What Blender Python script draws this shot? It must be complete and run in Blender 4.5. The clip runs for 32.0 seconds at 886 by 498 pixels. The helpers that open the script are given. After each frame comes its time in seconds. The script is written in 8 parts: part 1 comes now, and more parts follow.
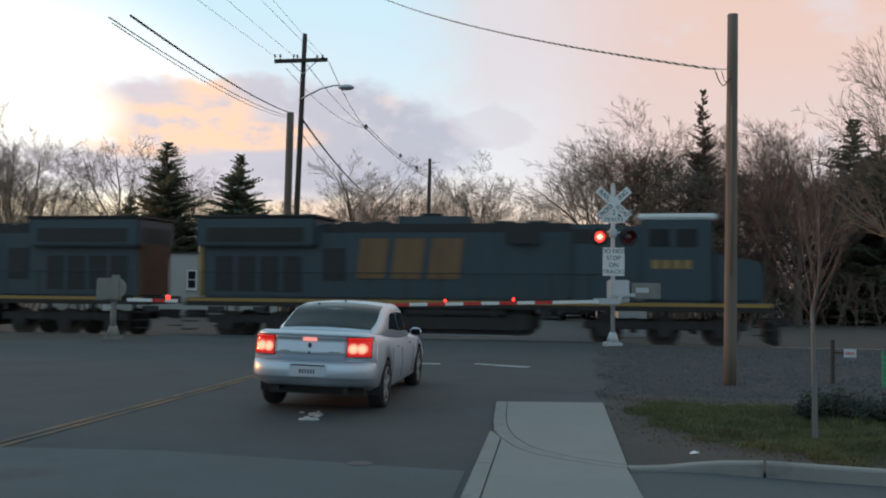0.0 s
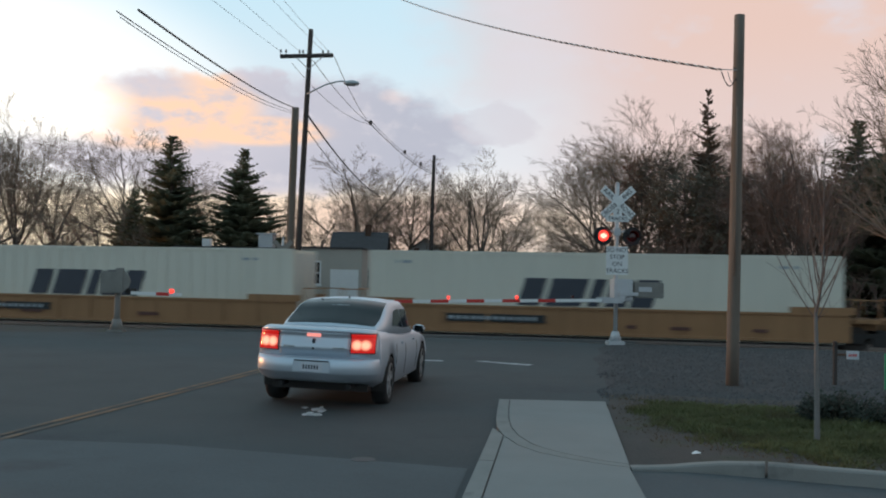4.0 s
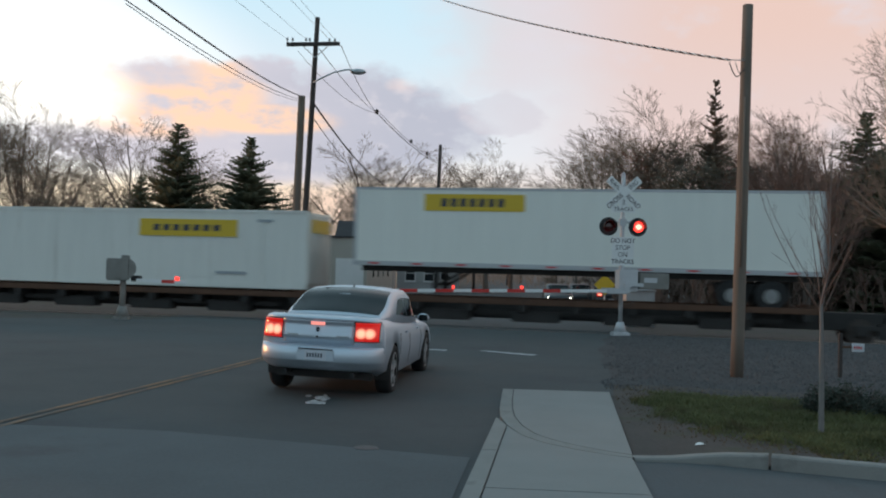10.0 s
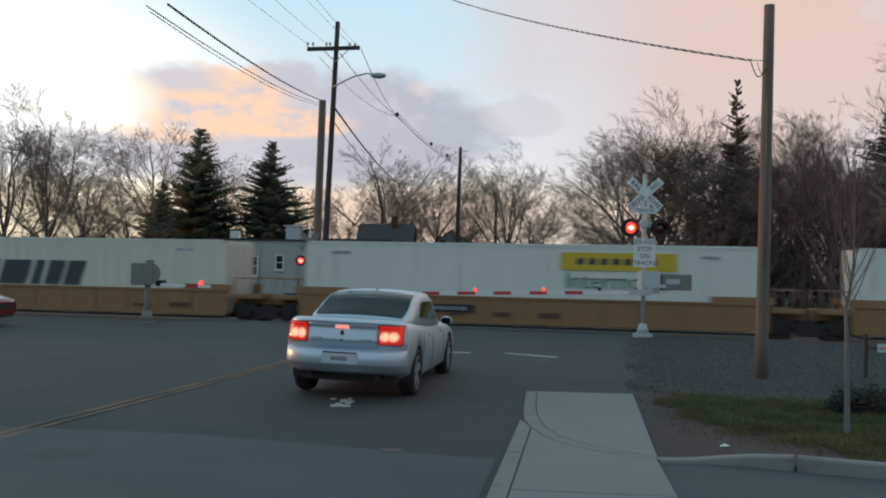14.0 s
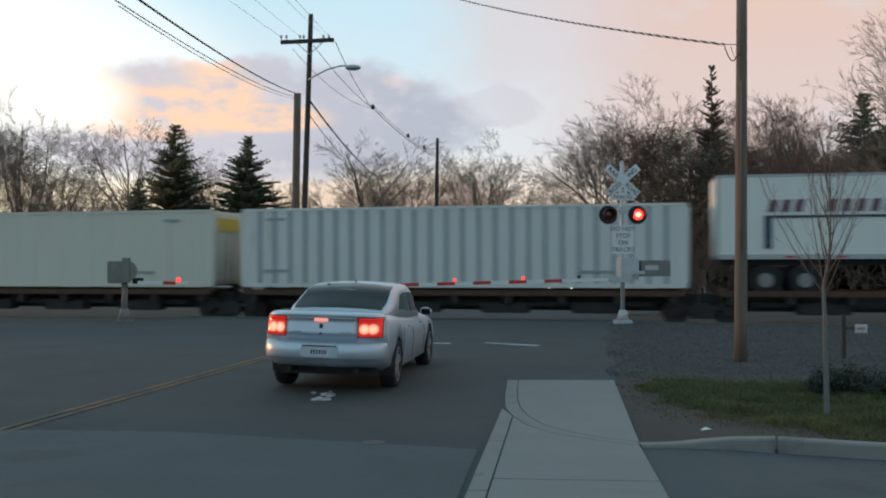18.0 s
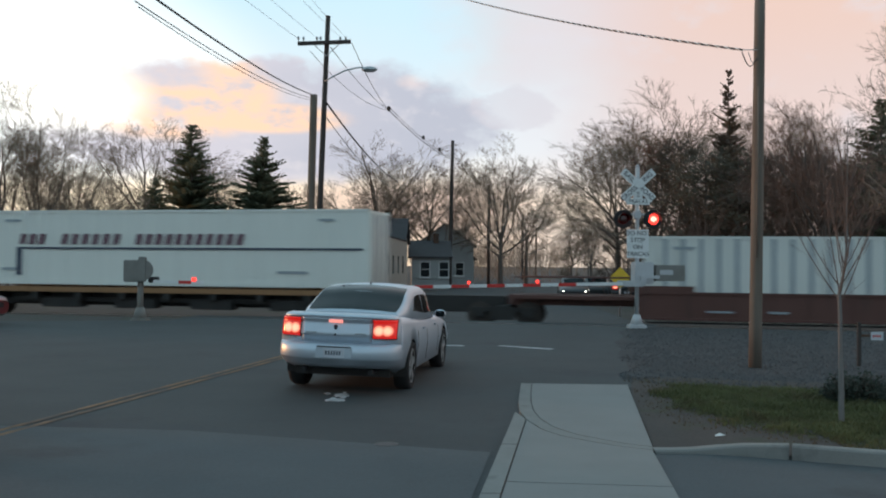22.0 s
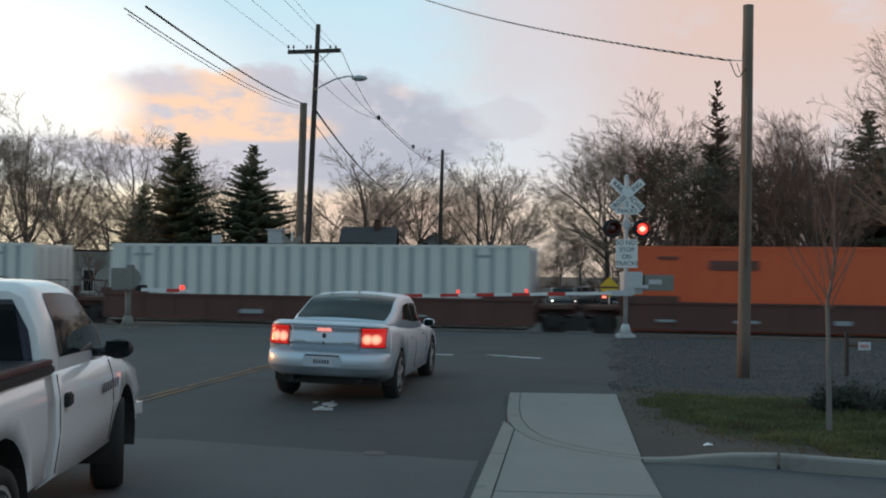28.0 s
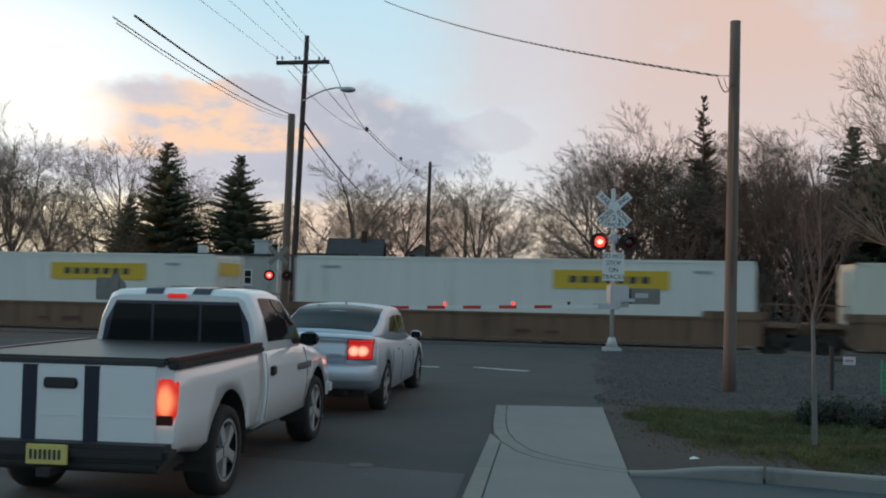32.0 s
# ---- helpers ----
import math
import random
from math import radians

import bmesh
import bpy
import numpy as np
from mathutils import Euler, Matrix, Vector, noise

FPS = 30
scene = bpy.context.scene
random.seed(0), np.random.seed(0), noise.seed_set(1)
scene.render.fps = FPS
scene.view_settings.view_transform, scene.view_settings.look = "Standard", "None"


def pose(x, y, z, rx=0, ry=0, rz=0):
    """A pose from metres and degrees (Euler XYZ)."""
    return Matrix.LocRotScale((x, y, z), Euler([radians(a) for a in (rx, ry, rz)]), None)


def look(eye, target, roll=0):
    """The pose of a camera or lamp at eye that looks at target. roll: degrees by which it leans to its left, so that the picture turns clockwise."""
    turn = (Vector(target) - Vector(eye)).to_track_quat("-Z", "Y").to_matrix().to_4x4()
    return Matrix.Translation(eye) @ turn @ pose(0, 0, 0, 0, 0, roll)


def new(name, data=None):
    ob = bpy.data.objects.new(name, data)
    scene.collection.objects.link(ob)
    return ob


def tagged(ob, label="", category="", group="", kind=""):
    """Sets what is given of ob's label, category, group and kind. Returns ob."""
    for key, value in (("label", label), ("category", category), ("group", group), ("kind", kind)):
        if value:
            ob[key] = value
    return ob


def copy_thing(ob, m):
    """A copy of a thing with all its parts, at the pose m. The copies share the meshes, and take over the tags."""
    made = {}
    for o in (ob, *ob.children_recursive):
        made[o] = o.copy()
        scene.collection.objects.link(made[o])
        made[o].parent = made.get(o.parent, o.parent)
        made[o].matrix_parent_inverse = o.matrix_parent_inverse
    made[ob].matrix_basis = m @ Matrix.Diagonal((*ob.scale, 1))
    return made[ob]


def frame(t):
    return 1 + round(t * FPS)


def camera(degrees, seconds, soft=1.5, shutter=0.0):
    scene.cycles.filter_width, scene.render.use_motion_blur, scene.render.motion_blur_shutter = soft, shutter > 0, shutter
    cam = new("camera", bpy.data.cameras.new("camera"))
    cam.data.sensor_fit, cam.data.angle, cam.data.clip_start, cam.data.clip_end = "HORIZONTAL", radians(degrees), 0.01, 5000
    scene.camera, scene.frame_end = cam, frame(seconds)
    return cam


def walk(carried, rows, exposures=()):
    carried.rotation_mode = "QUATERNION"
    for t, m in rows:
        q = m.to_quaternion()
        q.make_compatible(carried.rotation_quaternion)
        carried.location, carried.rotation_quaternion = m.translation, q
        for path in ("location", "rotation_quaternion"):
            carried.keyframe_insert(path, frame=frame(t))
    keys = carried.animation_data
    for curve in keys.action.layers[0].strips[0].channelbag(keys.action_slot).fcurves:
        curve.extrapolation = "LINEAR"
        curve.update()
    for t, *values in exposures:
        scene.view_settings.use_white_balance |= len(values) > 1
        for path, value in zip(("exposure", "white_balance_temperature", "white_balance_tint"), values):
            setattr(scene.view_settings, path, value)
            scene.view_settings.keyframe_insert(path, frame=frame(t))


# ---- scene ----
cam = camera(50.0, 32.0, soft=2.0, shutter=0.3)
PATH = [
    (0.0, 0.000, -0.003, 1.752, 92.11, -0.48, 0.00),
    (0.5, -0.006, -0.013, 1.751, 91.91, -0.66, 0.03),
    (1.0, -0.005, -0.028, 1.765, 91.59, -0.32, 0.08),
    (1.5, -0.002, 0.008, 1.758, 91.58, -0.45, 0.27),
    (2.0, -0.007, -0.005, 1.753, 91.83, -0.76, 0.52),
    (2.5, -0.016, -0.056, 1.765, 91.93, -0.66, 0.71),
    (4.5, -0.022, -0.029, 1.763, 91.86, -1.27, 0.02),
    (5.0, -0.017, -0.033, 1.768, 91.74, -1.37, 0.07),
    (5.5, -0.001, -0.005, 1.754, 91.76, -1.47, -0.67),
    (6.0, -0.016, -0.010, 1.754, 91.64, -1.34, -0.28),
    (6.5, -0.011, -0.019, 1.758, 91.50, -1.55, -0.12),
    (7.0, -0.011, -0.016, 1.759, 91.45, -1.62, -0.01),
    (7.5, -0.013, -0.015, 1.757, 91.42, -1.49, 0.06),
    (8.0, -0.012, -0.022, 1.760, 91.24, -1.60, 0.24),
    (8.5, -0.012, -0.024, 1.757, 91.12, -1.58, 0.09),
    (9.0, -0.012, -0.019, 1.756, 91.24, -1.57, 0.20),
    (9.5, -0.009, -0.004, 1.755, 91.25, -1.69, 0.36),
    (10.0, -0.008, -0.010, 1.758, 91.27, -1.55, 0.49),
    (10.5, -0.024, -0.027, 1.763, 91.24, -1.55, 0.38),
    (11.0, -0.006, 0.004, 1.756, 91.26, -1.65, 0.20),
    (11.5, -0.015, -0.027, 1.762, 91.43, -1.45, 0.38),
    (12.0, -0.013, -0.047, 1.766, 91.95, -1.53, 0.46),
    (12.5, -0.001, -0.023, 1.757, 91.74, -1.55, 0.53),
    (13.0, -0.009, -0.015, 1.754, 91.22, -1.92, 0.95),
    (13.5, -0.011, 0.003, 1.751, 91.05, -1.62, 1.25),
    (14.0, -0.037, -0.073, 1.768, 91.38, -1.17, 1.74),
    (14.5, -0.028, -0.043, 1.762, 91.60, -0.57, 1.43),
    (16.5, -0.044, -0.065, 1.767, 91.56, -0.68, 1.15),
    (17.0, -0.028, -0.038, 1.763, 91.53, -0.54, 0.95),
    (17.5, -0.023, -0.023, 1.757, 91.42, -0.25, 0.89),
    (18.0, -0.017, -0.009, 1.752, 90.88, 0.14, 0.53),
    (18.5, -0.019, -0.020, 1.754, 90.93, 0.04, 0.71),
    (19.0, -0.024, -0.032, 1.761, 91.04, -0.01, 0.96),
    (19.5, -0.024, -0.021, 1.758, 90.83, -0.29, 0.93),
    (20.0, -0.019, -0.001, 1.754, 90.62, -0.27, 0.92),
    (20.5, -0.024, -0.012, 1.752, 90.80, 0.05, 0.86),
    (21.0, -0.020, 0.014, 1.749, 90.82, -0.38, 0.41),
    (21.5, -0.039, -0.018, 1.751, 90.49, -0.73, 1.31),
    (22.0, -0.032, -0.046, 1.761, 91.00, -0.49, 1.36),
    (22.5, -0.029, -0.057, 1.758, 91.54, -0.63, 1.45),
    (23.0, -0.036, -0.074, 1.765, 91.71, -0.29, 1.38),
    (23.5, -0.031, -0.058, 1.762, 91.64, -0.40, 1.32),
    (24.0, -0.038, -0.074, 1.771, 92.00, -0.62, 1.45),
    (24.5, -0.032, -0.071, 1.764, 92.16, -0.89, 1.45),
    (25.0, -0.034, -0.053, 1.762, 91.97, -1.00, 1.24),
    (25.5, -0.038, -0.055, 1.761, 91.82, -1.09, 1.27),
    (27.5, -0.029, -0.017, 1.750, 91.63, -0.59, 0.80),
    (28.0, -0.026, -0.030, 1.754, 91.56, -0.68, 0.72),
    (28.5, -0.028, -0.006, 1.747, 91.48, -0.99, 0.55),
    (29.0, -0.026, -0.008, 1.750, 91.94, -1.43, 0.31),
    (29.5, -0.024, -0.004, 1.746, 91.67, -1.32, 0.30),
    (30.0, -0.029, -0.012, 1.749, 92.17, -1.13, 0.09),
    (30.5, -0.030, -0.011, 1.750, 91.82, -1.01, 0.04),
    (31.0, -0.043, -0.045, 1.760, 91.83, -1.17, -0.10),
    (31.5, -0.038, -0.036, 1.753, 92.19, -1.13, -0.28),
    (32.0, -0.036, -0.022, 1.748, 92.31, -1.11, -0.09),
]
# the clip's camera brightens and cools its picture a little on the way: seconds, stops, white balance
LIGHTEN = [(0.0, 0.08, 6500, 9), (1.0, 0.13, 6500, 9), (2.5, 0.13, 6500, 9), (4.5, 0.0, 6450, 9), (6.0, 0.04, 6450, 9), (9.0, 0.06, 6450, 9), (11.0, 0.06, 6450, 9), (12.0, 0.0, 6400, 7), (13.0, -0.05, 6400, 7), (14.5, 0.0, 6400, 7),
           (17.0, 0.0, 6380, 6), (20.0, 0.03, 6380, 7), (22.0, 0.14, 6420, 7), (22.6, 0.0, 6400, 6), (23.0, -0.10, 6400, 6), (24.0, -0.09, 6400, 6), (25.0, -0.16, 6400, 6), (25.5, -0.14, 6400, 6), (28.0, -0.03, 6400, 7), (32.0, -0.07, 6350, 6)]
walk(cam, [(t, pose(x, y, z, rx, ry, rz)) for t, x, y, z, rx, ry, rz in PATH], LIGHTEN)

# distance that the train has run, in metres, at each time
RUN = [
    (0.0, -0.11), (0.5, 11.41), (1.0, 22.59), (1.5, 33.91), (2.0, 44.96), (2.5, 56.74),
    (4.5, 101.61), (5.0, 113.09), (5.5, 124.14), (6.0, 135.76), (6.5, 146.90), (7.0, 158.19),
    (7.5, 169.51), (8.0, 181.22), (8.5, 192.24), (9.0, 202.89), (9.5, 215.00), (10.0, 225.65),
    (10.5, 237.09), (11.0, 248.55), (11.5, 259.65), (12.0, 271.44), (12.5, 282.77), (13.0, 293.68),
    (13.5, 305.16), (14.0, 316.28), (14.5, 327.87), (16.5, 372.86), (17.0, 384.24), (17.5, 395.50),
    (18.0, 406.64), (18.5, 418.18), (19.0, 429.48), (19.5, 440.64), (20.0, 452.06), (20.5, 463.21),
    (21.0, 474.68), (21.5, 485.75), (22.0, 497.35), (22.5, 508.48), (23.0, 519.96), (23.5, 531.27),
    (24.0, 542.65), (24.5, 553.47), (25.0, 565.03), (25.5, 575.93), (27.5, 621.16), (28.0, 633.31),
    (28.5, 643.93), (29.0, 655.73), (29.5, 666.37), (30.0, 678.35), (30.5, 688.95), (31.0, 700.71),
    (31.5, 711.99), (32.0, 723.00),
]

# which warning light burns from each time on: 1 the left, -1 the right
FLASH = [
    (0.0, 1), (0.3, -1), (0.8, 1), (1.3, -1), (1.8, 1), (2.3, -1), (2.8, 1), (3.3, -1),
    (3.8, 1), (4.8, -1), (5.3, 1), (5.8, -1), (6.8, 1), (7.3, -1), (7.8, 1), (8.3, -1),
    (8.8, 1), (9.8, -1), (10.3, 1), (10.8, -1), (11.3, 1), (11.8, -1), (12.8, 1), (13.3, -1),
    (13.8, 1), (14.3, -1), (14.8, 1), (15.3, -1), (15.8, 1), (16.8, -1), (17.3, 1), (17.8, -1),
    (18.3, 1), (19.3, -1), (19.8, 1), (20.3, -1), (20.8, 1), (21.3, -1), (22.3, 1), (22.8, -1),
    (23.3, 1), (23.8, -1), (24.3, 1), (25.3, -1), (25.8, 1), (26.3, -1), (26.8, 1), (27.3, -1),
    (28.3, 1), (28.8, -1), (29.3, 1), (29.8, -1), (30.3, 1), (30.8, -1), (31.8, 1),
]

# ---- light ----
class Val:
    """A value in a node tree, with plain arithmetic."""

    def __init__(self, tree, sock):
        self.tree, self.sock = tree, sock

    def op(self, kind, *others):
        n = self.tree.nodes.new("ShaderNodeMath")
        n.operation = kind
        for k, o in enumerate((self, *others)):
            if isinstance(o, Val):
                self.tree.links.new(o.sock, n.inputs[k])
            else:
                n.inputs[k].default_value = o
        return Val(self.tree, n.outputs[0])

    def __add__(self, o): return self.op("ADD", o)
    def __sub__(self, o): return self.op("SUBTRACT", o)
    def __mul__(self, o): return self.op("MULTIPLY", o)
    def __truediv__(self, o): return self.op("DIVIDE", o)

    def step(self, a, b):
        """0 at a, 1 at b, smooth between."""
        n = self.tree.nodes.new("ShaderNodeMapRange")
        n.interpolation_type = "SMOOTHSTEP"
        self.tree.links.new(self.sock, n.inputs[0])
        n.inputs[1].default_value, n.inputs[2].default_value = a, b
        return Val(self.tree, n.outputs[0])


def mixed(tree, fac, a, b, kind="MIX"):
    """The socket of colour a turned to b by fac."""
    n = tree.nodes.new("ShaderNodeMix")
    n.data_type, n.blend_type = "RGBA", kind
    for sock, v in ((n.inputs[0], fac), (n.inputs[6], a), (n.inputs[7], b)):
        if isinstance(v, Val):
            tree.links.new(v.sock, sock)
        elif isinstance(v, (int, float)):
            sock.default_value = v
        elif isinstance(v, tuple):
            sock.default_value = (*v, 1)
        else:
            tree.links.new(v, sock)
    return n.outputs[2]


def noise_of(tree, vector, scale, detail=4.0, rough=0.55):
    n = tree.nodes.new("ShaderNodeTexNoise")
    n.inputs["Scale"].default_value, n.inputs["Detail"].default_value, n.inputs["Roughness"].default_value = scale, detail, rough
    if vector is not None:
        tree.links.new(vector, n.inputs["Vector"])
    return Val(tree, n.outputs[0])


def make_world():
    world = bpy.data.worlds.new("dusk_sky")
    scene.world = world
    world.use_nodes = True
    t = world.node_tree
    t.nodes.clear()
    sky = t.nodes.new("ShaderNodeTexSky")
    sky.sky_type, sky.sun_disc = "NISHITA", False
    sky.sun_elevation, sky.sun_rotation = radians(3), radians(-80)
    clear = mixed(t, 1.0, sky.outputs[0], (0.22, 0.22, 0.22), "MULTIPLY")
    co = t.nodes.new("ShaderNodeTexCoord")
    sep = t.nodes.new("ShaderNodeSeparateXYZ")
    t.links.new(co.outputs["Generated"], sep.inputs[0])
    x, y, z = (Val(t, sep.outputs[k]) for k in range(3))

    def field(shift, scale, detail, rough, squash=1.9):
        m = t.nodes.new("ShaderNodeMapping")
        m.inputs["Scale"].default_value, m.inputs["Location"].default_value = (1, 1, squash), shift
        t.links.new(co.outputs["Generated"], m.inputs[0])
        return noise_of(t, m.outputs[0], scale, detail, rough)

    n1, n2, n3 = field((0, 0, 0), 12.0, 7, 0.55), field((0, 0, 0), 34.0, 4, 0.55), field((0, 0, 0), 3.5, 4, 0.55)
    relief = (field((0.012, 0, 0.016), 12.0, 5, 0.5) - n1) * 3.2 + (field((0.005, 0, 0.007), 34.0, 3, 0.5) - n2) * 0.9
    # pale evening veil over the clear sky: cream at the horizon, blue above, rose to the right
    low = mixed(t, z.step(0.06, 0.125), mixed(t, x.step(0.0, -0.3), (0.98, 0.75, 0.55), (1.15, 0.98, 0.72)), (0.88, 0.90, 0.95))
    veil = mixed(t, (z + (n3 - 0.5) * 0.10).step(0.10, 0.31), low, (0.64, 0.87, 1.0))
    veil = mixed(t, (x + (n3 - 0.5) * 0.30 + (z - 0.15) * 0.5).step(0.03, 0.22) * 0.95, veil, (0.85, 0.645, 0.61))
    veil = mixed(t, (x + (n3 - 0.5) * 0.2).step(0.12, 0.30) * z.step(0.16, 0.26) * 0.6, veil, (0.91, 0.61, 0.50))
    veil = mixed(t, (n1 - 0.5 + (n3 - 0.5) * 0.8).step(0.02, 0.25) * x.step(-0.1, 0.10) * 0.7, veil, (0.80, 0.745, 0.80))
    veil = mixed(t, x.step(0.22, 0.10) * x.step(0.0, 0.08) * (n3 - 0.2).step(0.0, 0.5) * 0.55, veil, (0.80, 0.76, 0.83))
    veil = mixed(t, z.step(0.32, 0.75), veil, (0.34, 0.55, 0.66))
    veil = mixed(t, y.step(0.1, -0.5) * 0.75, veil, (0.33, 0.51, 0.63))
    sky_all = mixed(t, 0.9, clear, veil)

    def bank(cx, cz, rx, rz, ragged):
        a, b = (x - cx) / rx, (z - cz) / rz
        return (a * a + b * b + (n1 - 0.5) * ragged * 2.4 + (n2 - 0.5) * ragged * 1.2).step(1.15, 0.5)

    def glow(cx, cz, rx, rz):
        a, b = (x - cx) / rx, (z - cz) / rz
        return (a * a + b * b).step(1.0, 0.0)

    # white light where the sun went down, then one deck of lilac cloud lit orange at its upper left
    front = y.step(0.2, 0.6)
    sky_all = mixed(t, glow(-0.45, 0.165, 0.29, 0.165) * front * 0.9, sky_all, (1.20, 1.19, 1.16))
    deck = bank(-0.285, 0.168, 0.100, 0.038, 0.6).op("MAXIMUM", bank(-0.120, 0.146, 0.155, 0.062, 0.55)).op("MAXIMUM", bank(-0.215, 0.116, 0.215, 0.036, 0.6)).op("MAXIMUM", bank(-0.200, 0.178, 0.060, 0.034, 0.7))
    lilac = mixed(t, (x + (n1 - 0.5) * 0.15).step(-0.30, -0.02), (0.66, 0.62, 0.69), (0.50, 0.51, 0.60))
    lilac = mixed(t, (relief + 0.02).step(0.0, 0.5) * 0.4, lilac, (0.80, 0.74, 0.77))
    # orange where the last light comes through, with one grey patch left in it
    lit_part = glow(-0.300, 0.172, 0.130, 0.058).op("MAXIMUM", glow(-0.21, 0.150, 0.11, 0.020) * 0.75)
    fire = lit_part.step(0.02, 0.60) * (relief * 0.8 + 0.66 + (n1 - 0.5) * -1.7 + (n2 - 0.5) * -0.7).step(0.0, 0.9)
    fire = fire * (glow(-0.300, 0.192, 0.060, 0.022) * -0.8 + 1.0)
    lilac = mixed(t, fire, lilac, (1.08, 0.70, 0.48))
    lilac = mixed(t, glow(-0.055, 0.190, 0.022, 0.010) * (n2 - 0.2) * 1.2, lilac, (1.0, 0.76, 0.68))
    sky_all = mixed(t, deck * front * 0.95, sky_all, lilac)
    # thin grey wisps in the rose part, and the peach gap under the deck
    sky_all = mixed(t, bank(0.050, 0.165, 0.045, 0.022, 1.4) * front * 0.45, sky_all, (0.64, 0.60, 0.66))
    sky_all = mixed(t, z.step(0.095, 0.070) * z.step(0.005, 0.045) * x.step(0.12, -0.05) * front * 0.75, sky_all, mixed(t, x.step(-0.05, -0.34), (0.86, 0.62, 0.54), (1.18, 0.93, 0.64)))
    sky_all = mixed(t, glow(-0.385, 0.165, 0.085, 0.050) * front * 0.85, sky_all, (1.3, 1.25, 1.15))
    bg = t.nodes.new("ShaderNodeBackground")
    t.links.new(sky_all, bg.inputs[0])
    bg.inputs[1].default_value = 1.0
    out = t.nodes.new("ShaderNodeOutputWorld")
    t.links.new(bg.outputs[0], out.inputs[0])


make_world()
sun = new("sun", bpy.data.lights.new("sun", "SUN"))
sun.data.energy, sun.data.angle, sun.data.color = 1.3, radians(5), (1.0, 0.42, 0.16)
sun.matrix_world = look((-60, 42, 5.2), (0, 20, 2))
scene.view_settings.exposure = 0.0

# ---- materials ----
def mat(name, colour, rough=0.7, metal=0.0, vary=0.15, scale=3.0, grain=40.0, bump=0.0, stain=None, stain_at=0.62, coat=0.0, streak=False, per_object=0.0, speck=1.0):
    """A surface with variation at two scales, an optional stain of another colour and fine relief."""
    m = bpy.data.materials.new(name)
    m.use_nodes = True
    t = m.node_tree
    b = t.nodes["Principled BSDF"]
    co = t.nodes.new("ShaderNodeTexCoord")
    v = co.outputs["Object"]
    if streak:
        mp = t.nodes.new("ShaderNodeMapping")
        mp.inputs["Scale"].default_value = (4, 4, 0.35)
        t.links.new(v, mp.inputs[0])
        v = mp.outputs[0]
    big, fine = noise_of(t, v, scale, 5), noise_of(t, v, grain, 3)
    k = (big - 0.5) * (2 * vary) + (fine - 0.5) * (vary * speck) + 1.0
    if per_object:
        info = t.nodes.new("ShaderNodeObjectInfo")
        k = k + (Val(t, info.outputs["Random"]) - 0.5) * per_object
    comb = t.nodes.new("ShaderNodeCombineColor")
    for i in range(3):
        t.links.new(k.sock, comb.inputs[i])
    c = mixed(t, 1.0, colour, comb.outputs[0], "MULTIPLY")
    if stain:
        c = mixed(t, noise_of(t, v, scale * 0.6, 6, 0.65).step(stain_at, stain_at + 0.14) * 0.85, c, stain)
    t.links.new(c, b.inputs["Base Color"])
    if coat:
        b.inputs["Roughness"].default_value = rough
    else:
        t.links.new(((fine - 0.5) * 0.25 + rough).sock, b.inputs["Roughness"])
    b.inputs["Metallic"].default_value = metal
    b.inputs["Coat Weight"].default_value = coat
    b.inputs["Coat Roughness"].default_value = 0.08
    if bump:
        bp = t.nodes.new("ShaderNodeBump")
        bp.inputs["Strength"].default_value, bp.inputs["Distance"].default_value = bump, 0.01
        t.links.new(fine.sock, bp.inputs["Height"])
        t.links.new(bp.outputs[0], b.inputs["Normal"])
    return m


def lit(name, colour, power):
    m = bpy.data.materials.new(name)
    m.use_nodes = True
    b = m.node_tree.nodes["Principled BSDF"]
    b.inputs["Base Color"].default_value = (*[c * 0.25 for c in colour], 1)
    b.inputs["Emission Color"].default_value = (*colour, 1)
    b.inputs["Emission Strength"].default_value = power
    return m


def lamp_lens(name, middles, rx, rz, edge, core, power):
    """A lit lens: bright round its bulbs (x and z in the thing's space, alike on both sides), deep red at its rim."""
    m = bpy.data.materials.new(name)
    m.use_nodes = True
    t = m.node_tree
    b = t.nodes["Principled BSDF"]
    co, sep = t.nodes.new("ShaderNodeTexCoord"), t.nodes.new("ShaderNodeSeparateXYZ")
    t.links.new(co.outputs["Object"], sep.inputs[0])
    x, z = Val(t, sep.outputs[0]).op("ABSOLUTE"), Val(t, sep.outputs[2])
    near = None
    for cx, cz in middles:
        u, v = (x - cx) / rx, (z - cz) / rz
        g = (u * u + v * v).step(1.0, 0.0)
        near = g if near is None else near.op("MAXIMUM", g)
    near = near.op("POWER", 1.6) * ((noise_of(t, co.outputs["Object"], 60, 1) - 0.5) * 0.5 + 1.0)
    t.links.new(mixed(t, near, edge, core), b.inputs["Emission Color"])
    b.inputs["Base Color"].default_value = (0.25, 0.008, 0.006, 1)
    b.inputs["Roughness"].default_value = 0.15
    b.inputs["Emission Strength"].default_value = power
    return m


def glass(name, colour, rough=0.03):
    """Tinted glazing: dark, glossy, thin."""
    m = bpy.data.materials.new(name)
    m.use_nodes = True
    b = m.node_tree.nodes["Principled BSDF"]
    b.inputs["Base Color"].default_value = (*colour, 1)
    b.inputs["Roughness"].default_value = rough
    b.inputs["IOR"].default_value = 1.2
    b.inputs["Transmission Weight"].default_value = 0.25
    return m


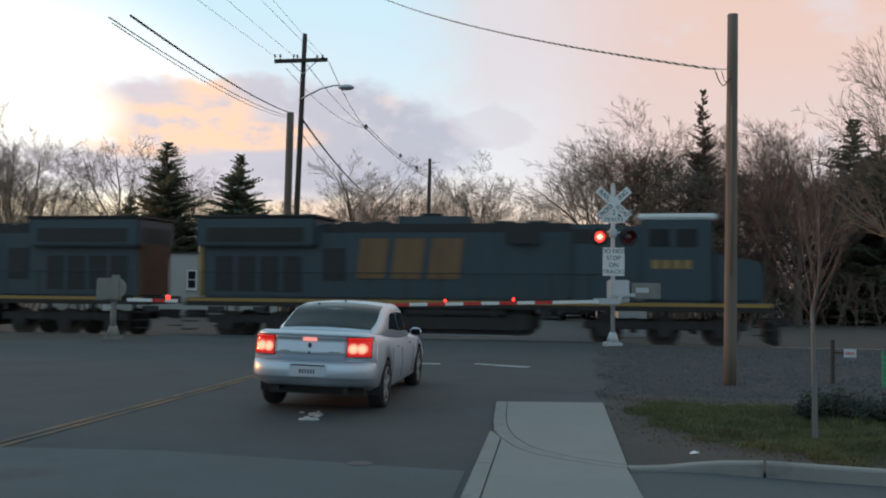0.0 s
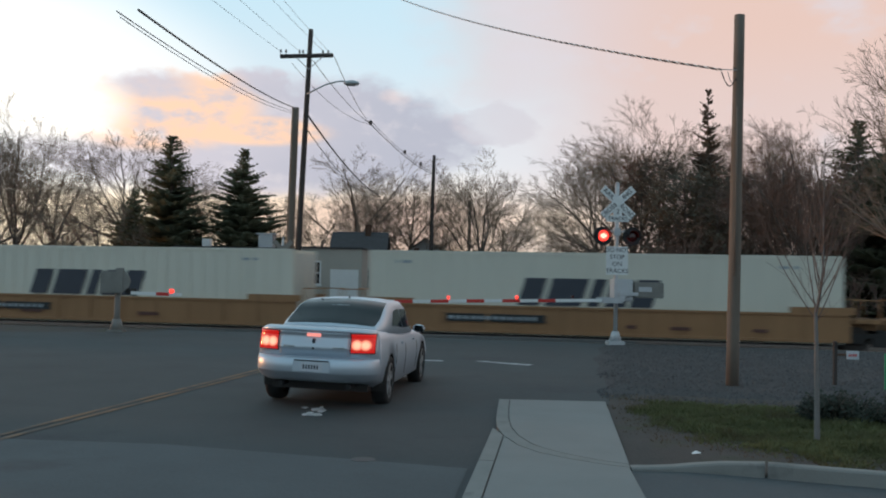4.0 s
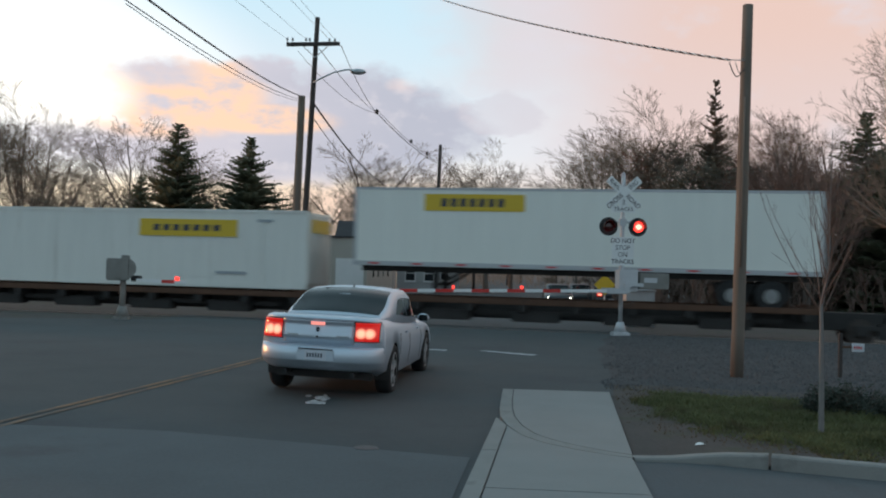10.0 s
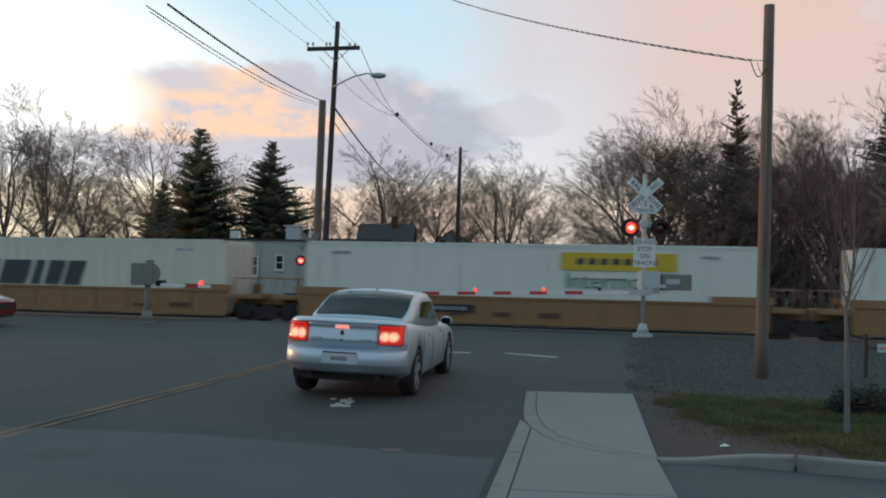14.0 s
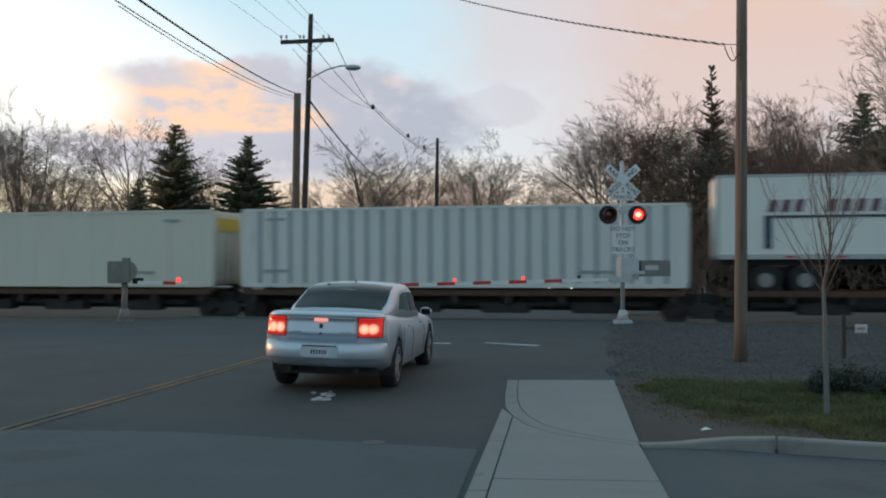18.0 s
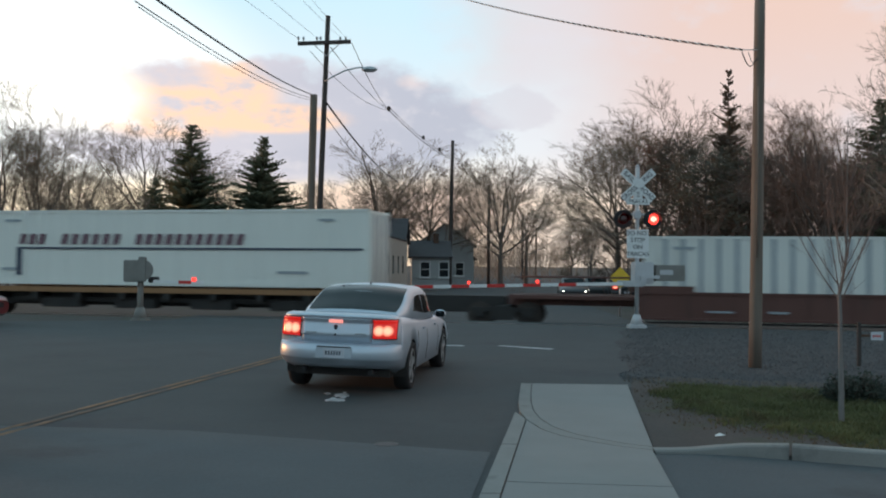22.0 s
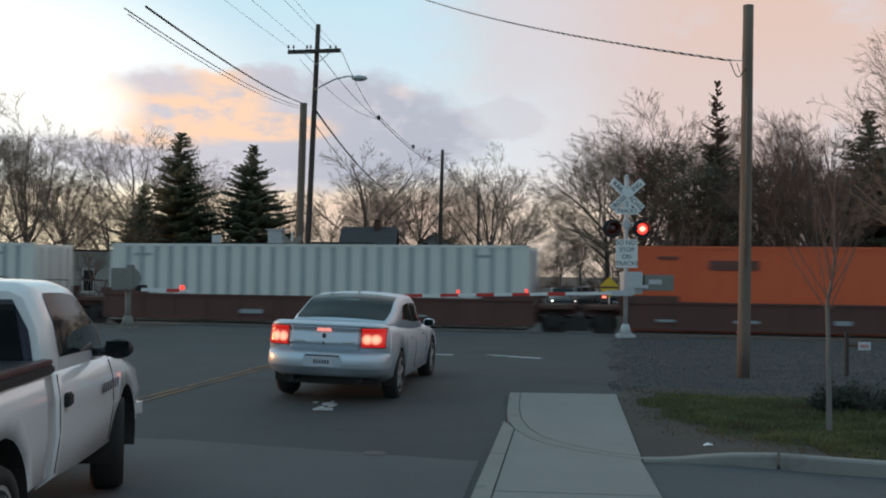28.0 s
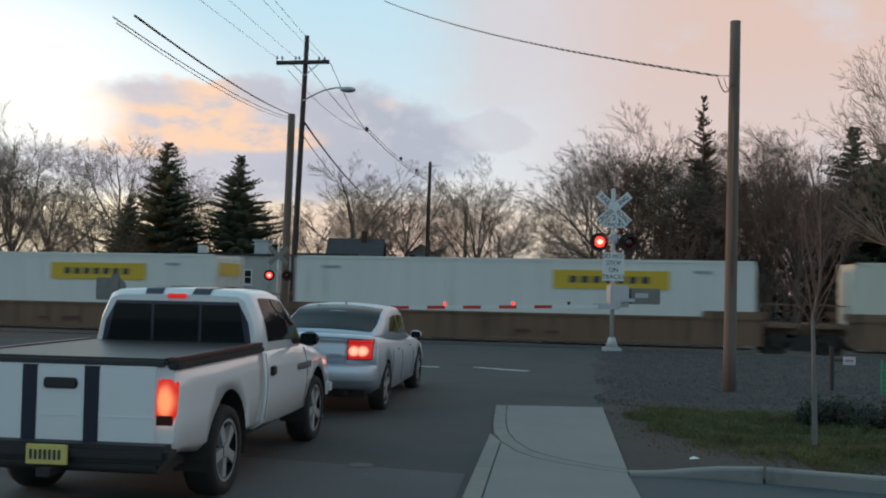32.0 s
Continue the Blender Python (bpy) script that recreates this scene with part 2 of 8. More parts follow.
ASPHALT = mat("asphalt", (0.0395, 0.0465, 0.0495), 0.85, vary=0.36, scale=0.6, grain=24, bump=0.6, stain=(0.030, 0.031, 0.036), stain_at=0.54, speck=4.0)
ASPHALT_OLD = mat("worn_asphalt", (0.073, 0.081, 0.087), 0.88, vary=0.30, scale=0.7, grain=28, bump=0.4, stain=(0.055, 0.055, 0.058), stain_at=0.56, speck=2.6)
CONCRETE = mat("concrete", (0.215, 0.215, 0.208), 0.85, vary=0.12, scale=1.3, grain=50, bump=0.25, stain=(0.17, 0.17, 0.16), stain_at=0.6)
KERB_STONE = mat("kerb_concrete", (0.21, 0.21, 0.20), 0.9, vary=0.2, scale=2.0, grain=40, bump=0.3, stain=(0.12, 0.12, 0.115), stain_at=0.55)
GRAVEL = mat("gravel", (0.042, 0.041, 0.043), 0.95, vary=0.6, scale=0.9, grain=18, bump=0.9, stain=(0.05, 0.05, 0.045), stain_at=0.58)
BALLAST = mat("ballast", (0.19, 0.18, 0.165), 0.95, vary=0.45, scale=2, grain=30, bump=1.0)
EARTH = mat("earth", (0.056, 0.046, 0.041), 0.95, vary=0.4, scale=1.6, grain=25, bump=0.8, stain=(0.045, 0.05, 0.026), stain_at=0.52, speck=2.5)
STONE = mat("grey_stone", (0.078, 0.076, 0.078), 0.95, vary=0.4, scale=9, grain=40)
GRASS = mat("grass", (0.122, 0.132, 0.060), 0.85, vary=0.6, scale=1.4, grain=14, stain=(0.120, 0.096, 0.058), stain_at=0.52, speck=1.0)
GRASS_DRY = mat("dry_grass", (0.125, 0.098, 0.066), 0.9, vary=0.5, scale=3, grain=20)
WORN_WHITE = mat("worn_white_paint", (0.42, 0.43, 0.44), 0.8, vary=0.35, scale=9, grain=60, stain=(0.07, 0.07, 0.075), stain_at=0.5)
WORN_YELLOW = mat("worn_yellow_paint", (0.22, 0.122, 0.062), 0.85, vary=0.35, scale=2.0, grain=40, stain=(0.075, 0.064, 0.058), stain_at=0.46, speck=2.0)
POLE_WOOD = mat("pole_wood", (0.155, 0.128, 0.105), 0.85, vary=0.3, scale=2.0, grain=25, bump=0.5, streak=True)
POLE_DARK = mat("dark_pole_wood", (0.055, 0.045, 0.042), 0.9, vary=0.3, scale=2.0, grain=25, bump=0.5, streak=True)
BARK = mat("bark", (0.13, 0.105, 0.09), 0.95, vary=0.35, scale=5, grain=30, bump=0.4)
BARK_GREY = mat("young_grey_bark", (0.17, 0.16, 0.155), 0.9, vary=0.25, scale=8, grain=40, bump=0.3)
TWIG = mat("twig", (0.235, 0.18, 0.14), 0.95, vary=0.3, scale=1.0, grain=8)
TWIG_BROWN = mat("brown_twig", (0.125, 0.083, 0.068), 0.95, vary=0.35, scale=0.5, grain=8)
TWIG_RED = mat("red_twig", (0.165, 0.11, 0.09), 0.95, vary=0.3, scale=1.0, grain=8)
NEEDLE = mat("needles", (0.150, 0.162, 0.108), 0.85, vary=0.5, scale=2, grain=12)
NEEDLE_DARK = mat("dark_green_foliage", (0.140, 0.128, 0.098), 0.85, vary=0.5, scale=0.6, grain=6)
RUSSET = mat("russet_foliage", (0.20, 0.115, 0.085), 0.85, vary=0.45, scale=0.6, grain=6)
NEEDLE_BROWN = mat("brown_needles", (0.15, 0.115, 0.085), 0.85, vary=0.5, scale=1.2, grain=10)
def leafy(m, share=0.35):
    """Let part of the light pass through thin foliage."""
    t = m.node_tree
    b, out = t.nodes["Principled BSDF"], t.nodes["Material Output"]
    back, mix = t.nodes.new("ShaderNodeBsdfTranslucent"), t.nodes.new("ShaderNodeMixShader")
    t.links.new(b.inputs["Base Color"].links[0].from_socket, back.inputs["Color"])
    mix.inputs[0].default_value = share
    t.links.new(b.outputs[0], mix.inputs[1])
    t.links.new(back.outputs[0], mix.inputs[2])
    t.links.new(mix.outputs[0], out.inputs["Surface"])


for m in (GRASS, GRASS_DRY, NEEDLE, NEEDLE_DARK, NEEDLE_BROWN, RUSSET):
    leafy(m, 0.45)
WIRE = mat("cable", (0.03, 0.03, 0.032), 0.6)
GALV = mat("galvanised_steel", (0.42, 0.44, 0.46), 0.45, 0.6, vary=0.12, scale=6, grain=40)
SILVER_PAINT = mat("aluminium_paint", (0.48, 0.50, 0.52), 0.5, 0.2, vary=0.12, scale=5, grain=30, stain=(0.3, 0.29, 0.27), stain_at=0.66)
WEATHERED = mat("weathered_grey_paint", (0.21, 0.205, 0.19), 0.7, vary=0.25, scale=3, grain=30, stain=(0.13, 0.10, 0.07), stain_at=0.58)
SIGN_WHITE = mat("sign_white", (0.72, 0.74, 0.74), 0.45, vary=0.08, scale=6)
SIGN_BLACK = mat("sign_black", (0.035, 0.035, 0.04), 0.5)
SIGN_YELLOW = mat("sign_yellow", (0.75, 0.50, 0.04), 0.5)
SIGN_RED = mat("reflective_red", (0.55, 0.03, 0.025), 0.4, vary=0.1)
BLACK = mat("black_paint", (0.012, 0.012, 0.014), 0.5, vary=0.2)
RUST = mat("rusted_steel", (0.105, 0.055, 0.035), 0.85, 0.2, vary=0.35, scale=1.6, grain=25, stain=(0.05, 0.035, 0.03), stain_at=0.55)
RAIL_STEEL = mat("rail_steel", (0.20, 0.17, 0.15), 0.5, 0.7, vary=0.3, scale=6)
UNDER = mat("grimy_underframe", (0.028, 0.026, 0.025), 0.8, vary=0.4, scale=2, grain=20)
WHEEL_STEEL = mat("wheel_steel", (0.06, 0.05, 0.045), 0.6, 0.5, vary=0.3, scale=5)
WELL_TAN = mat("tan_well_car_paint", (0.285, 0.150, 0.068), 0.65, vary=0.2, scale=1.0, grain=20, stain=(0.16, 0.085, 0.04), stain_at=0.6, streak=True)
WELL_RUST = mat("rusty_tan_well_car_paint", (0.175, 0.105, 0.066), 0.7, vary=0.25, scale=1.0, grain=20, stain=(0.09, 0.055, 0.04), stain_at=0.52, streak=True)
WELL_BROWN = mat("brown_well_car_paint", (0.105, 0.045, 0.036), 0.7, vary=0.25, scale=1.0, grain=20, stain=(0.05, 0.03, 0.025), stain_at=0.58, streak=True)
BOX_WHITE = mat("white_container_paint", (0.67, 0.68, 0.645), 0.5, vary=0.10, scale=0.8, grain=15, stain=(0.46, 0.45, 0.41), stain_at=0.58, streak=True)
BOX_CREAM = mat("cream_container_paint", (0.62, 0.60, 0.52), 0.5, vary=0.08, scale=0.8, grain=15, stain=(0.42, 0.40, 0.34), stain_at=0.64, streak=True)
BOX_GREY = mat("grey_rib_paint", (0.30, 0.34, 0.37), 0.55, vary=0.1, scale=1.0)
BOX_ORANGE = mat("orange_container_paint", (0.64, 0.108, 0.032), 0.5, vary=0.1, scale=0.9, grain=15, stain=(0.45, 0.10, 0.03), stain_at=0.62, streak=True)
TRAILER_WHITE = mat("white_trailer_panel", (0.73, 0.745, 0.70), 0.45, vary=0.07, scale=0.9, grain=15, stain=(0.5, 0.5, 0.49), stain_at=0.68, streak=True)
PANEL_YELLOW = mat("yellow_panel", (0.60, 0.41, 0.025), 0.5, vary=0.08)
PANEL_GREEN = mat("green_lettering", (0.02, 0.16, 0.075), 0.5)
PANEL_BLUE = mat("dark_blue_lettering", (0.035, 0.05, 0.085), 0.5)
PANEL_MAROON = mat("maroon_lettering", (0.15, 0.075, 0.10), 0.5)
PANEL_RED = mat("dark_red_lettering", (0.13, 0.045, 0.034), 0.5, vary=0.2)
LOGO_DARK = mat("charcoal_logo", (0.035, 0.042, 0.06), 0.5)
LOGO_OCHRE = mat("faded_ochre_paint", (0.165, 0.092, 0.040), 0.6, vary=0.3, scale=1.2, stain=(0.10, 0.07, 0.04), stain_at=0.55, streak=True)
LOCO_BLUE = mat("locomotive_blue", (0.030, 0.052, 0.068), 0.5, vary=0.16, scale=0.8, grain=15, stain=(0.03, 0.045, 0.055), stain_at=0.58, streak=True)
LOCO_GREY = mat("locomotive_grey", (0.16, 0.175, 0.185), 0.6, vary=0.16, scale=0.8, grain=15, stain=(0.10, 0.10, 0.10), stain_at=0.58, streak=True)
LOCO_YELLOW = mat("locomotive_yellow", (0.30, 0.185, 0.05), 0.55, vary=0.15, scale=1.0, stain=(0.28, 0.16, 0.04), stain_at=0.6, streak=True)
LOCO_DARK = mat("radiator_black", (0.014, 0.016, 0.019), 0.6, vary=0.3)
CAR_SILVER = mat("silver_car_paint", (0.53, 0.595, 0.665), 0.38, 0.5, vary=0.015, scale=0.7, grain=3, coat=0.1)
TRUCK_WHITE = mat("white_car_paint", (0.74, 0.76, 0.78), 0.3, 0.0, vary=0.02, scale=0.7, grain=4, coat=1.0)
STRIPE_BLUE = mat("navy_stripe", (0.010, 0.014, 0.035), 0.35, vary=0.05, grain=4, coat=0.3)
STRIPE_RED = mat("maroon_stripe", (0.085, 0.030, 0.028), 0.4)
TYRE = mat("tyre_rubber", (0.016, 0.016, 0.017), 0.85, vary=0.2, scale=8)
HUB = mat("dusty_wheel_hub", (0.26, 0.26, 0.26), 0.6, 0.2, vary=0.2, scale=6)
RIM = mat("alloy_rim", (0.50, 0.51, 0.52), 0.38, 0.5, vary=0.05)
PLASTIC = mat("black_plastic", (0.018, 0.018, 0.02), 0.55, vary=0.15)
VINYL = mat("black_vinyl_cover", (0.035, 0.036, 0.04), 0.4, vary=0.15, scale=3, coat=0.2)
CHROME = mat("chrome", (0.7, 0.7, 0.72), 0.12, 1.0, vary=0.02)
WINDOW_TINT = glass("tinted_glass", (0.014, 0.018, 0.020))
TAIL_GLOW = lit("tail_light_glow", (1.0, 0.028, 0.020), 0.48)
CAR_LENS = lamp_lens("brake_light_lens", ((0.620, 0.900), (0.735, 0.900)), 0.100, 0.090, (0.46, 0.010, 0.008), (1.6, 0.66, 0.42), 1.0)
TRUCK_LENS = lamp_lens("truck_light_lens", ((0.80, 0.89),), 0.085, 0.16, (0.62, 0.018, 0.008), (1.25, 0.40, 0.17), 1.0)
TAIL_HIGH = lit("high_brake_light_glow", (1.0, 0.33, 0.28), 0.95)
TAIL_LENS = mat("red_lens", (0.45, 0.015, 0.012), 0.15, coat=0.5)
REVERSE_GLOW = lit("reversing_light_glow", (1.0, 0.9, 0.75), 1.6)
SIGNAL_GLOW = lit("signal_glow", (1.0, 0.05, 0.035), 2.2)
SIGNAL_HOT = lit("signal_bulb", (1.0, 0.42, 0.30), 2.4)
LENS_DARK = mat("unlit_red_lens", (0.06, 0.006, 0.006), 0.2, coat=0.5)
HEAD_GLOW = lit("headlight_glow", (1.0, 0.95, 0.8), 6.0)
STUCCO = mat("grey_stucco", (0.40, 0.40, 0.38), 0.9, vary=0.1, scale=0.8, grain=20, bump=0.2, stain=(0.22, 0.22, 0.21), stain_at=0.62)
STUCCO_TAN = mat("beige_stucco", (0.36, 0.34, 0.30), 0.9, vary=0.1, scale=0.8, grain=20, bump=0.2)
TRIM_WHITE = mat("white_trim", (0.62, 0.63, 0.62), 0.6, vary=0.06)
ROOF = mat("roof_shingle", (0.055, 0.052, 0.055), 0.9, vary=0.3, scale=2, grain=25)
SIDING = mat("pale_siding", (0.36, 0.37, 0.37), 0.8, vary=0.1, scale=1)
DARK_PANE = glass("house_pane", (0.03, 0.035, 0.04), 0.05)
PLATE_YELLOW = mat("pale_yellow_plate", (0.62, 0.52, 0.16), 0.4)
PLATE_PALE = mat("pale_plate", (0.55, 0.57, 0.62), 0.4)
GREEN_PLASTIC = mat("green_netting", (0.03, 0.30, 0.14), 0.6, vary=0.2)
DARK_PAINT = mat("dark_car_paint", (0.03, 0.032, 0.036), 0.4, coat=0.4)
RED_PAINT = mat("red_car_paint", (0.14, 0.010, 0.012), 0.3, coat=0.6)
BUSH_LEAF = mat("dark_evergreen_leaf", (0.016, 0.022, 0.012), 0.75, vary=0.4, scale=4)

# ---- mesh helpers ----
def box(bm, x0, x1, y0, y1, z0, z1, bevel=0.0):
    """A box, with its edges rounded where bevel is given."""
    vs = [bm.verts.new((x, y, z)) for x in (x0, x1) for y in (y0, y1) for z in (z0, z1)]
    fs = [bm.faces.new([vs[i] for i in q]) for q in ((0, 1, 3, 2), (4, 6, 7, 5), (0, 4, 5, 1), (2, 3, 7, 6), (0, 2, 6, 4), (1, 5, 7, 3))]
    if bevel:
        es = list({e for f in fs for e in f.edges})
        bmesh.ops.bevel(bm, geom=es, offset=bevel, segments=2, affect="EDGES")
    return bm


def tube(bm, a, b, r0, r1=None, seg=8, caps=True):
    """A tapered round bar from a to b."""
    a, b = Vector(a), Vector(b)
    r1 = r0 if r1 is None else r1
    w = (b - a).normalized()
    s = w.orthogonal().normalized()
    t = w.cross(s)
    rings = []
    for p, r in ((a, r0), (b, r1)):
        rings.append([bm.verts.new(p + r * (s * math.cos(k * math.tau / seg) + t * math.sin(k * math.tau / seg))) for k in range(seg)])
    for k in range(seg):
        f = bm.faces.new((rings[0][k], rings[0][(k + 1) % seg], rings[1][(k + 1) % seg], rings[1][k]))
        f.smooth = seg > 5
    if caps:
        bm.faces.new(rings[0][::-1])
        bm.faces.new(rings[1])
    return bm


def pipe(bm, pts, radii, seg=8):
    """One continuous round bar through pts."""
    pts = [Vector(p) for p in pts]
    rings = []
    s = None
    for k, p in enumerate(pts):
        w = (pts[min(k + 1, len(pts) - 1)] - pts[max(k - 1, 0)]).normalized()
        s = w.orthogonal().normalized() if s is None else (s - w * s.dot(w)).normalized()
        t = w.cross(s)
        r = radii[k] if isinstance(radii, (list, tuple)) else radii
        rings.append([bm.verts.new(p + r * (s * math.cos(j * math.tau / seg) + t * math.sin(j * math.tau / seg))) for j in range(seg)])
    for a, b in zip(rings, rings[1:]):
        for j in range(seg):
            bm.faces.new((a[j], a[(j + 1) % seg], b[(j + 1) % seg], b[j])).smooth = True
    bm.faces.new(rings[0][::-1])
    bm.faces.new(rings[-1])
    return bm


def poly(bm, pts, z0, z1, height=None):
    """A slab over the outline pts, its top at z1 (or height(x, y) + z1)."""
    h = height or (lambda x, y: 0.0)
    top = [bm.verts.new((x, y, h(x, y) + z1)) for x, y in pts]
    low = [bm.verts.new((x, y, h(x, y) + z0)) for x, y in pts]
    bm.faces.new(top)
    bm.faces.new(low[::-1])
    n = len(pts)
    for k in range(n):
        bm.faces.new((low[k], low[(k + 1) % n], top[(k + 1) % n], top[k]))
    bmesh.ops.recalc_face_normals(bm, faces=bm.faces)
    return bm


def mesh_of(name, bm, material):
    me = bpy.data.meshes.new(name)
    bm.to_mesh(me)
    bm.free()
    for m in material if isinstance(material, (list, tuple)) else (material,):
        me.materials.append(m)
    return me


def part(name, bm, material, parent=None, label="", at=None):
    """One mesh object, under a thing or a part where parent is given."""
    ob = new(name, bm if isinstance(bm, bpy.types.Mesh) else mesh_of(name, bm, material))
    if parent is not None:
        ob.parent = parent
    if at is not None:
        ob.matrix_basis = at
    return tagged(ob, label)


def thing(name, label, category, group="", at=None, kind=""):
    ob = new(name)
    ob.empty_display_size = 0.2
    if at is not None:
        ob.matrix_basis = at
    return tagged(ob, label, category, group, kind)


def B():
    return bmesh.new()


# ---- plan: the track line ----
LEAN = radians(11.0)
ALONG, ACROSS = Vector((math.cos(LEAN), -math.sin(LEAN), 0)), Vector((math.sin(LEAN), math.cos(LEAN), 0))
Q_TRAIN, Q_NEAR = 34.43, 30.25
RAIL_Z = -0.37



S_ZERO = Vector((0, 33.75, 0)) - ACROSS * (33.75 * math.cos(LEAN))


def rail_pose(s, q=Q_TRAIN, z=RAIL_Z):
    """A pose on the track: x runs along it, y away from the road's near side."""
    p = S_ZERO + ALONG * s + ACROSS * q
    return pose(p.x, p.y, z, 0, 0, -math.degrees(LEAN))


def fall(q):
    k = min(max((q - 28.4) / 4.2, 0.0), 1.0)
    return -0.385 * k * k * (3 - 2 * k)


def ground_z(x, y):
    return fall(x * ACROSS.x + y * ACROSS.y)


# ---- ground ----
def make_ground():
    us = [-2500, -800, -300, -120] + list(range(-70, 71, 5)) + [120, 300, 800, 2500]
    qs = [-600, -100, -30, 0, 10, 20, 26, 28] + [28.4 + 0.35 * k for k in range(13)] + [36, 40, 60, 100, 200, 500, 1200, 3000]
    bm = B()
    grid = [[bm.verts.new((*(ALONG * u + ACROSS * q).xy, fall(q) - 0.03)) for q in qs] for u in us]
    for i in range(len(us) - 1):
        for j in range(len(qs) - 1):
            bm.faces.new((grid[i][j], grid[i + 1][j], grid[i + 1][j + 1], grid[i][j + 1])).smooth = True
    tagged(part("ground", bm, EARTH), "dull brown winter earth with thin grass", "ground", kind="structure")


def sheet(name, left, right, material, lift, label, category="road", steps=40):
    """A strip between two polylines of equal count, draped on the ground."""
    bm = B()
    rows = []
    for k in range(len(left) - 1):
        for j in range(steps if k < len(left) - 2 else steps + 1):
            f = j / steps
            a, b = Vector(left[k]).lerp(Vector(left[k + 1]), f), Vector(right[k]).lerp(Vector(right[k + 1]), f)
            rows.append([bm.verts.new((*(p := a.lerp(b, i / 12)), ground_z(*p) + lift)) for i in range(13)])
    for r0, r1 in zip(rows, rows[1:]):
        for i in range(12):
            bm.faces.new((r0[i], r0[i + 1], r1[i + 1], r1[i]))
    bmesh.ops.recalc_face_normals(bm, faces=bm.faces)
    return tagged(part(name, bm, material), label, category, kind="structure")


make_ground()
sheet("road", [(-24, -12), (-24, 7), (-22, 25.5), (-9.2, 29.2), (-6.4, 38.0), (-4.2, 60), (2, 130), (16, 300)],
      [(-0.6, -12), (0.24, 7.5), (5.5, 18.0), (7.5, 25.5), (6.6, 36.6), (6.8, 60), (13.5, 130), (28, 300)], ASPHALT, 0.0, "dark patched asphalt road leading over a level crossing")
sheet("driveway", [(-0.6, -12), (0.16, 7.4), (1.75, 9.35)], [(14, -12), (13, 5.5), (9.5, 7.0)], ASPHALT_OLD, -0.004, "worn asphalt driveway apron beside the pavement")
sheet("older_road_surface", [(-20, -8), (-12, 10.6), (-2.9, 9.9)], [(-0.5, -8), (-0.1, 6.0), (0.22, 8.95)], ASPHALT_OLD, 0.006, "paler worn asphalt of an older road surface")
sheet("gravel_verge", [(2.5, 14.3), (2.75, 16.2), (2.95, 17.6), (3.05, 19.2), (3.35, 20.6), (3.45, 22.3), (3.95, 24.0), (4.15, 26.0), (4.75, 27.3), (5.1, 28.9)], [(38, 11), (39, 12), (40, 13), (41, 14), (41.5, 15), (42, 16), (43, 17), (44, 19), (45, 20), (46, 21.2)], GRAVEL, 0.006, "dark grey gravel beside the road and tracks", "gravel")
sheet("gravel_shoulder", [(-60, 39), (-40, 36), (-22.5, 29.2)], [(-60, 33.5), (-40, 31), (-21.8, 25.8)], GRAVEL, 0.0, "dark gravel shoulder between road and track", "gravel")


def painted_line(name, a, b, width, material, label, lift=0.008):
    a, b = Vector(a), Vector(b)
    side = (b - a).normalized().orthogonal() * width / 2
    bm = B()
    n = max(1, int((b - a).length / 0.5))
    rows = [[bm.verts.new((*(p := a.lerp(b, k / n) + side * s), ground_z(*p) + lift)) for s in (-1, 1)] for k in range(n + 1)]
    for r0, r1 in zip(rows, rows[1:]):
        bm.faces.new((*r0, *r1[::-1]))
    bmesh.ops.recalc_face_normals(bm, faces=bm.faces)
    for f in bm.faces:
        if f.normal.z < 0:
            f.normal_flip()
    return tagged(part(name, bm, material), label, "road marking", kind="structure")


for dx in (-0.085, 0.085):
    painted_line("yellow_centre_line", (-5.45 + dx, 5.6), (-2.4 + dx, 24.6), 0.085, WORN_YELLOW, "worn yellow centre line painted on the road")
painted_line("stop_line", (0.72, 20.95), (1.22, 20.6), 0.2, WORN_WHITE, "worn white stop line on the asphalt")
painted_line("stop_line", (1.22, 20.6), (1.82, 20.2), 0.26, WORN_WHITE, "worn white stop line on the asphalt")
painted_line("stop_line", (-0.45, 20.9), (-0.05, 20.8), 0.24, WORN_WHITE, "worn white stop line on the asphalt")


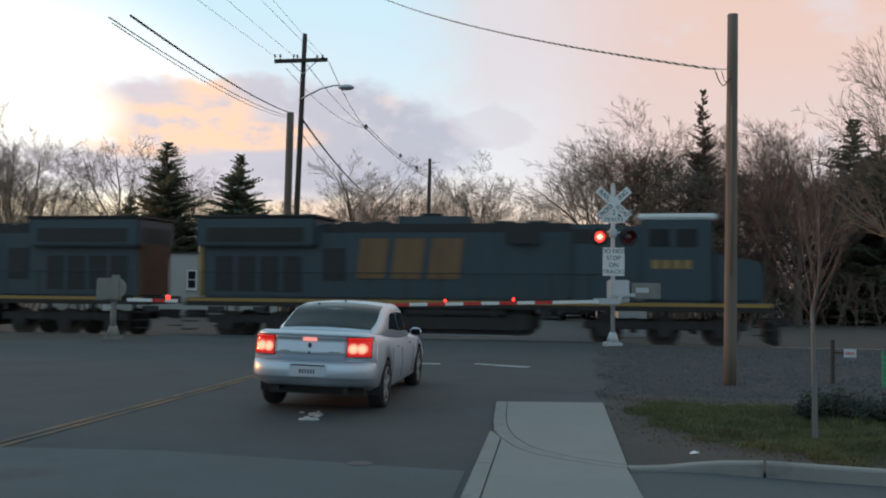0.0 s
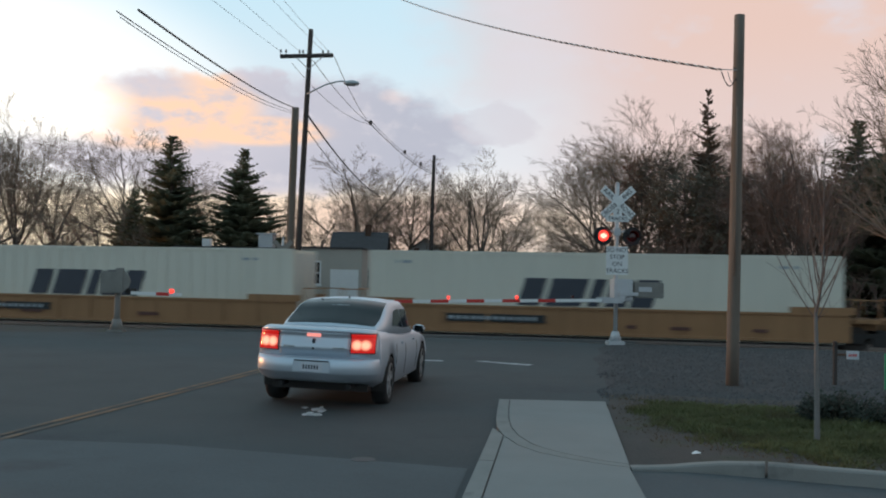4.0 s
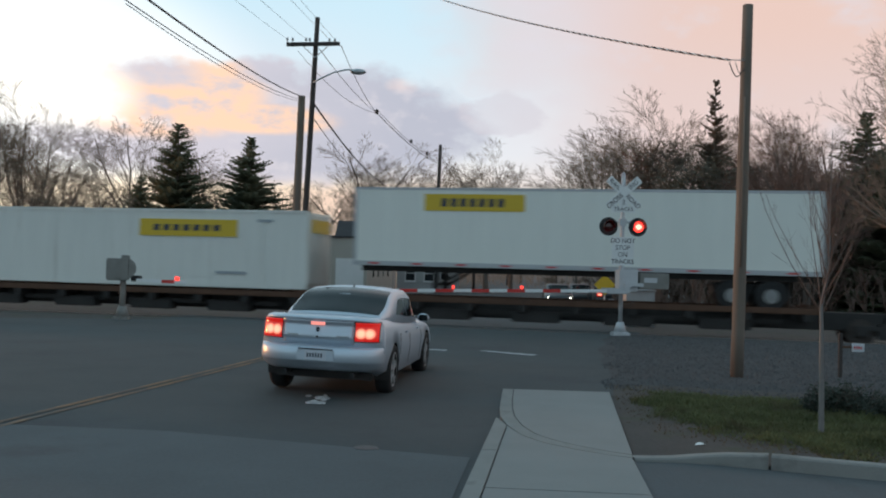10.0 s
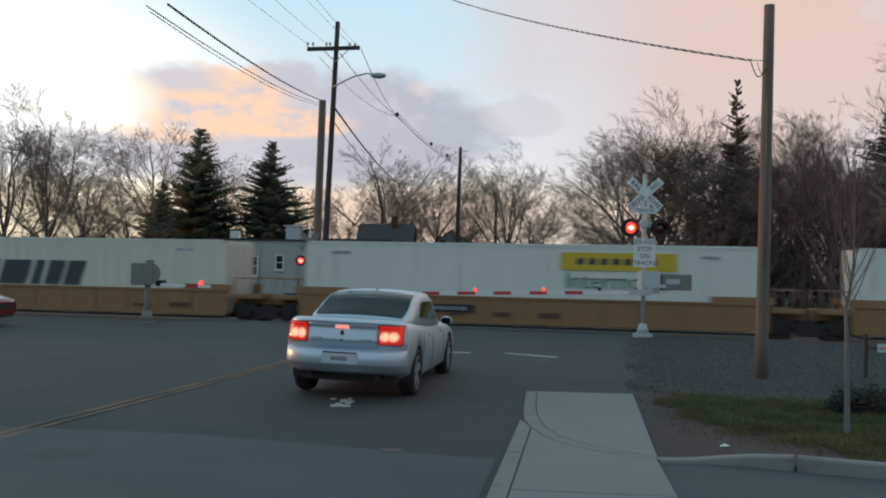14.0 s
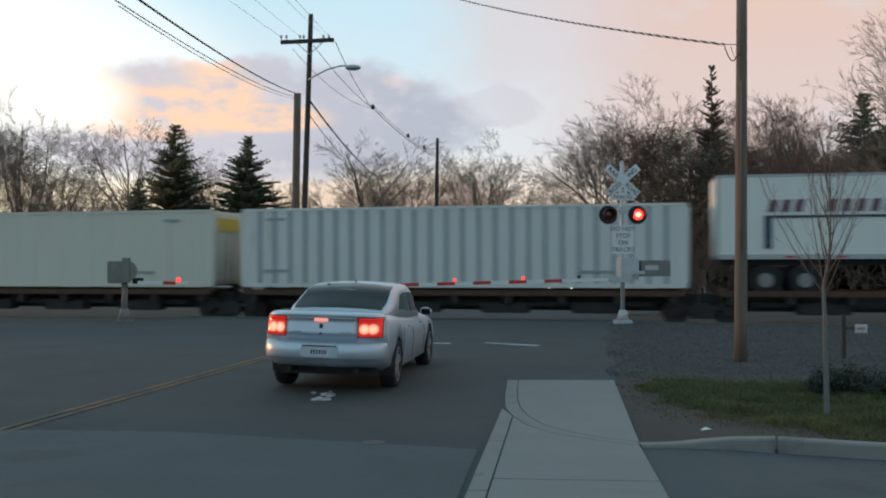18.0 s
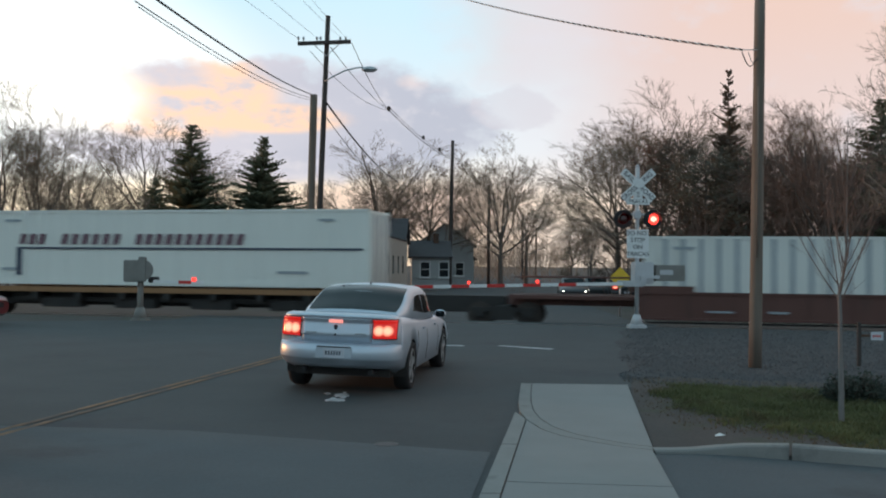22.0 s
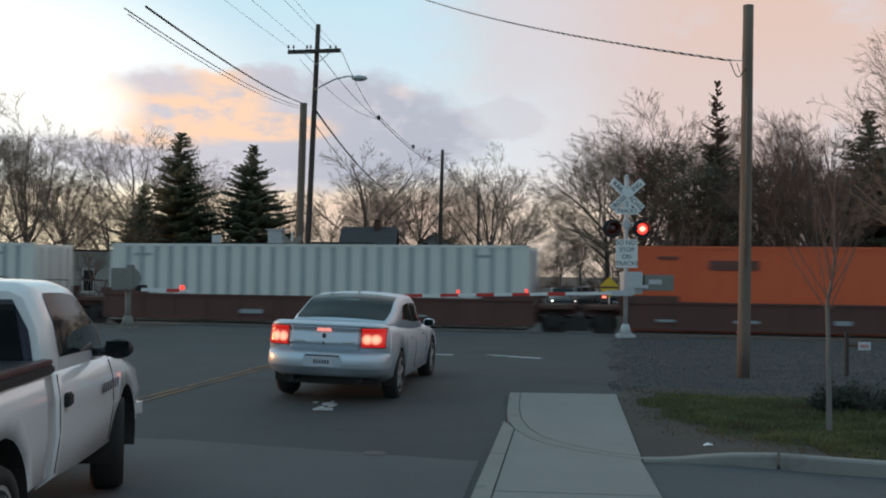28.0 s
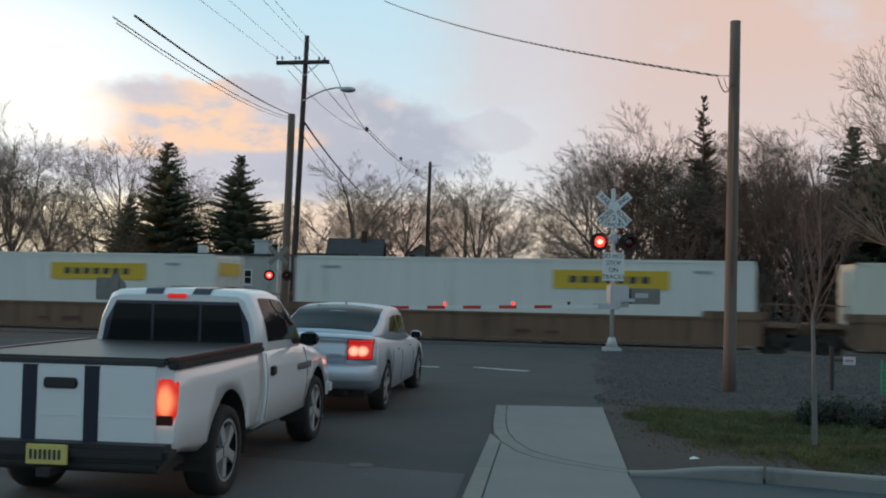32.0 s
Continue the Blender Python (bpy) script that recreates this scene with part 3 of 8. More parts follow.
def make_pavement():
    """Two concrete slabs parted by a flush kerb band that swings across them, and a kerb strip along the road."""
    base = thing("pavement", "pale grey concrete pavement with dark joints", "pavement", kind="structure")
    inner = [(0.955, 14.02), (0.87, 13.0), (0.81, 12.1), (0.79, 11.4), (0.83, 10.74), (0.93, 10.21), (1.09, 9.85), (1.34, 9.53), (1.57, 9.30), (1.77, 9.17)]
    outer = [(0.805, 14.05), (0.72, 13.0), (0.655, 12.1), (0.625, 11.35), (0.675, 10.72), (0.79, 10.12), (0.97, 9.72), (1.25, 9.39), (1.52, 9.16), (1.76, 9.02)]

    def left(y, d=0.0):
        return (0.205 + (y - 8.12) * 0.117 + d, y)

    def right(y):
        return (1.76 + (y - 9.1) * 0.0905, y)

    def shifted(line, d):
        return [(x + d, y + d) for x, y in line]

    g = 0.013
    part("slab", poly(B(), [*shifted(inner, g), (2.36, 14.0)], -0.10, 0.035), CONCRETE, base)
    for k in range(0, 9, 3):
        part("kerb_band", poly(B(), [*outer[k:k + 4], *inner[k:k + 4][::-1]], -0.10, 0.035), KERB_STONE, base)
    part("joint_filler", poly(B(), [*shifted(inner, 0.012), *shifted(inner, -0.004)[::-1]], -0.06, 0.026), UNDER, base)
    part("joint_filler", poly(B(), [*shifted(outer[4:], -0.004), *shifted(outer[4:], 0.006)[::-1]], -0.06, 0.024), UNDER, base)
    low = shifted(outer[4:], -g)
    part("slab", poly(B(), [left(7.62, 0.165), *[left(10.6, 0.165)], *low, right(7.52)], -0.10, 0.035), CONCRETE, base)
    for y0, y1 in ((4.3, 7.6), (1.0, 4.28), (-2.4, 0.98), (-6.0, -2.42), (-9.0, -6.02)):
        part("slab", poly(B(), [left(y0, 0.165), left(y1, 0.165), right(y1 - 0.1), right(y0 - 0.1)], -0.10, 0.035), CONCRETE, base)
    part("joint_filler", poly(B(), [left(10.55, 0.148), left(10.62, 0.168), left(-9.0, 0.168), left(-9.0, 0.148)], -0.06, 0.026), UNDER, base)
    for y0, y1 in ((9.2, 11.25), (7.2, 9.18), (4.2, 7.18), (1.2, 4.18), (-2.0, 1.18), (-5.5, -2.02), (-9.0, -5.52)):
        bm = poly(B(), [left(y0), left(y0, 0.150), left(y1 if y1 < 11 else 10.72, 0.150), left(y1)], -0.12, 0.04)
        part("kerb_stone", bm, KERB_STONE, base)


def make_grass_kerb():
    """Two long stones: one swings out of the pavement, low at first, the next runs straight on."""
    base = thing("kerb", "weathered concrete kerb edging a grass bed", "kerb", kind="structure")
    line = [(1.775, 9.02), (1.95, 9.03), (2.15, 9.04), (2.35, 9.02), (2.60, 8.955), (2.965, 8.825), None, (2.99, 8.815), (3.5, 8.62), (4.3, 8.33), (5.6, 7.9), (7.4, 7.3), (9.4, 6.7)]
    run = []
    for p in line + [None]:
        if p is not None:
            run.append(Vector(p))
            continue
        bm = B()
        rows = []
        for k, q in enumerate(run):
            d = (run[min(k + 1, len(run) - 1)] - run[max(k - 1, 0)]).normalized()
            n = Vector((-d.y, d.x))
            h = 0.036 + 0.095 * min(max((q.x - 2.1) / 0.7, 0), 1)
            rows.append([bm.verts.new((*(q + n * o).xy, z)) for o, z in ((-0.012, -0.1), (0.0, h - 0.02), (0.012, h - 0.004), (0.03, h), (0.125, h), (0.143, h - 0.01), (0.15, -0.1))])
        for r0, r1 in zip(rows, rows[1:]):
            for i in range(6):
                bm.faces.new((r0[i], r0[i + 1], r1[i + 1], r1[i]))
        bm.faces.new(rows[0])
        bm.faces.new(rows[-1][::-1])
        bmesh.ops.recalc_face_normals(bm, faces=bm.faces)
        part("kerb_stone", bm, KERB_STONE, base)
        run = []


make_pavement()
make_grass_kerb()
sheet("soil_bed", [(1.80, 9.19), (2.28, 13.2), (2.5, 14.5), (3.2, 15.2)], [(9.4, 6.86), (13, 10.0), (15, 11.5), (18, 12.0)], EARTH, 0.012, "bare brown soil round the grass bed", "soil")


def blades(name, count, where, height, material, label, width=0.012, seed=1):
    """One mesh of many bent grass blades."""
    rnd = random.Random(seed)
    vs, fs = [], []
    for _ in range(count):
        x, y, k = where(rnd)
        a = rnd.uniform(0, math.tau)
        h = height * rnd.uniform(0.4, 1.25) * k
        w = width * rnd.uniform(0.6, 1.5)
        dx, dy, bend = math.cos(a), math.sin(a), rnd.uniform(0.1, 0.8) * h
        z = ground_z(x, y)
        i = len(vs)
        vs += [(x - dy * w, y + dx * w, z), (x + dy * w, y - dx * w, z), (x + dx * bend * 0.3 + dy * w * 0.7, y + dy * bend * 0.3 - dx * w * 0.7, z + h * 0.6),
               (x + dx * bend * 0.3 - dy * w * 0.7, y + dy * bend * 0.3 + dx * w * 0.7, z + h * 0.6), (x + dx * bend, y + dy * bend, z + h)]
        fs += [(i, i + 1, i + 2, i + 3), (i + 3, i + 2, i + 4)]
    me = bpy.data.meshes.new(name)
    me.from_pydata(vs, [], fs)
    me.materials.append(material)
    return tagged(new(name, me), label, "grass", kind="stuff")


def lawn(x, y):
    """How thick the grass stands at a place: under 0 none, 1 full."""
    far = 14.75 - (x - 2.4) * 0.36
    near = 11.4 - (x - 2.4) * 1.25 if x < 3.7 else 9.62 - (x - 2.5) * 0.30
    edge = min((far - y) / 0.7, (y - near) / 0.9, (x - (2.22 + 0.13 * (y - 10))) / 0.45)
    return min(edge, 1.0) + 0.75 * noise.noise((x * 1.1, y * 1.1, 0)) + 0.35 * noise.noise((x * 3.3, y * 3.3, 2)) + 0.10


def bed(rnd):
    while True:
        x, y = rnd.uniform(2.2, 11.5), rnd.uniform(7.2, 15.2)
        k = lawn(x, y)
        if k > rnd.uniform(0.0, 0.9):
            return x, y, 0.35 + 0.45 * min(k, 1.2) + 0.75 * max(-0.25, noise.noise((x * 1.7, y * 1.7, 4)) + 0.4 * noise.noise((x * 5, y * 5, 8)))


def fringe(rnd):
    while True:
        x, y = rnd.uniform(2.1, 12.5), rnd.uniform(7.2, 15.8)
        if lawn(x, y) > rnd.uniform(-0.9, 0.5) and y > 9.75 - (x - 2.0) * 0.33:
            return x, y, 0.55


blades("grass", 105000, bed, 0.095, GRASS, "patchy green lawn grass behind the kerb", 0.0085, seed=3)
blades("dry_grass", 34000, fringe, 0.06, GRASS_DRY, "thin dry brown grass round the lawn", 0.009, seed=4)


def pebbles(name, count, where, size, material, label, seed):
    """One mesh of many small uneven stones."""
    rnd = random.Random(seed)
    vs, fs = [], []
    for _ in range(count):
        x, y = where(rnd)
        r = size * rnd.choice((0.5, 0.7, 0.8, 1.0, 1.5))
        z = ground_z(x, y)
        a = rnd.uniform(0, math.tau)
        i = len(vs)
        for k in range(4):
            b = a + k * math.tau / 4 + rnd.uniform(-0.3, 0.3)
            vs.append((x + r * math.cos(b) * rnd.uniform(0.7, 1.1), y + r * math.sin(b) * rnd.uniform(0.7, 1.1), z))
        vs.append((x + rnd.uniform(-0.3, 0.3) * r, y + rnd.uniform(-0.3, 0.3) * r, z + r * rnd.uniform(0.4, 0.9) + 0.006))
        fs += [(i + k, i + (k + 1) % 4, i + 4) for k in range(4)]
    me = bpy.data.meshes.new(name)
    me.from_pydata(vs, [], fs)
    me.materials.append(material)
    return tagged(new(name, me), label, "stones", kind="stuff")


def verge(rnd):
    while True:
        x, y = rnd.uniform(2.3, 17), rnd.uniform(13.6, 28.6)
        edge = 2.45 + 0.175 * (y - 14.3) + 0.12 * math.sin(y * 2.3)
        if x > edge - abs(rnd.gauss(0, 0.07)) and y > 14.9 - (x - 2.4) * 0.36 - abs(rnd.gauss(0, 0.3)) and y < 28.9 - 0.2 * x:
            return x, y


def soil(rnd):
    while True:
        x, y = rnd.uniform(1.95, 9.0), rnd.uniform(7.4, 14.6)
        if y > 9.72 - (x - 1.9) * 0.32 and x > 1.9 + 0.11 * (y - 9.4):
            return x, y


pebbles("gravel_stones", 26000, verge, 0.034, STONE, "loose grey gravel stones beside the road", 5)
pebbles("soil_stones", 2600, soil, 0.013, STONE, "small stones on bare soil", 6)


def make_track(q, z, name):
    """Two rails on sleepers in ballast."""
    t = thing(name, "railway track with steel rails on dark ballast", "railway track", kind="structure")
    bm = B()
    prof = [(-2.1, -0.34), (-1.5, -0.15), (1.5, -0.15), (2.1, -0.34)]
    p = S_ZERO + ACROSS * q
    rows = [[bm.verts.new((s, y, zz)) for y, zz in prof] for s in (-140, -9.8, 6.6, 140)]
    for k in (0, 2):
        for i in range(3):
            bm.faces.new((rows[k][i], rows[k + 1][i], rows[k + 1][i + 1], rows[k][i + 1]))
    bmesh.ops.recalc_face_normals(bm, faces=bm.faces)
    at = rail_pose(0, q, z)
    t.matrix_basis = at
    part("ballast_bed", bm, BALLAST, t)
    for y in (-0.75, 0.75):
        bm = B()
        box(bm, -140, 140, y - 0.035, y + 0.035, -0.045, 0.0)
        box(bm, -140, 140, y - 0.012, y + 0.012, -0.13, -0.045)
        box(bm, -140, 140, y - 0.07, y + 0.07, -0.15, -0.13)
        part("rail", bm, RAIL_STEEL, t)
    me = mesh_of("sleeper", box(B(), -0.11, 0.11, -1.3, 1.3, -0.28, -0.14), POLE_DARK)
    for k in range(44):
        s = 7.0 + 0.55 * k
        part("sleeper", me, None, t, at=pose(s, 0, 0))
    for y0, y1 in ((-2.0, -0.83), (-0.67, 0.67), (0.83, 2.0)):
        part("crossing_panel", box(B(), -9.8, 6.6, y0, y1, -0.25, -0.012), ASPHALT, t)


make_track(Q_TRAIN, RAIL_Z, "far_track")
make_track(Q_NEAR, fall(Q_NEAR) + 0.03, "near_track")

# ---- train ----
TRAIN = []  # (thing, place on the train)


def ride(ob, s, z=0.0):
    """Put a thing on the train: s metres along it."""
    TRAIN.append((ob, s, z))
    ob.matrix_basis = rail_pose(s, z=RAIL_Z + z)
    return ob


LONG, HIGH, HALF = 16.15, 2.9, 1.29


def wheel_mesh():
    bm = B()
    tube(bm, (0, -0.065, 0.42), (0, 0.065, 0.42), 0.42, seg=20)
    tube(bm, (0, 0.065, 0.42), (0, 0.095, 0.42), 0.455, seg=20)
    tube(bm, (0, -0.09, 0.42), (0, -0.065, 0.42), 0.14, seg=12)
    return mesh_of("wheel", bm, WHEEL_STEEL)


def bogie_frame_mesh():
    bm = B()
    for y in (-0.98, 0.98):
        box(bm, -1.15, 1.15, y - 0.06, y + 0.06, 0.50, 0.66, 0.02)
        box(bm, -0.42, 0.42, y - 0.07, y + 0.07, 0.22, 0.52, 0.02)
        for x in (-0.88, 0.88):
            box(bm, x - 0.2, x + 0.2, y - 0.08, y + 0.08, 0.30, 0.60, 0.03)
        for x in (-0.2, 0.0, 0.2):
            tube(bm, (x, y, 0.28), (x, y, 0.5), 0.07, seg=8)
    box(bm, -0.25, 0.25, -1.0, 1.0, 0.5, 0.72, 0.02)
    return mesh_of("bogie_frame", bm, UNDER)


WHEEL_ME, BOGIE_ME = wheel_mesh(), bogie_frame_mesh()


def bogie(parent, x):
    part("bogie_frame", BOGIE_ME, None, parent, at=pose(x, 0, 0))
    for dx in (-0.88, 0.88):
        for side in (0, 180):
            part("wheel", WHEEL_ME, None, parent, at=pose(x + dx, -0.76 if side == 0 else 0.76, 0, 0, 0, 180 if side == 0 else 0))


def slanted_marks(bm, x0, x1, y, z0, z1, count, slant=0.25, fill=0.72):
    """A row of slanted plain bars that stand for a logo's letters."""
    w = (x1 - x0) / count
    for k in range(count):
        a, b = x0 + k * w, x0 + k * w + w * fill
        d = (z1 - z0) * slant
        vs = [bm.verts.new(p) for p in ((a, y, z0), (b, y, z0), (b + d, y, z1), (a + d, y, z1))]
        bm.faces.new(vs)
    return bm


def words(name, text, size, material, parent, at, label="", spacing=1.0):
    cu = bpy.data.curves.new(name, "FONT")
    cu.body, cu.size, cu.align_x, cu.align_y, cu.extrude, cu.space_character = text, size, "CENTER", "CENTER", 0.002, spacing
    cu.materials.append(material)
    ob = new(name, cu)
    ob.parent = parent
    ob.matrix_basis = at
    return tagged(ob, label)


def container(paint, ribs=0, rib_paint=None, colour="white", extra="", length=LONG, high=HIGH, spine=False):
    """A container: body panel, corner posts, rails, doors at its leading end; x from 0 to its length."""
    c = thing("container", f"{colour} {'ribbed ' if ribs else 'smooth-sided '}intermodal container{extra}", "container", "containers on the train")
    body = box(B(), 0.04, length - 0.04, -HALF + 0.03, HALF - 0.03, 0.10, high - 0.04)
    part("body", body, paint, c)
    frame_bm = B()
    for x in (0.0, length - 0.14):
        for y in (-HALF, HALF - 0.10):
            box(frame_bm, x, x + 0.14, y, y + 0.10, 0.0, high, 0.01)
    for y in (-HALF, HALF - 0.08):
        box(frame_bm, 0, length, y, y + 0.08, 0.0, 0.16, 0.01)
        box(frame_bm, 0, length, y, y + 0.08, high - 0.10, high, 0.01)
    part("corner_frame", frame_bm, paint, c)
    if ribs:
        pitch = (length - 0.3) / ribs
        me = mesh_of("rib", box(B(), -0.07, 0.07, -HALF - 0.012, -HALF + 0.06, 0.15, high - 0.09), rib_paint)
        for k in range(1, ribs):
            part("rib", me, None, c, at=pose(0.15 + k * pitch, 0, 0))
    else:
        me = mesh_of("panel_seam", box(B(), -0.012, 0.012, -HALF + 0.018, -HALF + 0.06, 0.16, high - 0.10), paint)
        for k in range(1, 13):
            part("panel_seam", me, None, c, at=pose(k * length / 13, 0, 0))
    for x in (1.75, length - 1.95):
        part("lifting_post", box(B(), x, x + 0.2, -HALF - 0.004, -HALF + 0.05, 0.02, high - 0.005), paint, c)
    for y in (-1.2, 0.03):
        d = part("door", box(B(), length - 0.02, length + 0.02, y, y + 1.17, 0.2, high - 0.15, 0.008), paint, c)
        for yy in (y + 0.3, y + 0.85):
            part("locking_bar", tube(B(), (length + 0.05, yy, 0.2), (length + 0.05, yy, high - 0.15), 0.025, seg=6), GALV, d)
    for x, z, w in ((0.9, 0.55, 0.9), (length - 3.6, 0.5, 1.2), (1.0, high - 0.45, 0.7), (length - 2.0, high - 0.45, 0.6)):
        part("number_marking", box(B(), x, x + w, -HALF - 0.006, -HALF + 0.02, z, z + 0.10), PANEL_RED if paint is BOX_ORANGE else BOX_GREY, c)
    return c


def yellow_sign(c, x=9.2, word=False, length=LONG):
    z0, z1 = (1.88, 2.52) if not word else (2.0, 2.62)
    p = part("yellow_panel", box(B(), x, x + 3.95, -HALF - 0.010, -HALF + 0.02, z0, z1), PANEL_YELLOW, c, "yellow advertising panel")
    for k in range(7):
        a = x + 0.55 + 2.85 * k / 7
        part("lettering_bar", slanted_marks(B(), a, a + 0.26, -HALF - 0.015, z0 + 0.2, z1 - 0.2, 1, 0.1, 1.0), LOGO_DARK, p, "dark lettering bar")
    e = part("door_panel", box(B(), length + 0.02, length + 0.06, -1.0, 1.0, 2.1, 2.6), PANEL_YELLOW, c, "yellow panel on the door")
    if word:
        words("lettering", "Intermodal", 0.82, PANEL_GREEN, c, pose(x + 1.97, -HALF - 0.012, 1.62, 90), "green lettering", 1.0)


def jb(word=False, x=9.4, paint=None):
    c = container(paint or BOX_WHITE, colour="white", extra=" with a yellow panel")
    yellow_sign(c, x, word)
    return c


def swift():
    c = container(BOX_CREAM, colour="pale cream", extra=" with a slanted charcoal logo", ribs=32, rib_paint=BOX_CREAM)
    logo = B()
    x, z0, z1, y = 5.4, 1.05, 2.0, -HALF - 0.02
    for dx, w in ((0, 0.75), (0.95, 1.25), (2.4, 0.4), (3.0, 0.7), (3.85, 0.75)):
        slanted_marks(logo, x + dx, x + dx + w, y, z0, z1, 1, 0.3, 1.0)
    part("logo", logo, LOGO_DARK, c, "slanted charcoal logo bars")
    return c


def ribbed(paint=None, ribs=27, tone="white"):
    return container(paint or BOX_WHITE, ribs, BOX_GREY, tone, " with grey posts")


def orange():
    c = container(BOX_ORANGE, colour="orange")
    part("logo", slanted_marks(B(), 2.7, 4.3, -HALF - 0.015, 2.1, 2.42, 1, 0.0, 1.0), PANEL_RED, c, "faded maroon lettering bar")
    return c


def maroon_lettering(c, z0):
    line = B()
    box(line, 1.55, LONG - 0.3, -HALF - 0.014, -HALF + 0.03, z0 + 1.38, z0 + 1.46)
    box(line, 1.55, 1.8, -HALF - 0.014, -HALF + 0.03, z0 + 0.35, z0 + 1.38)
    part("blue_line", line, PANEL_BLUE, c, "thin dark blue line")
    for a, b, n in ((1.65, 2.9, 3), (3.5, 6.2, 6), (6.7, 11.3, 11)):
        for k in range(n):
            x = a + (b - a) * k / n
            part("lettering_bar", slanted_marks(B(), x, x + 0.27, -HALF - 0.018, z0 + 1.57, z0 + 1.98, 1, 0.25, 1.0), PANEL_MAROON, c, "slanted maroon lettering bar")


def maroon_box():
    c = container(TRAILER_WHITE, colour="white", extra=" with maroon lettering")
    maroon_lettering(c, 0.0)
    return c


def logo_white():
    c = container(BOX_CREAM, colour="off-white", extra=" with a blue logo")
    bm = B()
    bmesh.ops.create_circle(bm, cap_ends=False, segments=24, radius=0.6, matrix=pose(3.3, -HALF - 0.02, 2.0, 90))
    ring = bmesh.ops.extrude_edge_only(bm, edges=bm.edges[:])
    for v in [g for g in ring["geom"] if isinstance(g, bmesh.types.BMVert)]:
        v.co.x, v.co.z = 3.3 + (v.co.x - 3.3) * 0.6, 2.0 + (v.co.z - 2.0) * 0.6
    slanted_marks(bm, 4.2, 8.2, -HALF - 0.02, 1.6, 2.4, 4, 0.15, 0.7)
    part("logo", bm, LOCO_BLUE, c, "blue logo shapes")
    return c


def axle_set(parent, x):
    for dx in (0.0, 1.25):
        for y in (-0.95, 0.95):
            t = part("trailer_wheel", None or mesh_wheel_tyre(), None, parent, at=pose(x + dx, y, 0.52))
            part("hub", mesh_wheel_hub(), None, t)
    part("suspension", box(B(), x - 0.6, x + 1.85, -0.7, 0.7, 0.55, 0.95, 0.03), UNDER, parent)


_cache = {}


def once(key, make):
    if key not in _cache:
        _cache[key] = make()
    return _cache[key]


def mesh_wheel_tyre():
    return once("tyre", lambda: mesh_of("trailer_wheel", tube(tube(B(), (0, -0.28, 0), (0, 0.28, 0), 0.52, seg=24), (0, -0.30, 0), (0, -0.28, 0), 0.46, 0.50, seg=24), TYRE))


def mesh_wheel_hub():
    return once("hub", lambda: mesh_of("hub", tube(tube(B(), (0, -0.315, 0), (0, -0.295, 0), 0.24, seg=20), (0, -0.36, 0), (0, -0.31, 0), 0.10, seg=12), HUB))


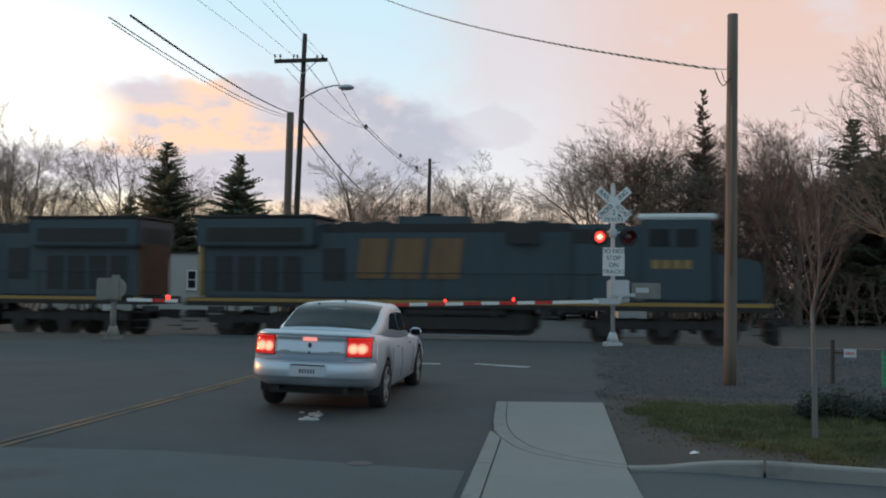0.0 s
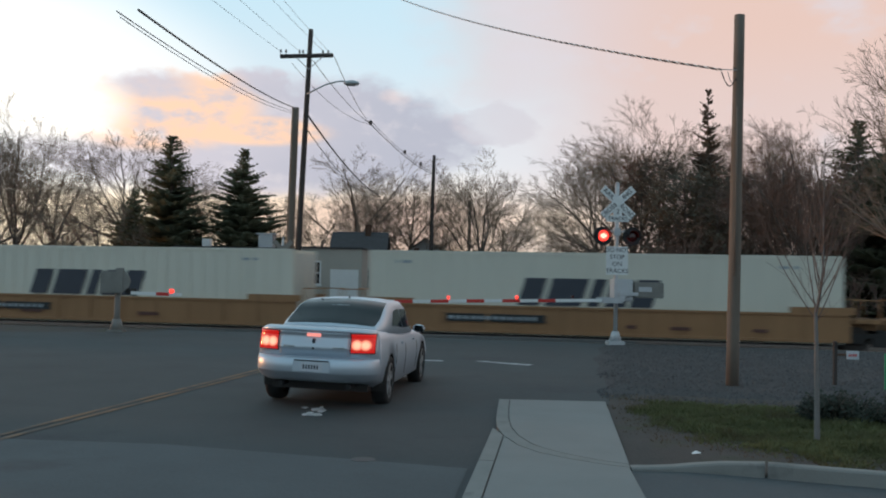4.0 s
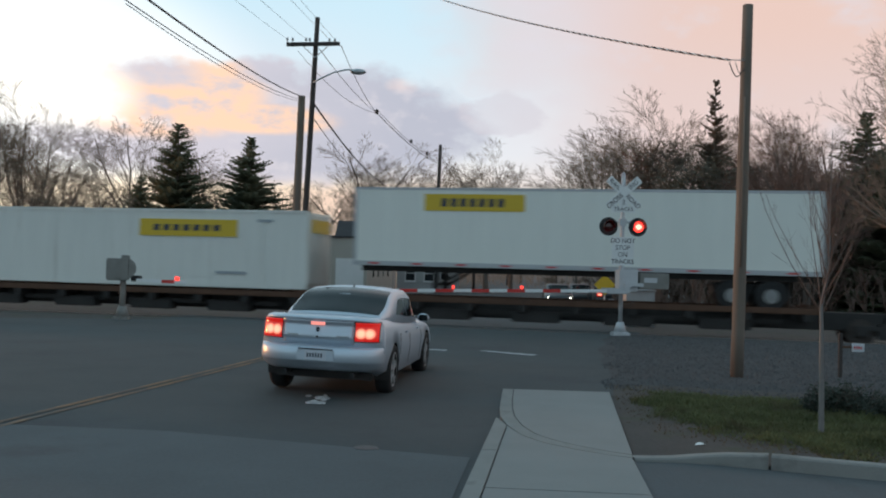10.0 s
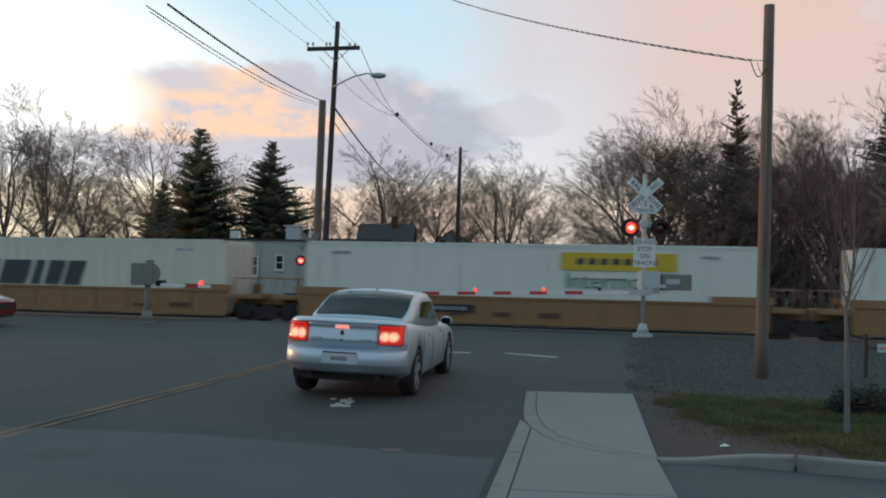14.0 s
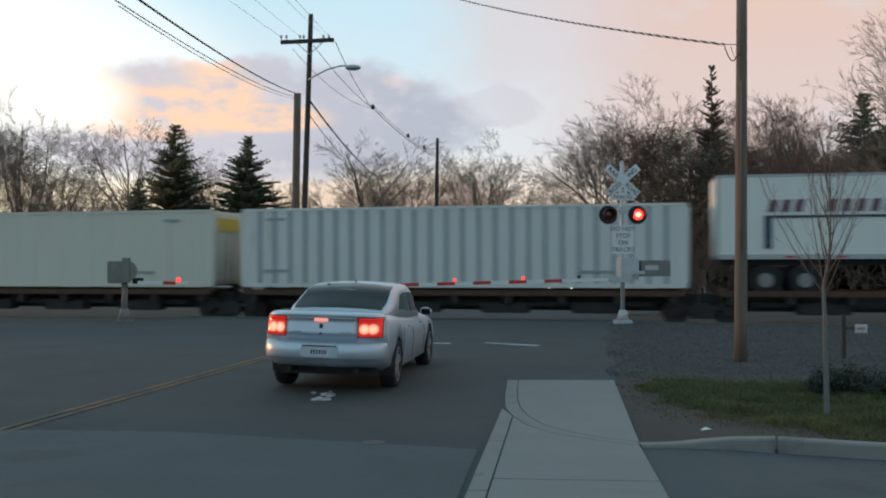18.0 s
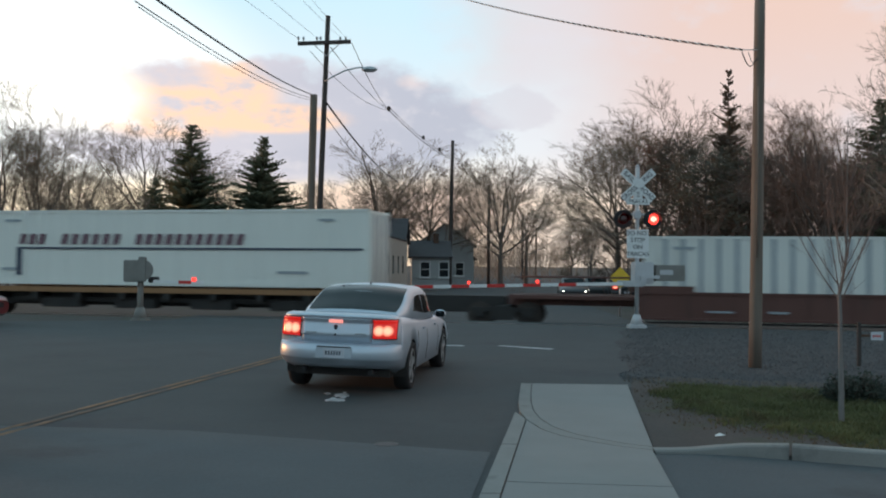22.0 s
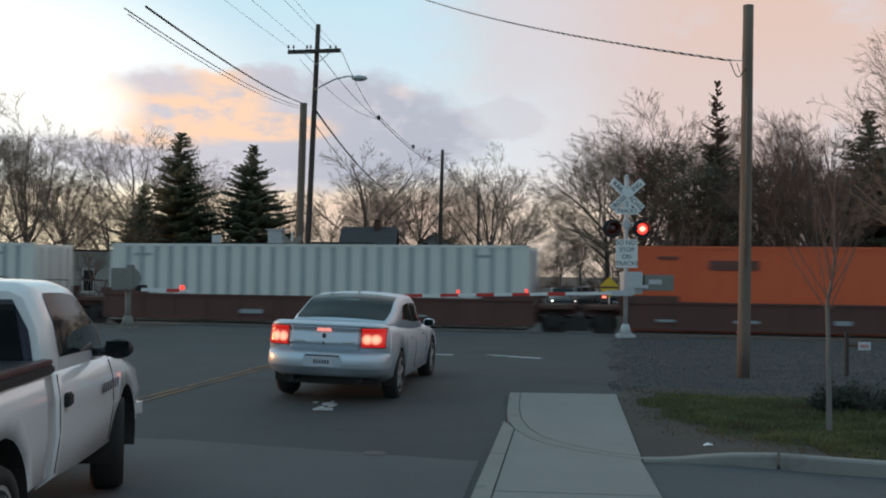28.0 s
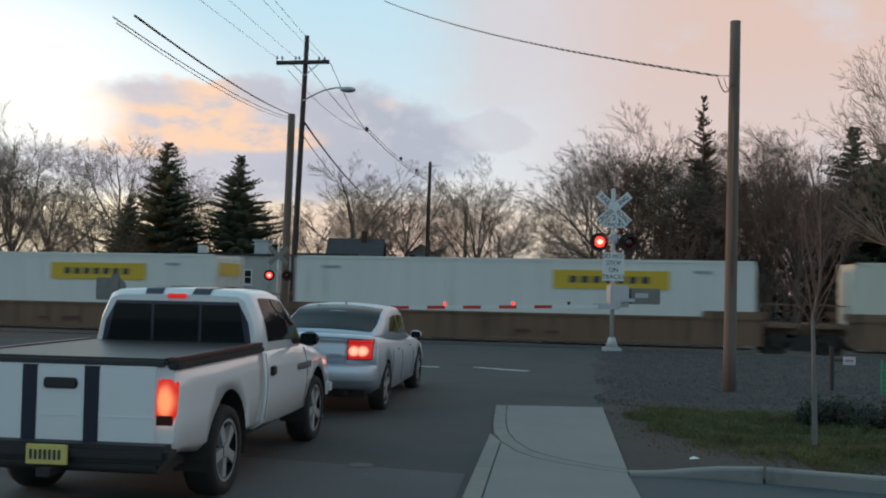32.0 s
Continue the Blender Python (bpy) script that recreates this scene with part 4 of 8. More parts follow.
def trailer(brand, turned=False):
    """A road trailer riding on a flat car: body, bottom rail, landing legs, axles. x from 0 to its length."""
    c = thing("semi_trailer", "white road semi-trailer with " + ("a yellow panel" if brand == "yellow" else "maroon lettering and a blue line"), "trailer", "trailers on the train")
    z0, z1 = 1.22, 4.02
    part("body", box(B(), 0.0, LONG, -HALF + 0.02, HALF - 0.02, z0 + 0.1, z1, 0.02), TRAILER_WHITE, c)
    rails = B()
    box(rails, -0.01, LONG + 0.01, -HALF, -HALF + 0.1, z0, z0 + 0.16, 0.01)
    box(rails, -0.01, LONG + 0.01, HALF - 0.1, HALF, z0, z0 + 0.16, 0.01)
    box(rails, -0.01, LONG + 0.01, -HALF, -HALF + 0.06, z1 - 0.06, z1 + 0.03, 0.01)
    for x in (0, LONG - 0.1):
        box(rails, x - 0.01, x + 0.11, -HALF, -HALF + 0.08, z0, z1, 0.01)
    part("body_rail", rails, GALV, c)
    me = once("trailer_seam", lambda: mesh_of("panel_seam", box(B(), -0.01, 0.01, -HALF + 0.008, -HALF + 0.03, z0 + 0.16, z1 - 0.06), TRAILER_WHITE))
    for k in range(1, 13):
        part("panel_seam", me, None, c, at=pose(k * LONG / 13, 0, 0))
    me = once("reflector", lambda: mesh_of("reflective_strip", box(B(), 0.6, 0.95, -HALF - 0.006, -HALF + 0.01, z0 + 0.05, z0 + 0.11), SIGN_RED))
    for k in range(10):
        part("reflective_strip", me, None, c, at=pose(1.6 * k, 0, 0))
    if brand == "yellow":
        p = part("yellow_panel", box(B(), 2.6, 6.2, -HALF - 0.004, -HALF + 0.03, z0 + 2.0, z0 + 2.6), PANEL_YELLOW, c, "yellow advertising panel")
        for k in range(7):
            part("lettering_bar", slanted_marks(B(), 3.2 + 0.34 * k, 3.41 + 0.34 * k, -HALF - 0.01, z0 + 2.15, z0 + 2.45, 1, 0.1, 1.0), LOGO_DARK, p)
        part("door_panel", box(B(), LONG + 0.02, LONG + 0.05, -1.05, 1.05, z0 + 2.05, z0 + 2.6), PANEL_YELLOW, c, "yellow panel on the door")
    else:
        maroon_lettering(c, z0)
    for y in (-1.2, 0.02):
        part("door", box(B(), LONG, LONG + 0.03, y, y + 1.18, z0 + 0.2, z1 - 0.1, 0.008), TRAILER_WHITE, c)
    yellow = turned or brand == "yellow"
    axle_set(c, LONG - 2.9 if yellow else 1.6)
    part("underframe", box(B(), 0.25, LONG - 0.25, -0.95, 0.95, z0 - 0.20, z0 + 0.09), UNDER, c)
    for k in range(22):
        part("crossmember", once("trailer_crossmember", lambda: mesh_of("crossmember", box(B(), -0.04, 0.04, -1.22, 1.22, z0 - 0.08, z0 + 0.08), UNDER)), None, c, at=pose(0.6 + k * 0.72, 0, 0))
    lx, way = (3.0, 1) if yellow else (LONG - 3.0, -1)
    for y in (-0.9, 0.9):
        leg = B()
        box(leg, lx - 0.1, lx + 0.1, y - 0.08, y + 0.08, 0.35, z0 + 0.1)
        tube(leg, (lx, y, 0.5), (lx + way * 1.4, y, z0 + 0.1), 0.05, seg=6)
        part("landing_leg", leg, UNDER, c)
    stand = B()
    tube(stand, (LONG - 1.0, -0.5, -0.2), (LONG - 0.9, 0, z0 + 0.1), 0.07, seg=6)
    tube(stand, (LONG - 1.0, 0.5, -0.2), (LONG - 0.9, 0, z0 + 0.1), 0.07, seg=6)
    tube(stand, (LONG - 2.2, 0, -0.2), (LONG - 0.9, 0, z0 + 0.1), 0.06, seg=6)
    part("hitch_stand", stand, UNDER, c)
    return c


def well_car(paint, tone, gap_left, gap_right, graffiti=False):
    """An articulated well car for one container, its bogie at the left joint; x measured from the container's left end."""
    c = thing("well_car", f"{tone} double-stack well car", "railcar", "railcars of the train")
    side = B()
    for y in (-1.42, 1.36):
        # a side wall with raised ends
        box(side, -0.2, LONG + 0.2, y, y + 0.06, 0.36, 1.28)
        for x0, x1 in ((-0.35, 1.7), (LONG - 1.7, LONG + 0.35)):
            box(side, x0, x1, y - 0.02, y + 0.05, 1.28, 1.50)
    part("side_sill", side, paint, c)
    cap = B()
    for y in (-1.47, 1.33):
        box(cap, -0.2, LONG + 0.2, y, y + 0.14, 1.22, 1.30, 0.01)
        box(cap, 0.4, LONG - 0.4, y, y + 0.14, 0.34, 0.44, 0.01)
    part("side_rail", cap, paint, c)
    me = once("well_stake" + tone, lambda: mesh_of("stake", box(B(), -0.05, 0.05, -1.46, -1.41, 0.44, 1.22), paint))
    for k in range(1, 12):
        part("stake", me, None, c, at=pose(k * LONG / 12, 0, 0))
    part("floor", box(B(), 0.1, LONG - 0.1, -1.3, 1.3, 0.22, 0.29), UNDER, c)
    for x0, x1, sgn in ((-gap_left / 2 + 0.1, -0.1, 1), (LONG + 0.1, LONG + gap_right / 2 - 0.1, -1)):
        if x1 - x0 > 0.2:
            bm = B()
            box(bm, x0, x1, -0.55, 0.55, 0.75, 1.12, 0.03)
            box(bm, x0 + 0.2, x1 - 0.05, -1.25, 1.25, 0.98, 1.12, 0.02)
            part("end_platform", bm, paint, c)
            for y in (-1.2, 1.2):
                rail = B()
                for x in (x0 + 0.25, x1 - 0.1):
                    tube(rail, (x, y, 1.12), (x, y, 1.75), 0.02, seg=6)
                tube(rail, (x0 + 0.25, y, 1.75), (x1 - 0.1, y, 1.75), 0.02, seg=6)
                part("hand_rail", rail, paint, c)
    rnd = random.Random(int(gap_left * 100))
    for k in range(4):
        x = rnd.uniform(0.8, LONG - 2)
        part("stencil", box(B(), x, x + rnd.uniform(0.3, 0.9), -1.474 - 0.001 * k, -1.43, 0.62, 0.62 + rnd.uniform(0.06, 0.16)), BOX_GREY if tone == "dark brown" else WELL_BROWN, c, "worn stencilled marking bar")
    if tone == "tan":
        for x0, x1 in ((2.9, 4.3), (4.45, 6.4)):
            part("data_panel", box(B(), x0, x1, -1.485, -1.43, 0.72, 1.0), LOCO_DARK, c, "black data panel with pale bars")
        part("data_marking", slanted_marks(B(), 3.0, 6.2, -1.49, 0.80, 0.92, 12, 0, 0.6), BOX_GREY, c)
    if graffiti:
        g = B()
        rnd = random.Random(5)
        cols = [bpy.data.materials.get(n) or mat(n, col, 0.6, vary=0.3, scale=3) for n, col in (("spray_magenta", (0.30, 0.03, 0.12)), ("spray_blue", (0.03, 0.14, 0.28)), ("spray_violet", (0.10, 0.05, 0.17)), ("spray_pink", (0.26, 0.06, 0.14)), ("spray_teal", (0.03, 0.18, 0.17)))]
        for k in range(150):
            x, z = rnd.uniform(0.4, LONG * 0.82), rnd.uniform(0.35, 1.05)
            r = rnd.uniform(0.15, 0.42)
            n = rnd.randint(5, 8)
            vs = [g.verts.new((x + r * 1.6 * rnd.uniform(0.5, 1) * math.cos(a * math.tau / n), -1.476 - 0.0004 * k, min(1.2, max(0.45, z + r * rnd.uniform(0.5, 1) * math.sin(a * math.tau / n))))) for a in range(n)]
            f = g.faces.new(vs)
            f.material_index = int(x / 3.3 + rnd.uniform(-0.9, 0.9)) % 5
        part("graffiti", mesh_of("graffiti", g, cols), None, c, "bright spray-painted graffiti")
    bogie(c, -gap_left / 2)
    return c


def spine_car(gap_left, gap_right, paint=RUST):
    """A low spine platform: centre sill, cross-arms, end pedestals, bogie at the left joint."""
    c = thing("spine_car", "rust-brown skeletal spine car", "railcar", "railcars of the train")
    x0, x1 = -gap_left / 2 + 0.05, LONG + gap_right / 2 - 0.05
    part("centre_sill", box(B(), x0, x1, -0.4, 0.4, 0.45, 1.05, 0.03), UNDER, c)
    edge = B()
    for y in (-1.36, 1.22):
        box(edge, 0.1, LONG - 0.1, y, y + 0.14, 0.98, 1.18, 0.015)
    part("side_platform", edge, paint, c)
    me = once("cross_arm", lambda: mesh_of("cross_arm", box(B(), -0.13, 0.13, -1.34, 1.34, 0.72, 1.12, 0.02), UNDER))
    for k in range(9):
        part("cross_arm", me, None, c, at=pose(0.5 + k * (LONG - 1) / 8, 0, 0))
    low = B()
    for k in range(4):
        x = 2.6 + k * 3.2
        box(low, x, x + 1.7, -1.15, -0.6, 0.38, 0.74, 0.03)
    box(low, 1.2, LONG - 1.2, -0.95, -0.85, 0.62, 0.78)
    part("brake_gear", low, UNDER, c)
    for x in (0.0, LONG - 0.35):
        for y in (-1.28, 1.08):
            part("pedestal", box(B(), x, x + 0.35, y, y + 0.2, 1.12, 1.27), paint, c)
    bogie(c, -gap_left / 2)
    return c


def locomotive(scheme, flip, number):
    """A six-axle road locomotive 22.2 m long; x from 0 at its rear coupler, cab at the far end, or turned round."""
    blue = scheme == "blue"
    low_paint, name = (LOCO_BLUE, "dark blue") if blue else (LOCO_GREY, "grey and blue")
    c = thing("locomotive", f"{name} diesel freight locomotive with yellow trim", "locomotive", "locomotives of the train")
    L = 22.2
    inner = thing_part("superstructure", c, pose(L, 0, 0, 0, 0, 180) if flip else None)

    deck = box(B(), 0.6, L - 0.6, -1.5, 1.5, 1.25, 1.55, 0.03)
    part("deck", deck, UNDER, inner)
    strip = B()
    box(strip, 0.7, L - 0.7, -1.53, -1.49, 1.42, 1.54)
    box(strip, 0.7, L - 0.7, 1.49, 1.53, 1.42, 1.54)
    part("yellow_sill_stripe", strip, LOCO_YELLOW, inner, "yellow stripe along the sill")
    part("long_hood", box(B(), 1.1, 16.6, -1.05, 1.05, 1.55, 4.25, 0.06), low_paint, inner)
    # cab end stands in y = -1 to 1, its side doors over the deck
    part("cab", box(B(), 17.2, 19.6, -1.45, 1.45, 1.55, 4.45, 0.10), low_paint, inner)
    part("cab_roof", box(B(), 17.1, 19.75, -1.42, 1.42, 4.38, 4.58, 0.06), SIGN_WHITE if blue else LOCO_GREY, inner, "pale cab roof")
    nose = B()
    box(nose, 19.6, 21.3, -0.95, 0.95, 1.55, 3.25, 0.12)
    for v in nose.verts:
        if v.co.x > 20.5 and v.co.z > 2.4:
            v.co.z -= (v.co.x - 20.5) * 0.45
    part("nose", nose, LOCO_YELLOW if not blue else low_paint, inner)
    part("equipment_cabinet", box(B(), 15.0, 17.2, -1.40, 1.40, 1.55, 4.15, 0.05), low_paint, inner)
    rad = B()
    box(rad, 0.95, 5.6, -1.42, 1.42, 3.45, 4.55, 0.08)
    part("radiator_housing", rad, LOCO_BLUE if blue else LOCO_GREY, inner)
    for y in (-1.44, 1.40):
        part("radiator_grille", box(B(), 1.4, 5.2, y, y + 0.04, 3.62, 4.15), LOCO_DARK, inner)
    part("radiator_roof", box(B(), 0.85, 5.7, -1.46, 1.46, 4.52, 4.62, 0.03), LOCO_DARK if blue else LOCO_GREY, inner)
    part("exhaust_housing", box(B(), 8.5, 11.2, -0.7, 0.7, 4.2, 4.58, 0.05), low_paint, inner)
    for y in (-1.075, 1.035):
        for x, w, z0, z1 in ((1.6, 0.7, 1.8, 3.1), (2.5, 0.7, 1.8, 3.1), (3.4, 0.7, 1.8, 3.1), (4.3, 0.7, 1.8, 3.1), (5.8, 0.9, 2.2, 3.4)):
            part("louvre_panel", box(B(), x, x + w, y, y + 0.04, z0, z1), LOCO_DARK, inner)
        for k in range(7):
            part("hood_door", box(B(), 6.9 + k * 1.1, 7.85 + k * 1.1, y + 0.005, y + 0.035, 1.75, 3.9, 0.008), low_paint, inner)
        for x in (12.6, 14.9):
            part("roof_grille", box(B(), x, x + 1.2, y * 1.32, y * 1.32 + 0.06, 3.55, 4.05), LOCO_DARK, inner)
    logo_paint = LOGO_OCHRE if blue else LOCO_BLUE
    for y, sgn in ((-1.10, 1), (1.10, -1)):
        for x0, x1 in ((7.1, 8.15), (8.4, 9.5), (9.75, 10.9)):
            bm = slanted_marks(B(), x0, x1, y - 0.012 * sgn, 2.3, 3.75, 1, 0.12, 1.0)
            part("logo_block", bm, logo_paint, inner, "faded block of the hood logo")
        for x in (17.5, 18.4):
            part("cab_window", box(B(), x, x + 0.7, y * 1.32 - 0.03, y * 1.32 + 0.03, 3.45, 4.05), DARK_PANE, inner)
        part("number_marking", slanted_marks(B(), 17.6, 19.0, y * 1.335, 2.7, 3.0, 4, 0, 0.7), LOCO_YELLOW, inner)
    if not blue:
        part("blue_cab_panel", box(B(), 15.6, 19.62, -1.47, 1.47, 1.56, 4.3, 0.02), LOCO_BLUE, inner, "dark blue panel round the cab")
        part("yellow_end", box(B(), 0.9, 1.15, -1.46, 1.46, 1.6, 4.5), LOCO_YELLOW, inner, "yellow end panel")
    else:
        part("end_panel", box(B(), 0.95, 1.12, -1.1, 1.1, 1.6, 4.2), LOCO_YELLOW if number == 1 else RUST, inner)
    for y in (-1.47, 1.47):
        rails = B()
        for k in range(13):
            x = 1.2 + k * 1.3
            tube(rails, (x, y, 1.55), (x, y, 2.5), 0.018, seg=5)
        tube(rails, (1.2, y, 2.5), (16.8, y, 2.5), 0.018, seg=5)
        part("hand_rail", rails, LOCO_DARK, inner)
        for k in range(9):
            part("deck_hanger", box(B(), 2.6 + 1.9 * k, 2.75 + 1.9 * k, y - 0.03, y + 0.03, 1.0, 1.26, 0.01), UNDER, inner)
    part("hood_roof", box(B(), 5.75, 14.9, -1.07, 1.07, 3.93, 4.29, 0.05), LOCO_DARK if blue else LOCO_GREY, inner, "sooty roof strip of the hood")
    for x in (6.6, 7.7, 12.4, 13.6):
        part("roof_fan", tube(B(), (x, 0, 4.28), (x, 0, 4.42), 0.48, 0.46, seg=18), LOCO_DARK, inner)
    part("horn", tube(B(), (16.2, 0.2, 4.72), (16.9, 0.2, 4.74), 0.05, 0.10, seg=10), GALV, inner)
    part("exhaust_stack", box(B(), 9.3, 10.1, -0.2, 0.2, 4.56, 4.72, 0.03), LOCO_DARK, inner)
    for y in (-1.1, 1.06):
        for k in range(6):
            part("radiator_louvre", box(B(), 1.4, 5.2, y * 1.315, y * 1.315 + 0.03, 3.64 + 0.085 * k, 3.69 + 0.085 * k), UNDER, inner)
    for x in (7.9, 12.9):
        part("tank_strap", box(B(), x, x + 0.12, -1.38, 1.38, 0.32, 1.27, 0.16), UNDER, inner)
    for y in (-1.28, 1.28):
        part("air_reservoir", tube(B(), (9.0, y, 1.12), (12.6, y, 1.12), 0.17, seg=12), UNDER, inner)
    part("fuel_tank", box(B(), 7.6, 13.6, -1.35, 1.35, 0.35, 1.25, 0.18), UNDER, inner)
    for x in (4.1, 18.0):
        frame_bm = B()
        for y in (-1.15, 1.15):
            box(frame_bm, x - 2.7, x + 2.7, y - 0.07, y + 0.07, 0.62, 0.92, 0.03)
            for dx in (-1.95, 0, 1.95):
                box(frame_bm, x + dx - 0.28, x + dx + 0.28, y - 0.09, y + 0.09, 0.35, 0.85, 0.04)
            for dx in (-1.0, 1.0):
                tube(frame_bm, (x + dx, y, 0.5), (x + dx, y, 0.95), 0.12, seg=8)
        part("truck_frame", frame_bm, UNDER, inner)
        for dx in (-1.95, 0, 1.95):
            for y in (-0.78, 0.78):
                part("wheel", WHEEL_ME, None, inner, at=pose(x + dx, y, 0, 0, 0, 180 if y < 0 else 0) @ Matrix.Diagonal((1.22, 1.0, 1.22, 1)))
    step_me = once("loco_step", lambda: mesh_of("step", box(B(), 0, 0.5, -0.15, 0.15, 0, 0.04), UNDER))
    for x in (0.5, 21.2):
        for y in (-1.35, 1.35):
            for k in range(4):
                part("step", step_me, None, inner, at=pose(x, y, 0.35 + 0.3 * k))
    plough = box(B(), 21.5, 21.75, -1.4, 1.4, 0.15, 0.9, 0.05)
    part("snow_plough", plough, UNDER, inner)
    for x in (-0.05, L - 0.8):
        part("coupler", box(B(), x, x + 0.85, -0.15, 0.15, 0.75, 1.05, 0.03), UNDER, inner)
    return c


def thing_part(name, parent, at):
    ob = new(name)
    ob.parent = parent
    if at is not None:
        ob.matrix_basis = at
    return ob


def make_train():
    ride(locomotive("blue", False, 1), -10.25)
    ride(locomotive("blue", True, 2), -32.85)
    ride(locomotive("grey", True, 3), -55.05)
    # left end of each load along the train, what it is and what carries it
    order = [(-74.35, "ribbed", "tan"), (-93.2, "swift", "tan"), (-112.23, "swift", "tan"), (-132.91, "orange", "spine"), (-152.2, "", "spine"), (-171.50, "orange", "spine"),
             (-190.35, "jb", "spine"), (-208.87, "jb", "spine"), (-229.29, "jbt", "spine"), (-247.18, "jb", "spine"), (-265.41, "jb", "spine"), (-283.08, "ribwide", "spine"),
             (-303.49, "jb", "tan"), (-322.58, "jbw", "tan"), (-341.97, "swift", "tan"), (-361.6, "logo", "spine"), (-380.46, "ribbed", "spine"), (-397.60, "usx", "spine"),
             (-414.64, "ribbed", "spine"), (-431.91, "jbc", "spine"), (-452.72, "ribbed", "graffiti"), (-472.03, "orange", "brown"), (-491.20, "ribbed", "brown"),
             (-517.07, "usxc", "tanflat"), (-535.87, "usx", "spine"), (-554.22, "usx", "spine"), (-571.29, "usxr", "spine"), (-588.84, "ribbed", "spine"), (-607.6, "orange", "spine"),
             (-627.31, "orange", "brown"), (-646.83, "ribbed", "brown"), (-666.27, "ribbed", "brown"), (-689.89, "jbx", "rusty"), (-709.23, "swift", "rusty"), (-728.50, "jb", "rusty"), (-747.8, "jb", "rusty"), (-767.0, "ribbed", "rusty")]
    makers = {"ribbed": ribbed, "swift": swift, "orange": orange, "jb": jb, "jbw": lambda: jb(True), "jbx": lambda: jb(True, 2.6), "jbc": lambda: jb(paint=BOX_CREAM, x=2.72), "ribwide": lambda: ribbed(ribs=14, tone="white"),
              "logo": logo_white, "usx": lambda: trailer("maroon"), "usxr": lambda: trailer("maroon", True), "jbt": lambda: trailer("yellow"), "usxc": maroon_box}
    first, cars = {}, {}
    for k, (s, load, car) in enumerate(order):
        gap_r = (order[k - 1][0] if k else -55.3) - (s + LONG)
        gap_l = s - (order[k + 1][0] + LONG) if k + 1 < len(order) else 3.0
        kind = "spine" if car in ("spine", "tanflat") else car
        if kind == "spine":
            c = spine_car(gap_l, gap_r, RUST if car == "spine" else WELL_TAN)
            deck = 1.27
        else:
            paint, tone = {"tan": (WELL_TAN, "tan"), "rusty": (WELL_RUST, "rusty tan"), "brown": (WELL_BROWN, "dark brown"), "graffiti": (WELL_BROWN, "graffiti-covered brown")}[kind]
            c = well_car(paint, tone, gap_l, gap_r, kind == "graffiti")
            deck = 0.29
        ride(c, s)
        if not load:
            continue
        if load in first:
            o = copy_thing(first[load], Matrix())
        else:
            o = first[load] = makers[load]()
        if load in ("usx", "usxr", "jbt"):
            deck = 1.02
        ride(o, s, deck)


make_train()

# ---- poles, wires and signals ----
def at_depth(px, py, d):
    """A place d metres ahead, by its bearing on the plan's first view."""
    return Vector(((px - 784) / 1681.3 * d, d, 1.75 + (503.5 - (px - 784) * -0.0084 - py) / 1681.3 * d))


def utility_pole(base, top, r0, r1, paint, label, name="utility_pole"):
    p = thing(name, label, "utility pole", at=pose(*base))
    d = Vector(top) - Vector(base)
    n = 8
    bm = pipe(B(), [d * (k / n) for k in range(n + 1)], [r0 + (r1 - r0) * k / n for k in range(n + 1)], 14)
    part("pole", bm, paint, p)
    return p, d


def cable(name, a, b, sag, r=0.012, label="black overhead cable", n=18):
    a, b = Vector(a), Vector(b)
    bm = pipe(B(), [a.lerp(b, k / n) - Vector((0, 0, sag * 4 * (k / n) * (1 - k / n))) for k in range(n + 1)], r, 5)
    return tagged(part(name, bm, WIRE), label, "cable")


def make_right_pole():
    p, d = utility_pole((5.08, 16.85, -0.05), (5.15, 16.85, 6.62), 0.115, 0.092, POLE_WOOD, "bare weathered wooden service pole beside the gravel")
    part("wire_bracket", tube(B(), (0.0, -0.09, 5.66), (-0.27, -0.14, 5.65), 0.008, seg=6), GALV, p)
    bm = B()
    tube(bm, (-0.02, -0.15, 2.0), (0.0, -0.15, 5.0), 0.015, seg=6)
    part("conduit", bm, POLE_WOOD, p)
    for x0, low, r in ((-0.28, 5.36, 0.010), (-0.17, 5.42, 0.006)):
        pts = [Vector((x0 + (0.0 - x0) * f, -0.13, 5.63 - (5.63 - low) * math.sin(math.pi * min(f * 0.95 + 0.02, 0.80)))) for f in [k / 12 for k in range(13)]]
        part("drip_loop", pipe(B(), pts, r, 5), WIRE, p)


make_right_pole()
SERVICE_END = Vector((4.80, 16.72, 5.60))


def twisted_cable(a, b, sag, n=620, turns=310):
    """Two insulated strands laid round one bare wire."""
    c = thing("service_cable", "twisted black and bare service cable hung between poles", "cable")
    a, b = Vector(a), Vector(b)
    side = Vector((0, 0, 1)).cross(b - a).normalized()
    for name, phase, r, paint in (("strand", 0.0, 0.011, WIRE), ("strand", 2.1, 0.011, WIRE), ("bare_strand", 4.2, 0.013, SIGN_WHITE)):
        pts = []
        for k in range(n + 1):
            f = k / n
            w = f * turns * math.tau * 0.25 + phase
            pts.append(a.lerp(b, f) + Vector((0, 0, math.sin(w) * 0.014 - sag * 4 * f * (1 - f))) + side * (math.cos(w) * 0.014))
        part(name, pipe(B(), pts, r, 4), paint, c)


twisted_cable(SERVICE_END, at_depth(670, -8, 42), 0.28)


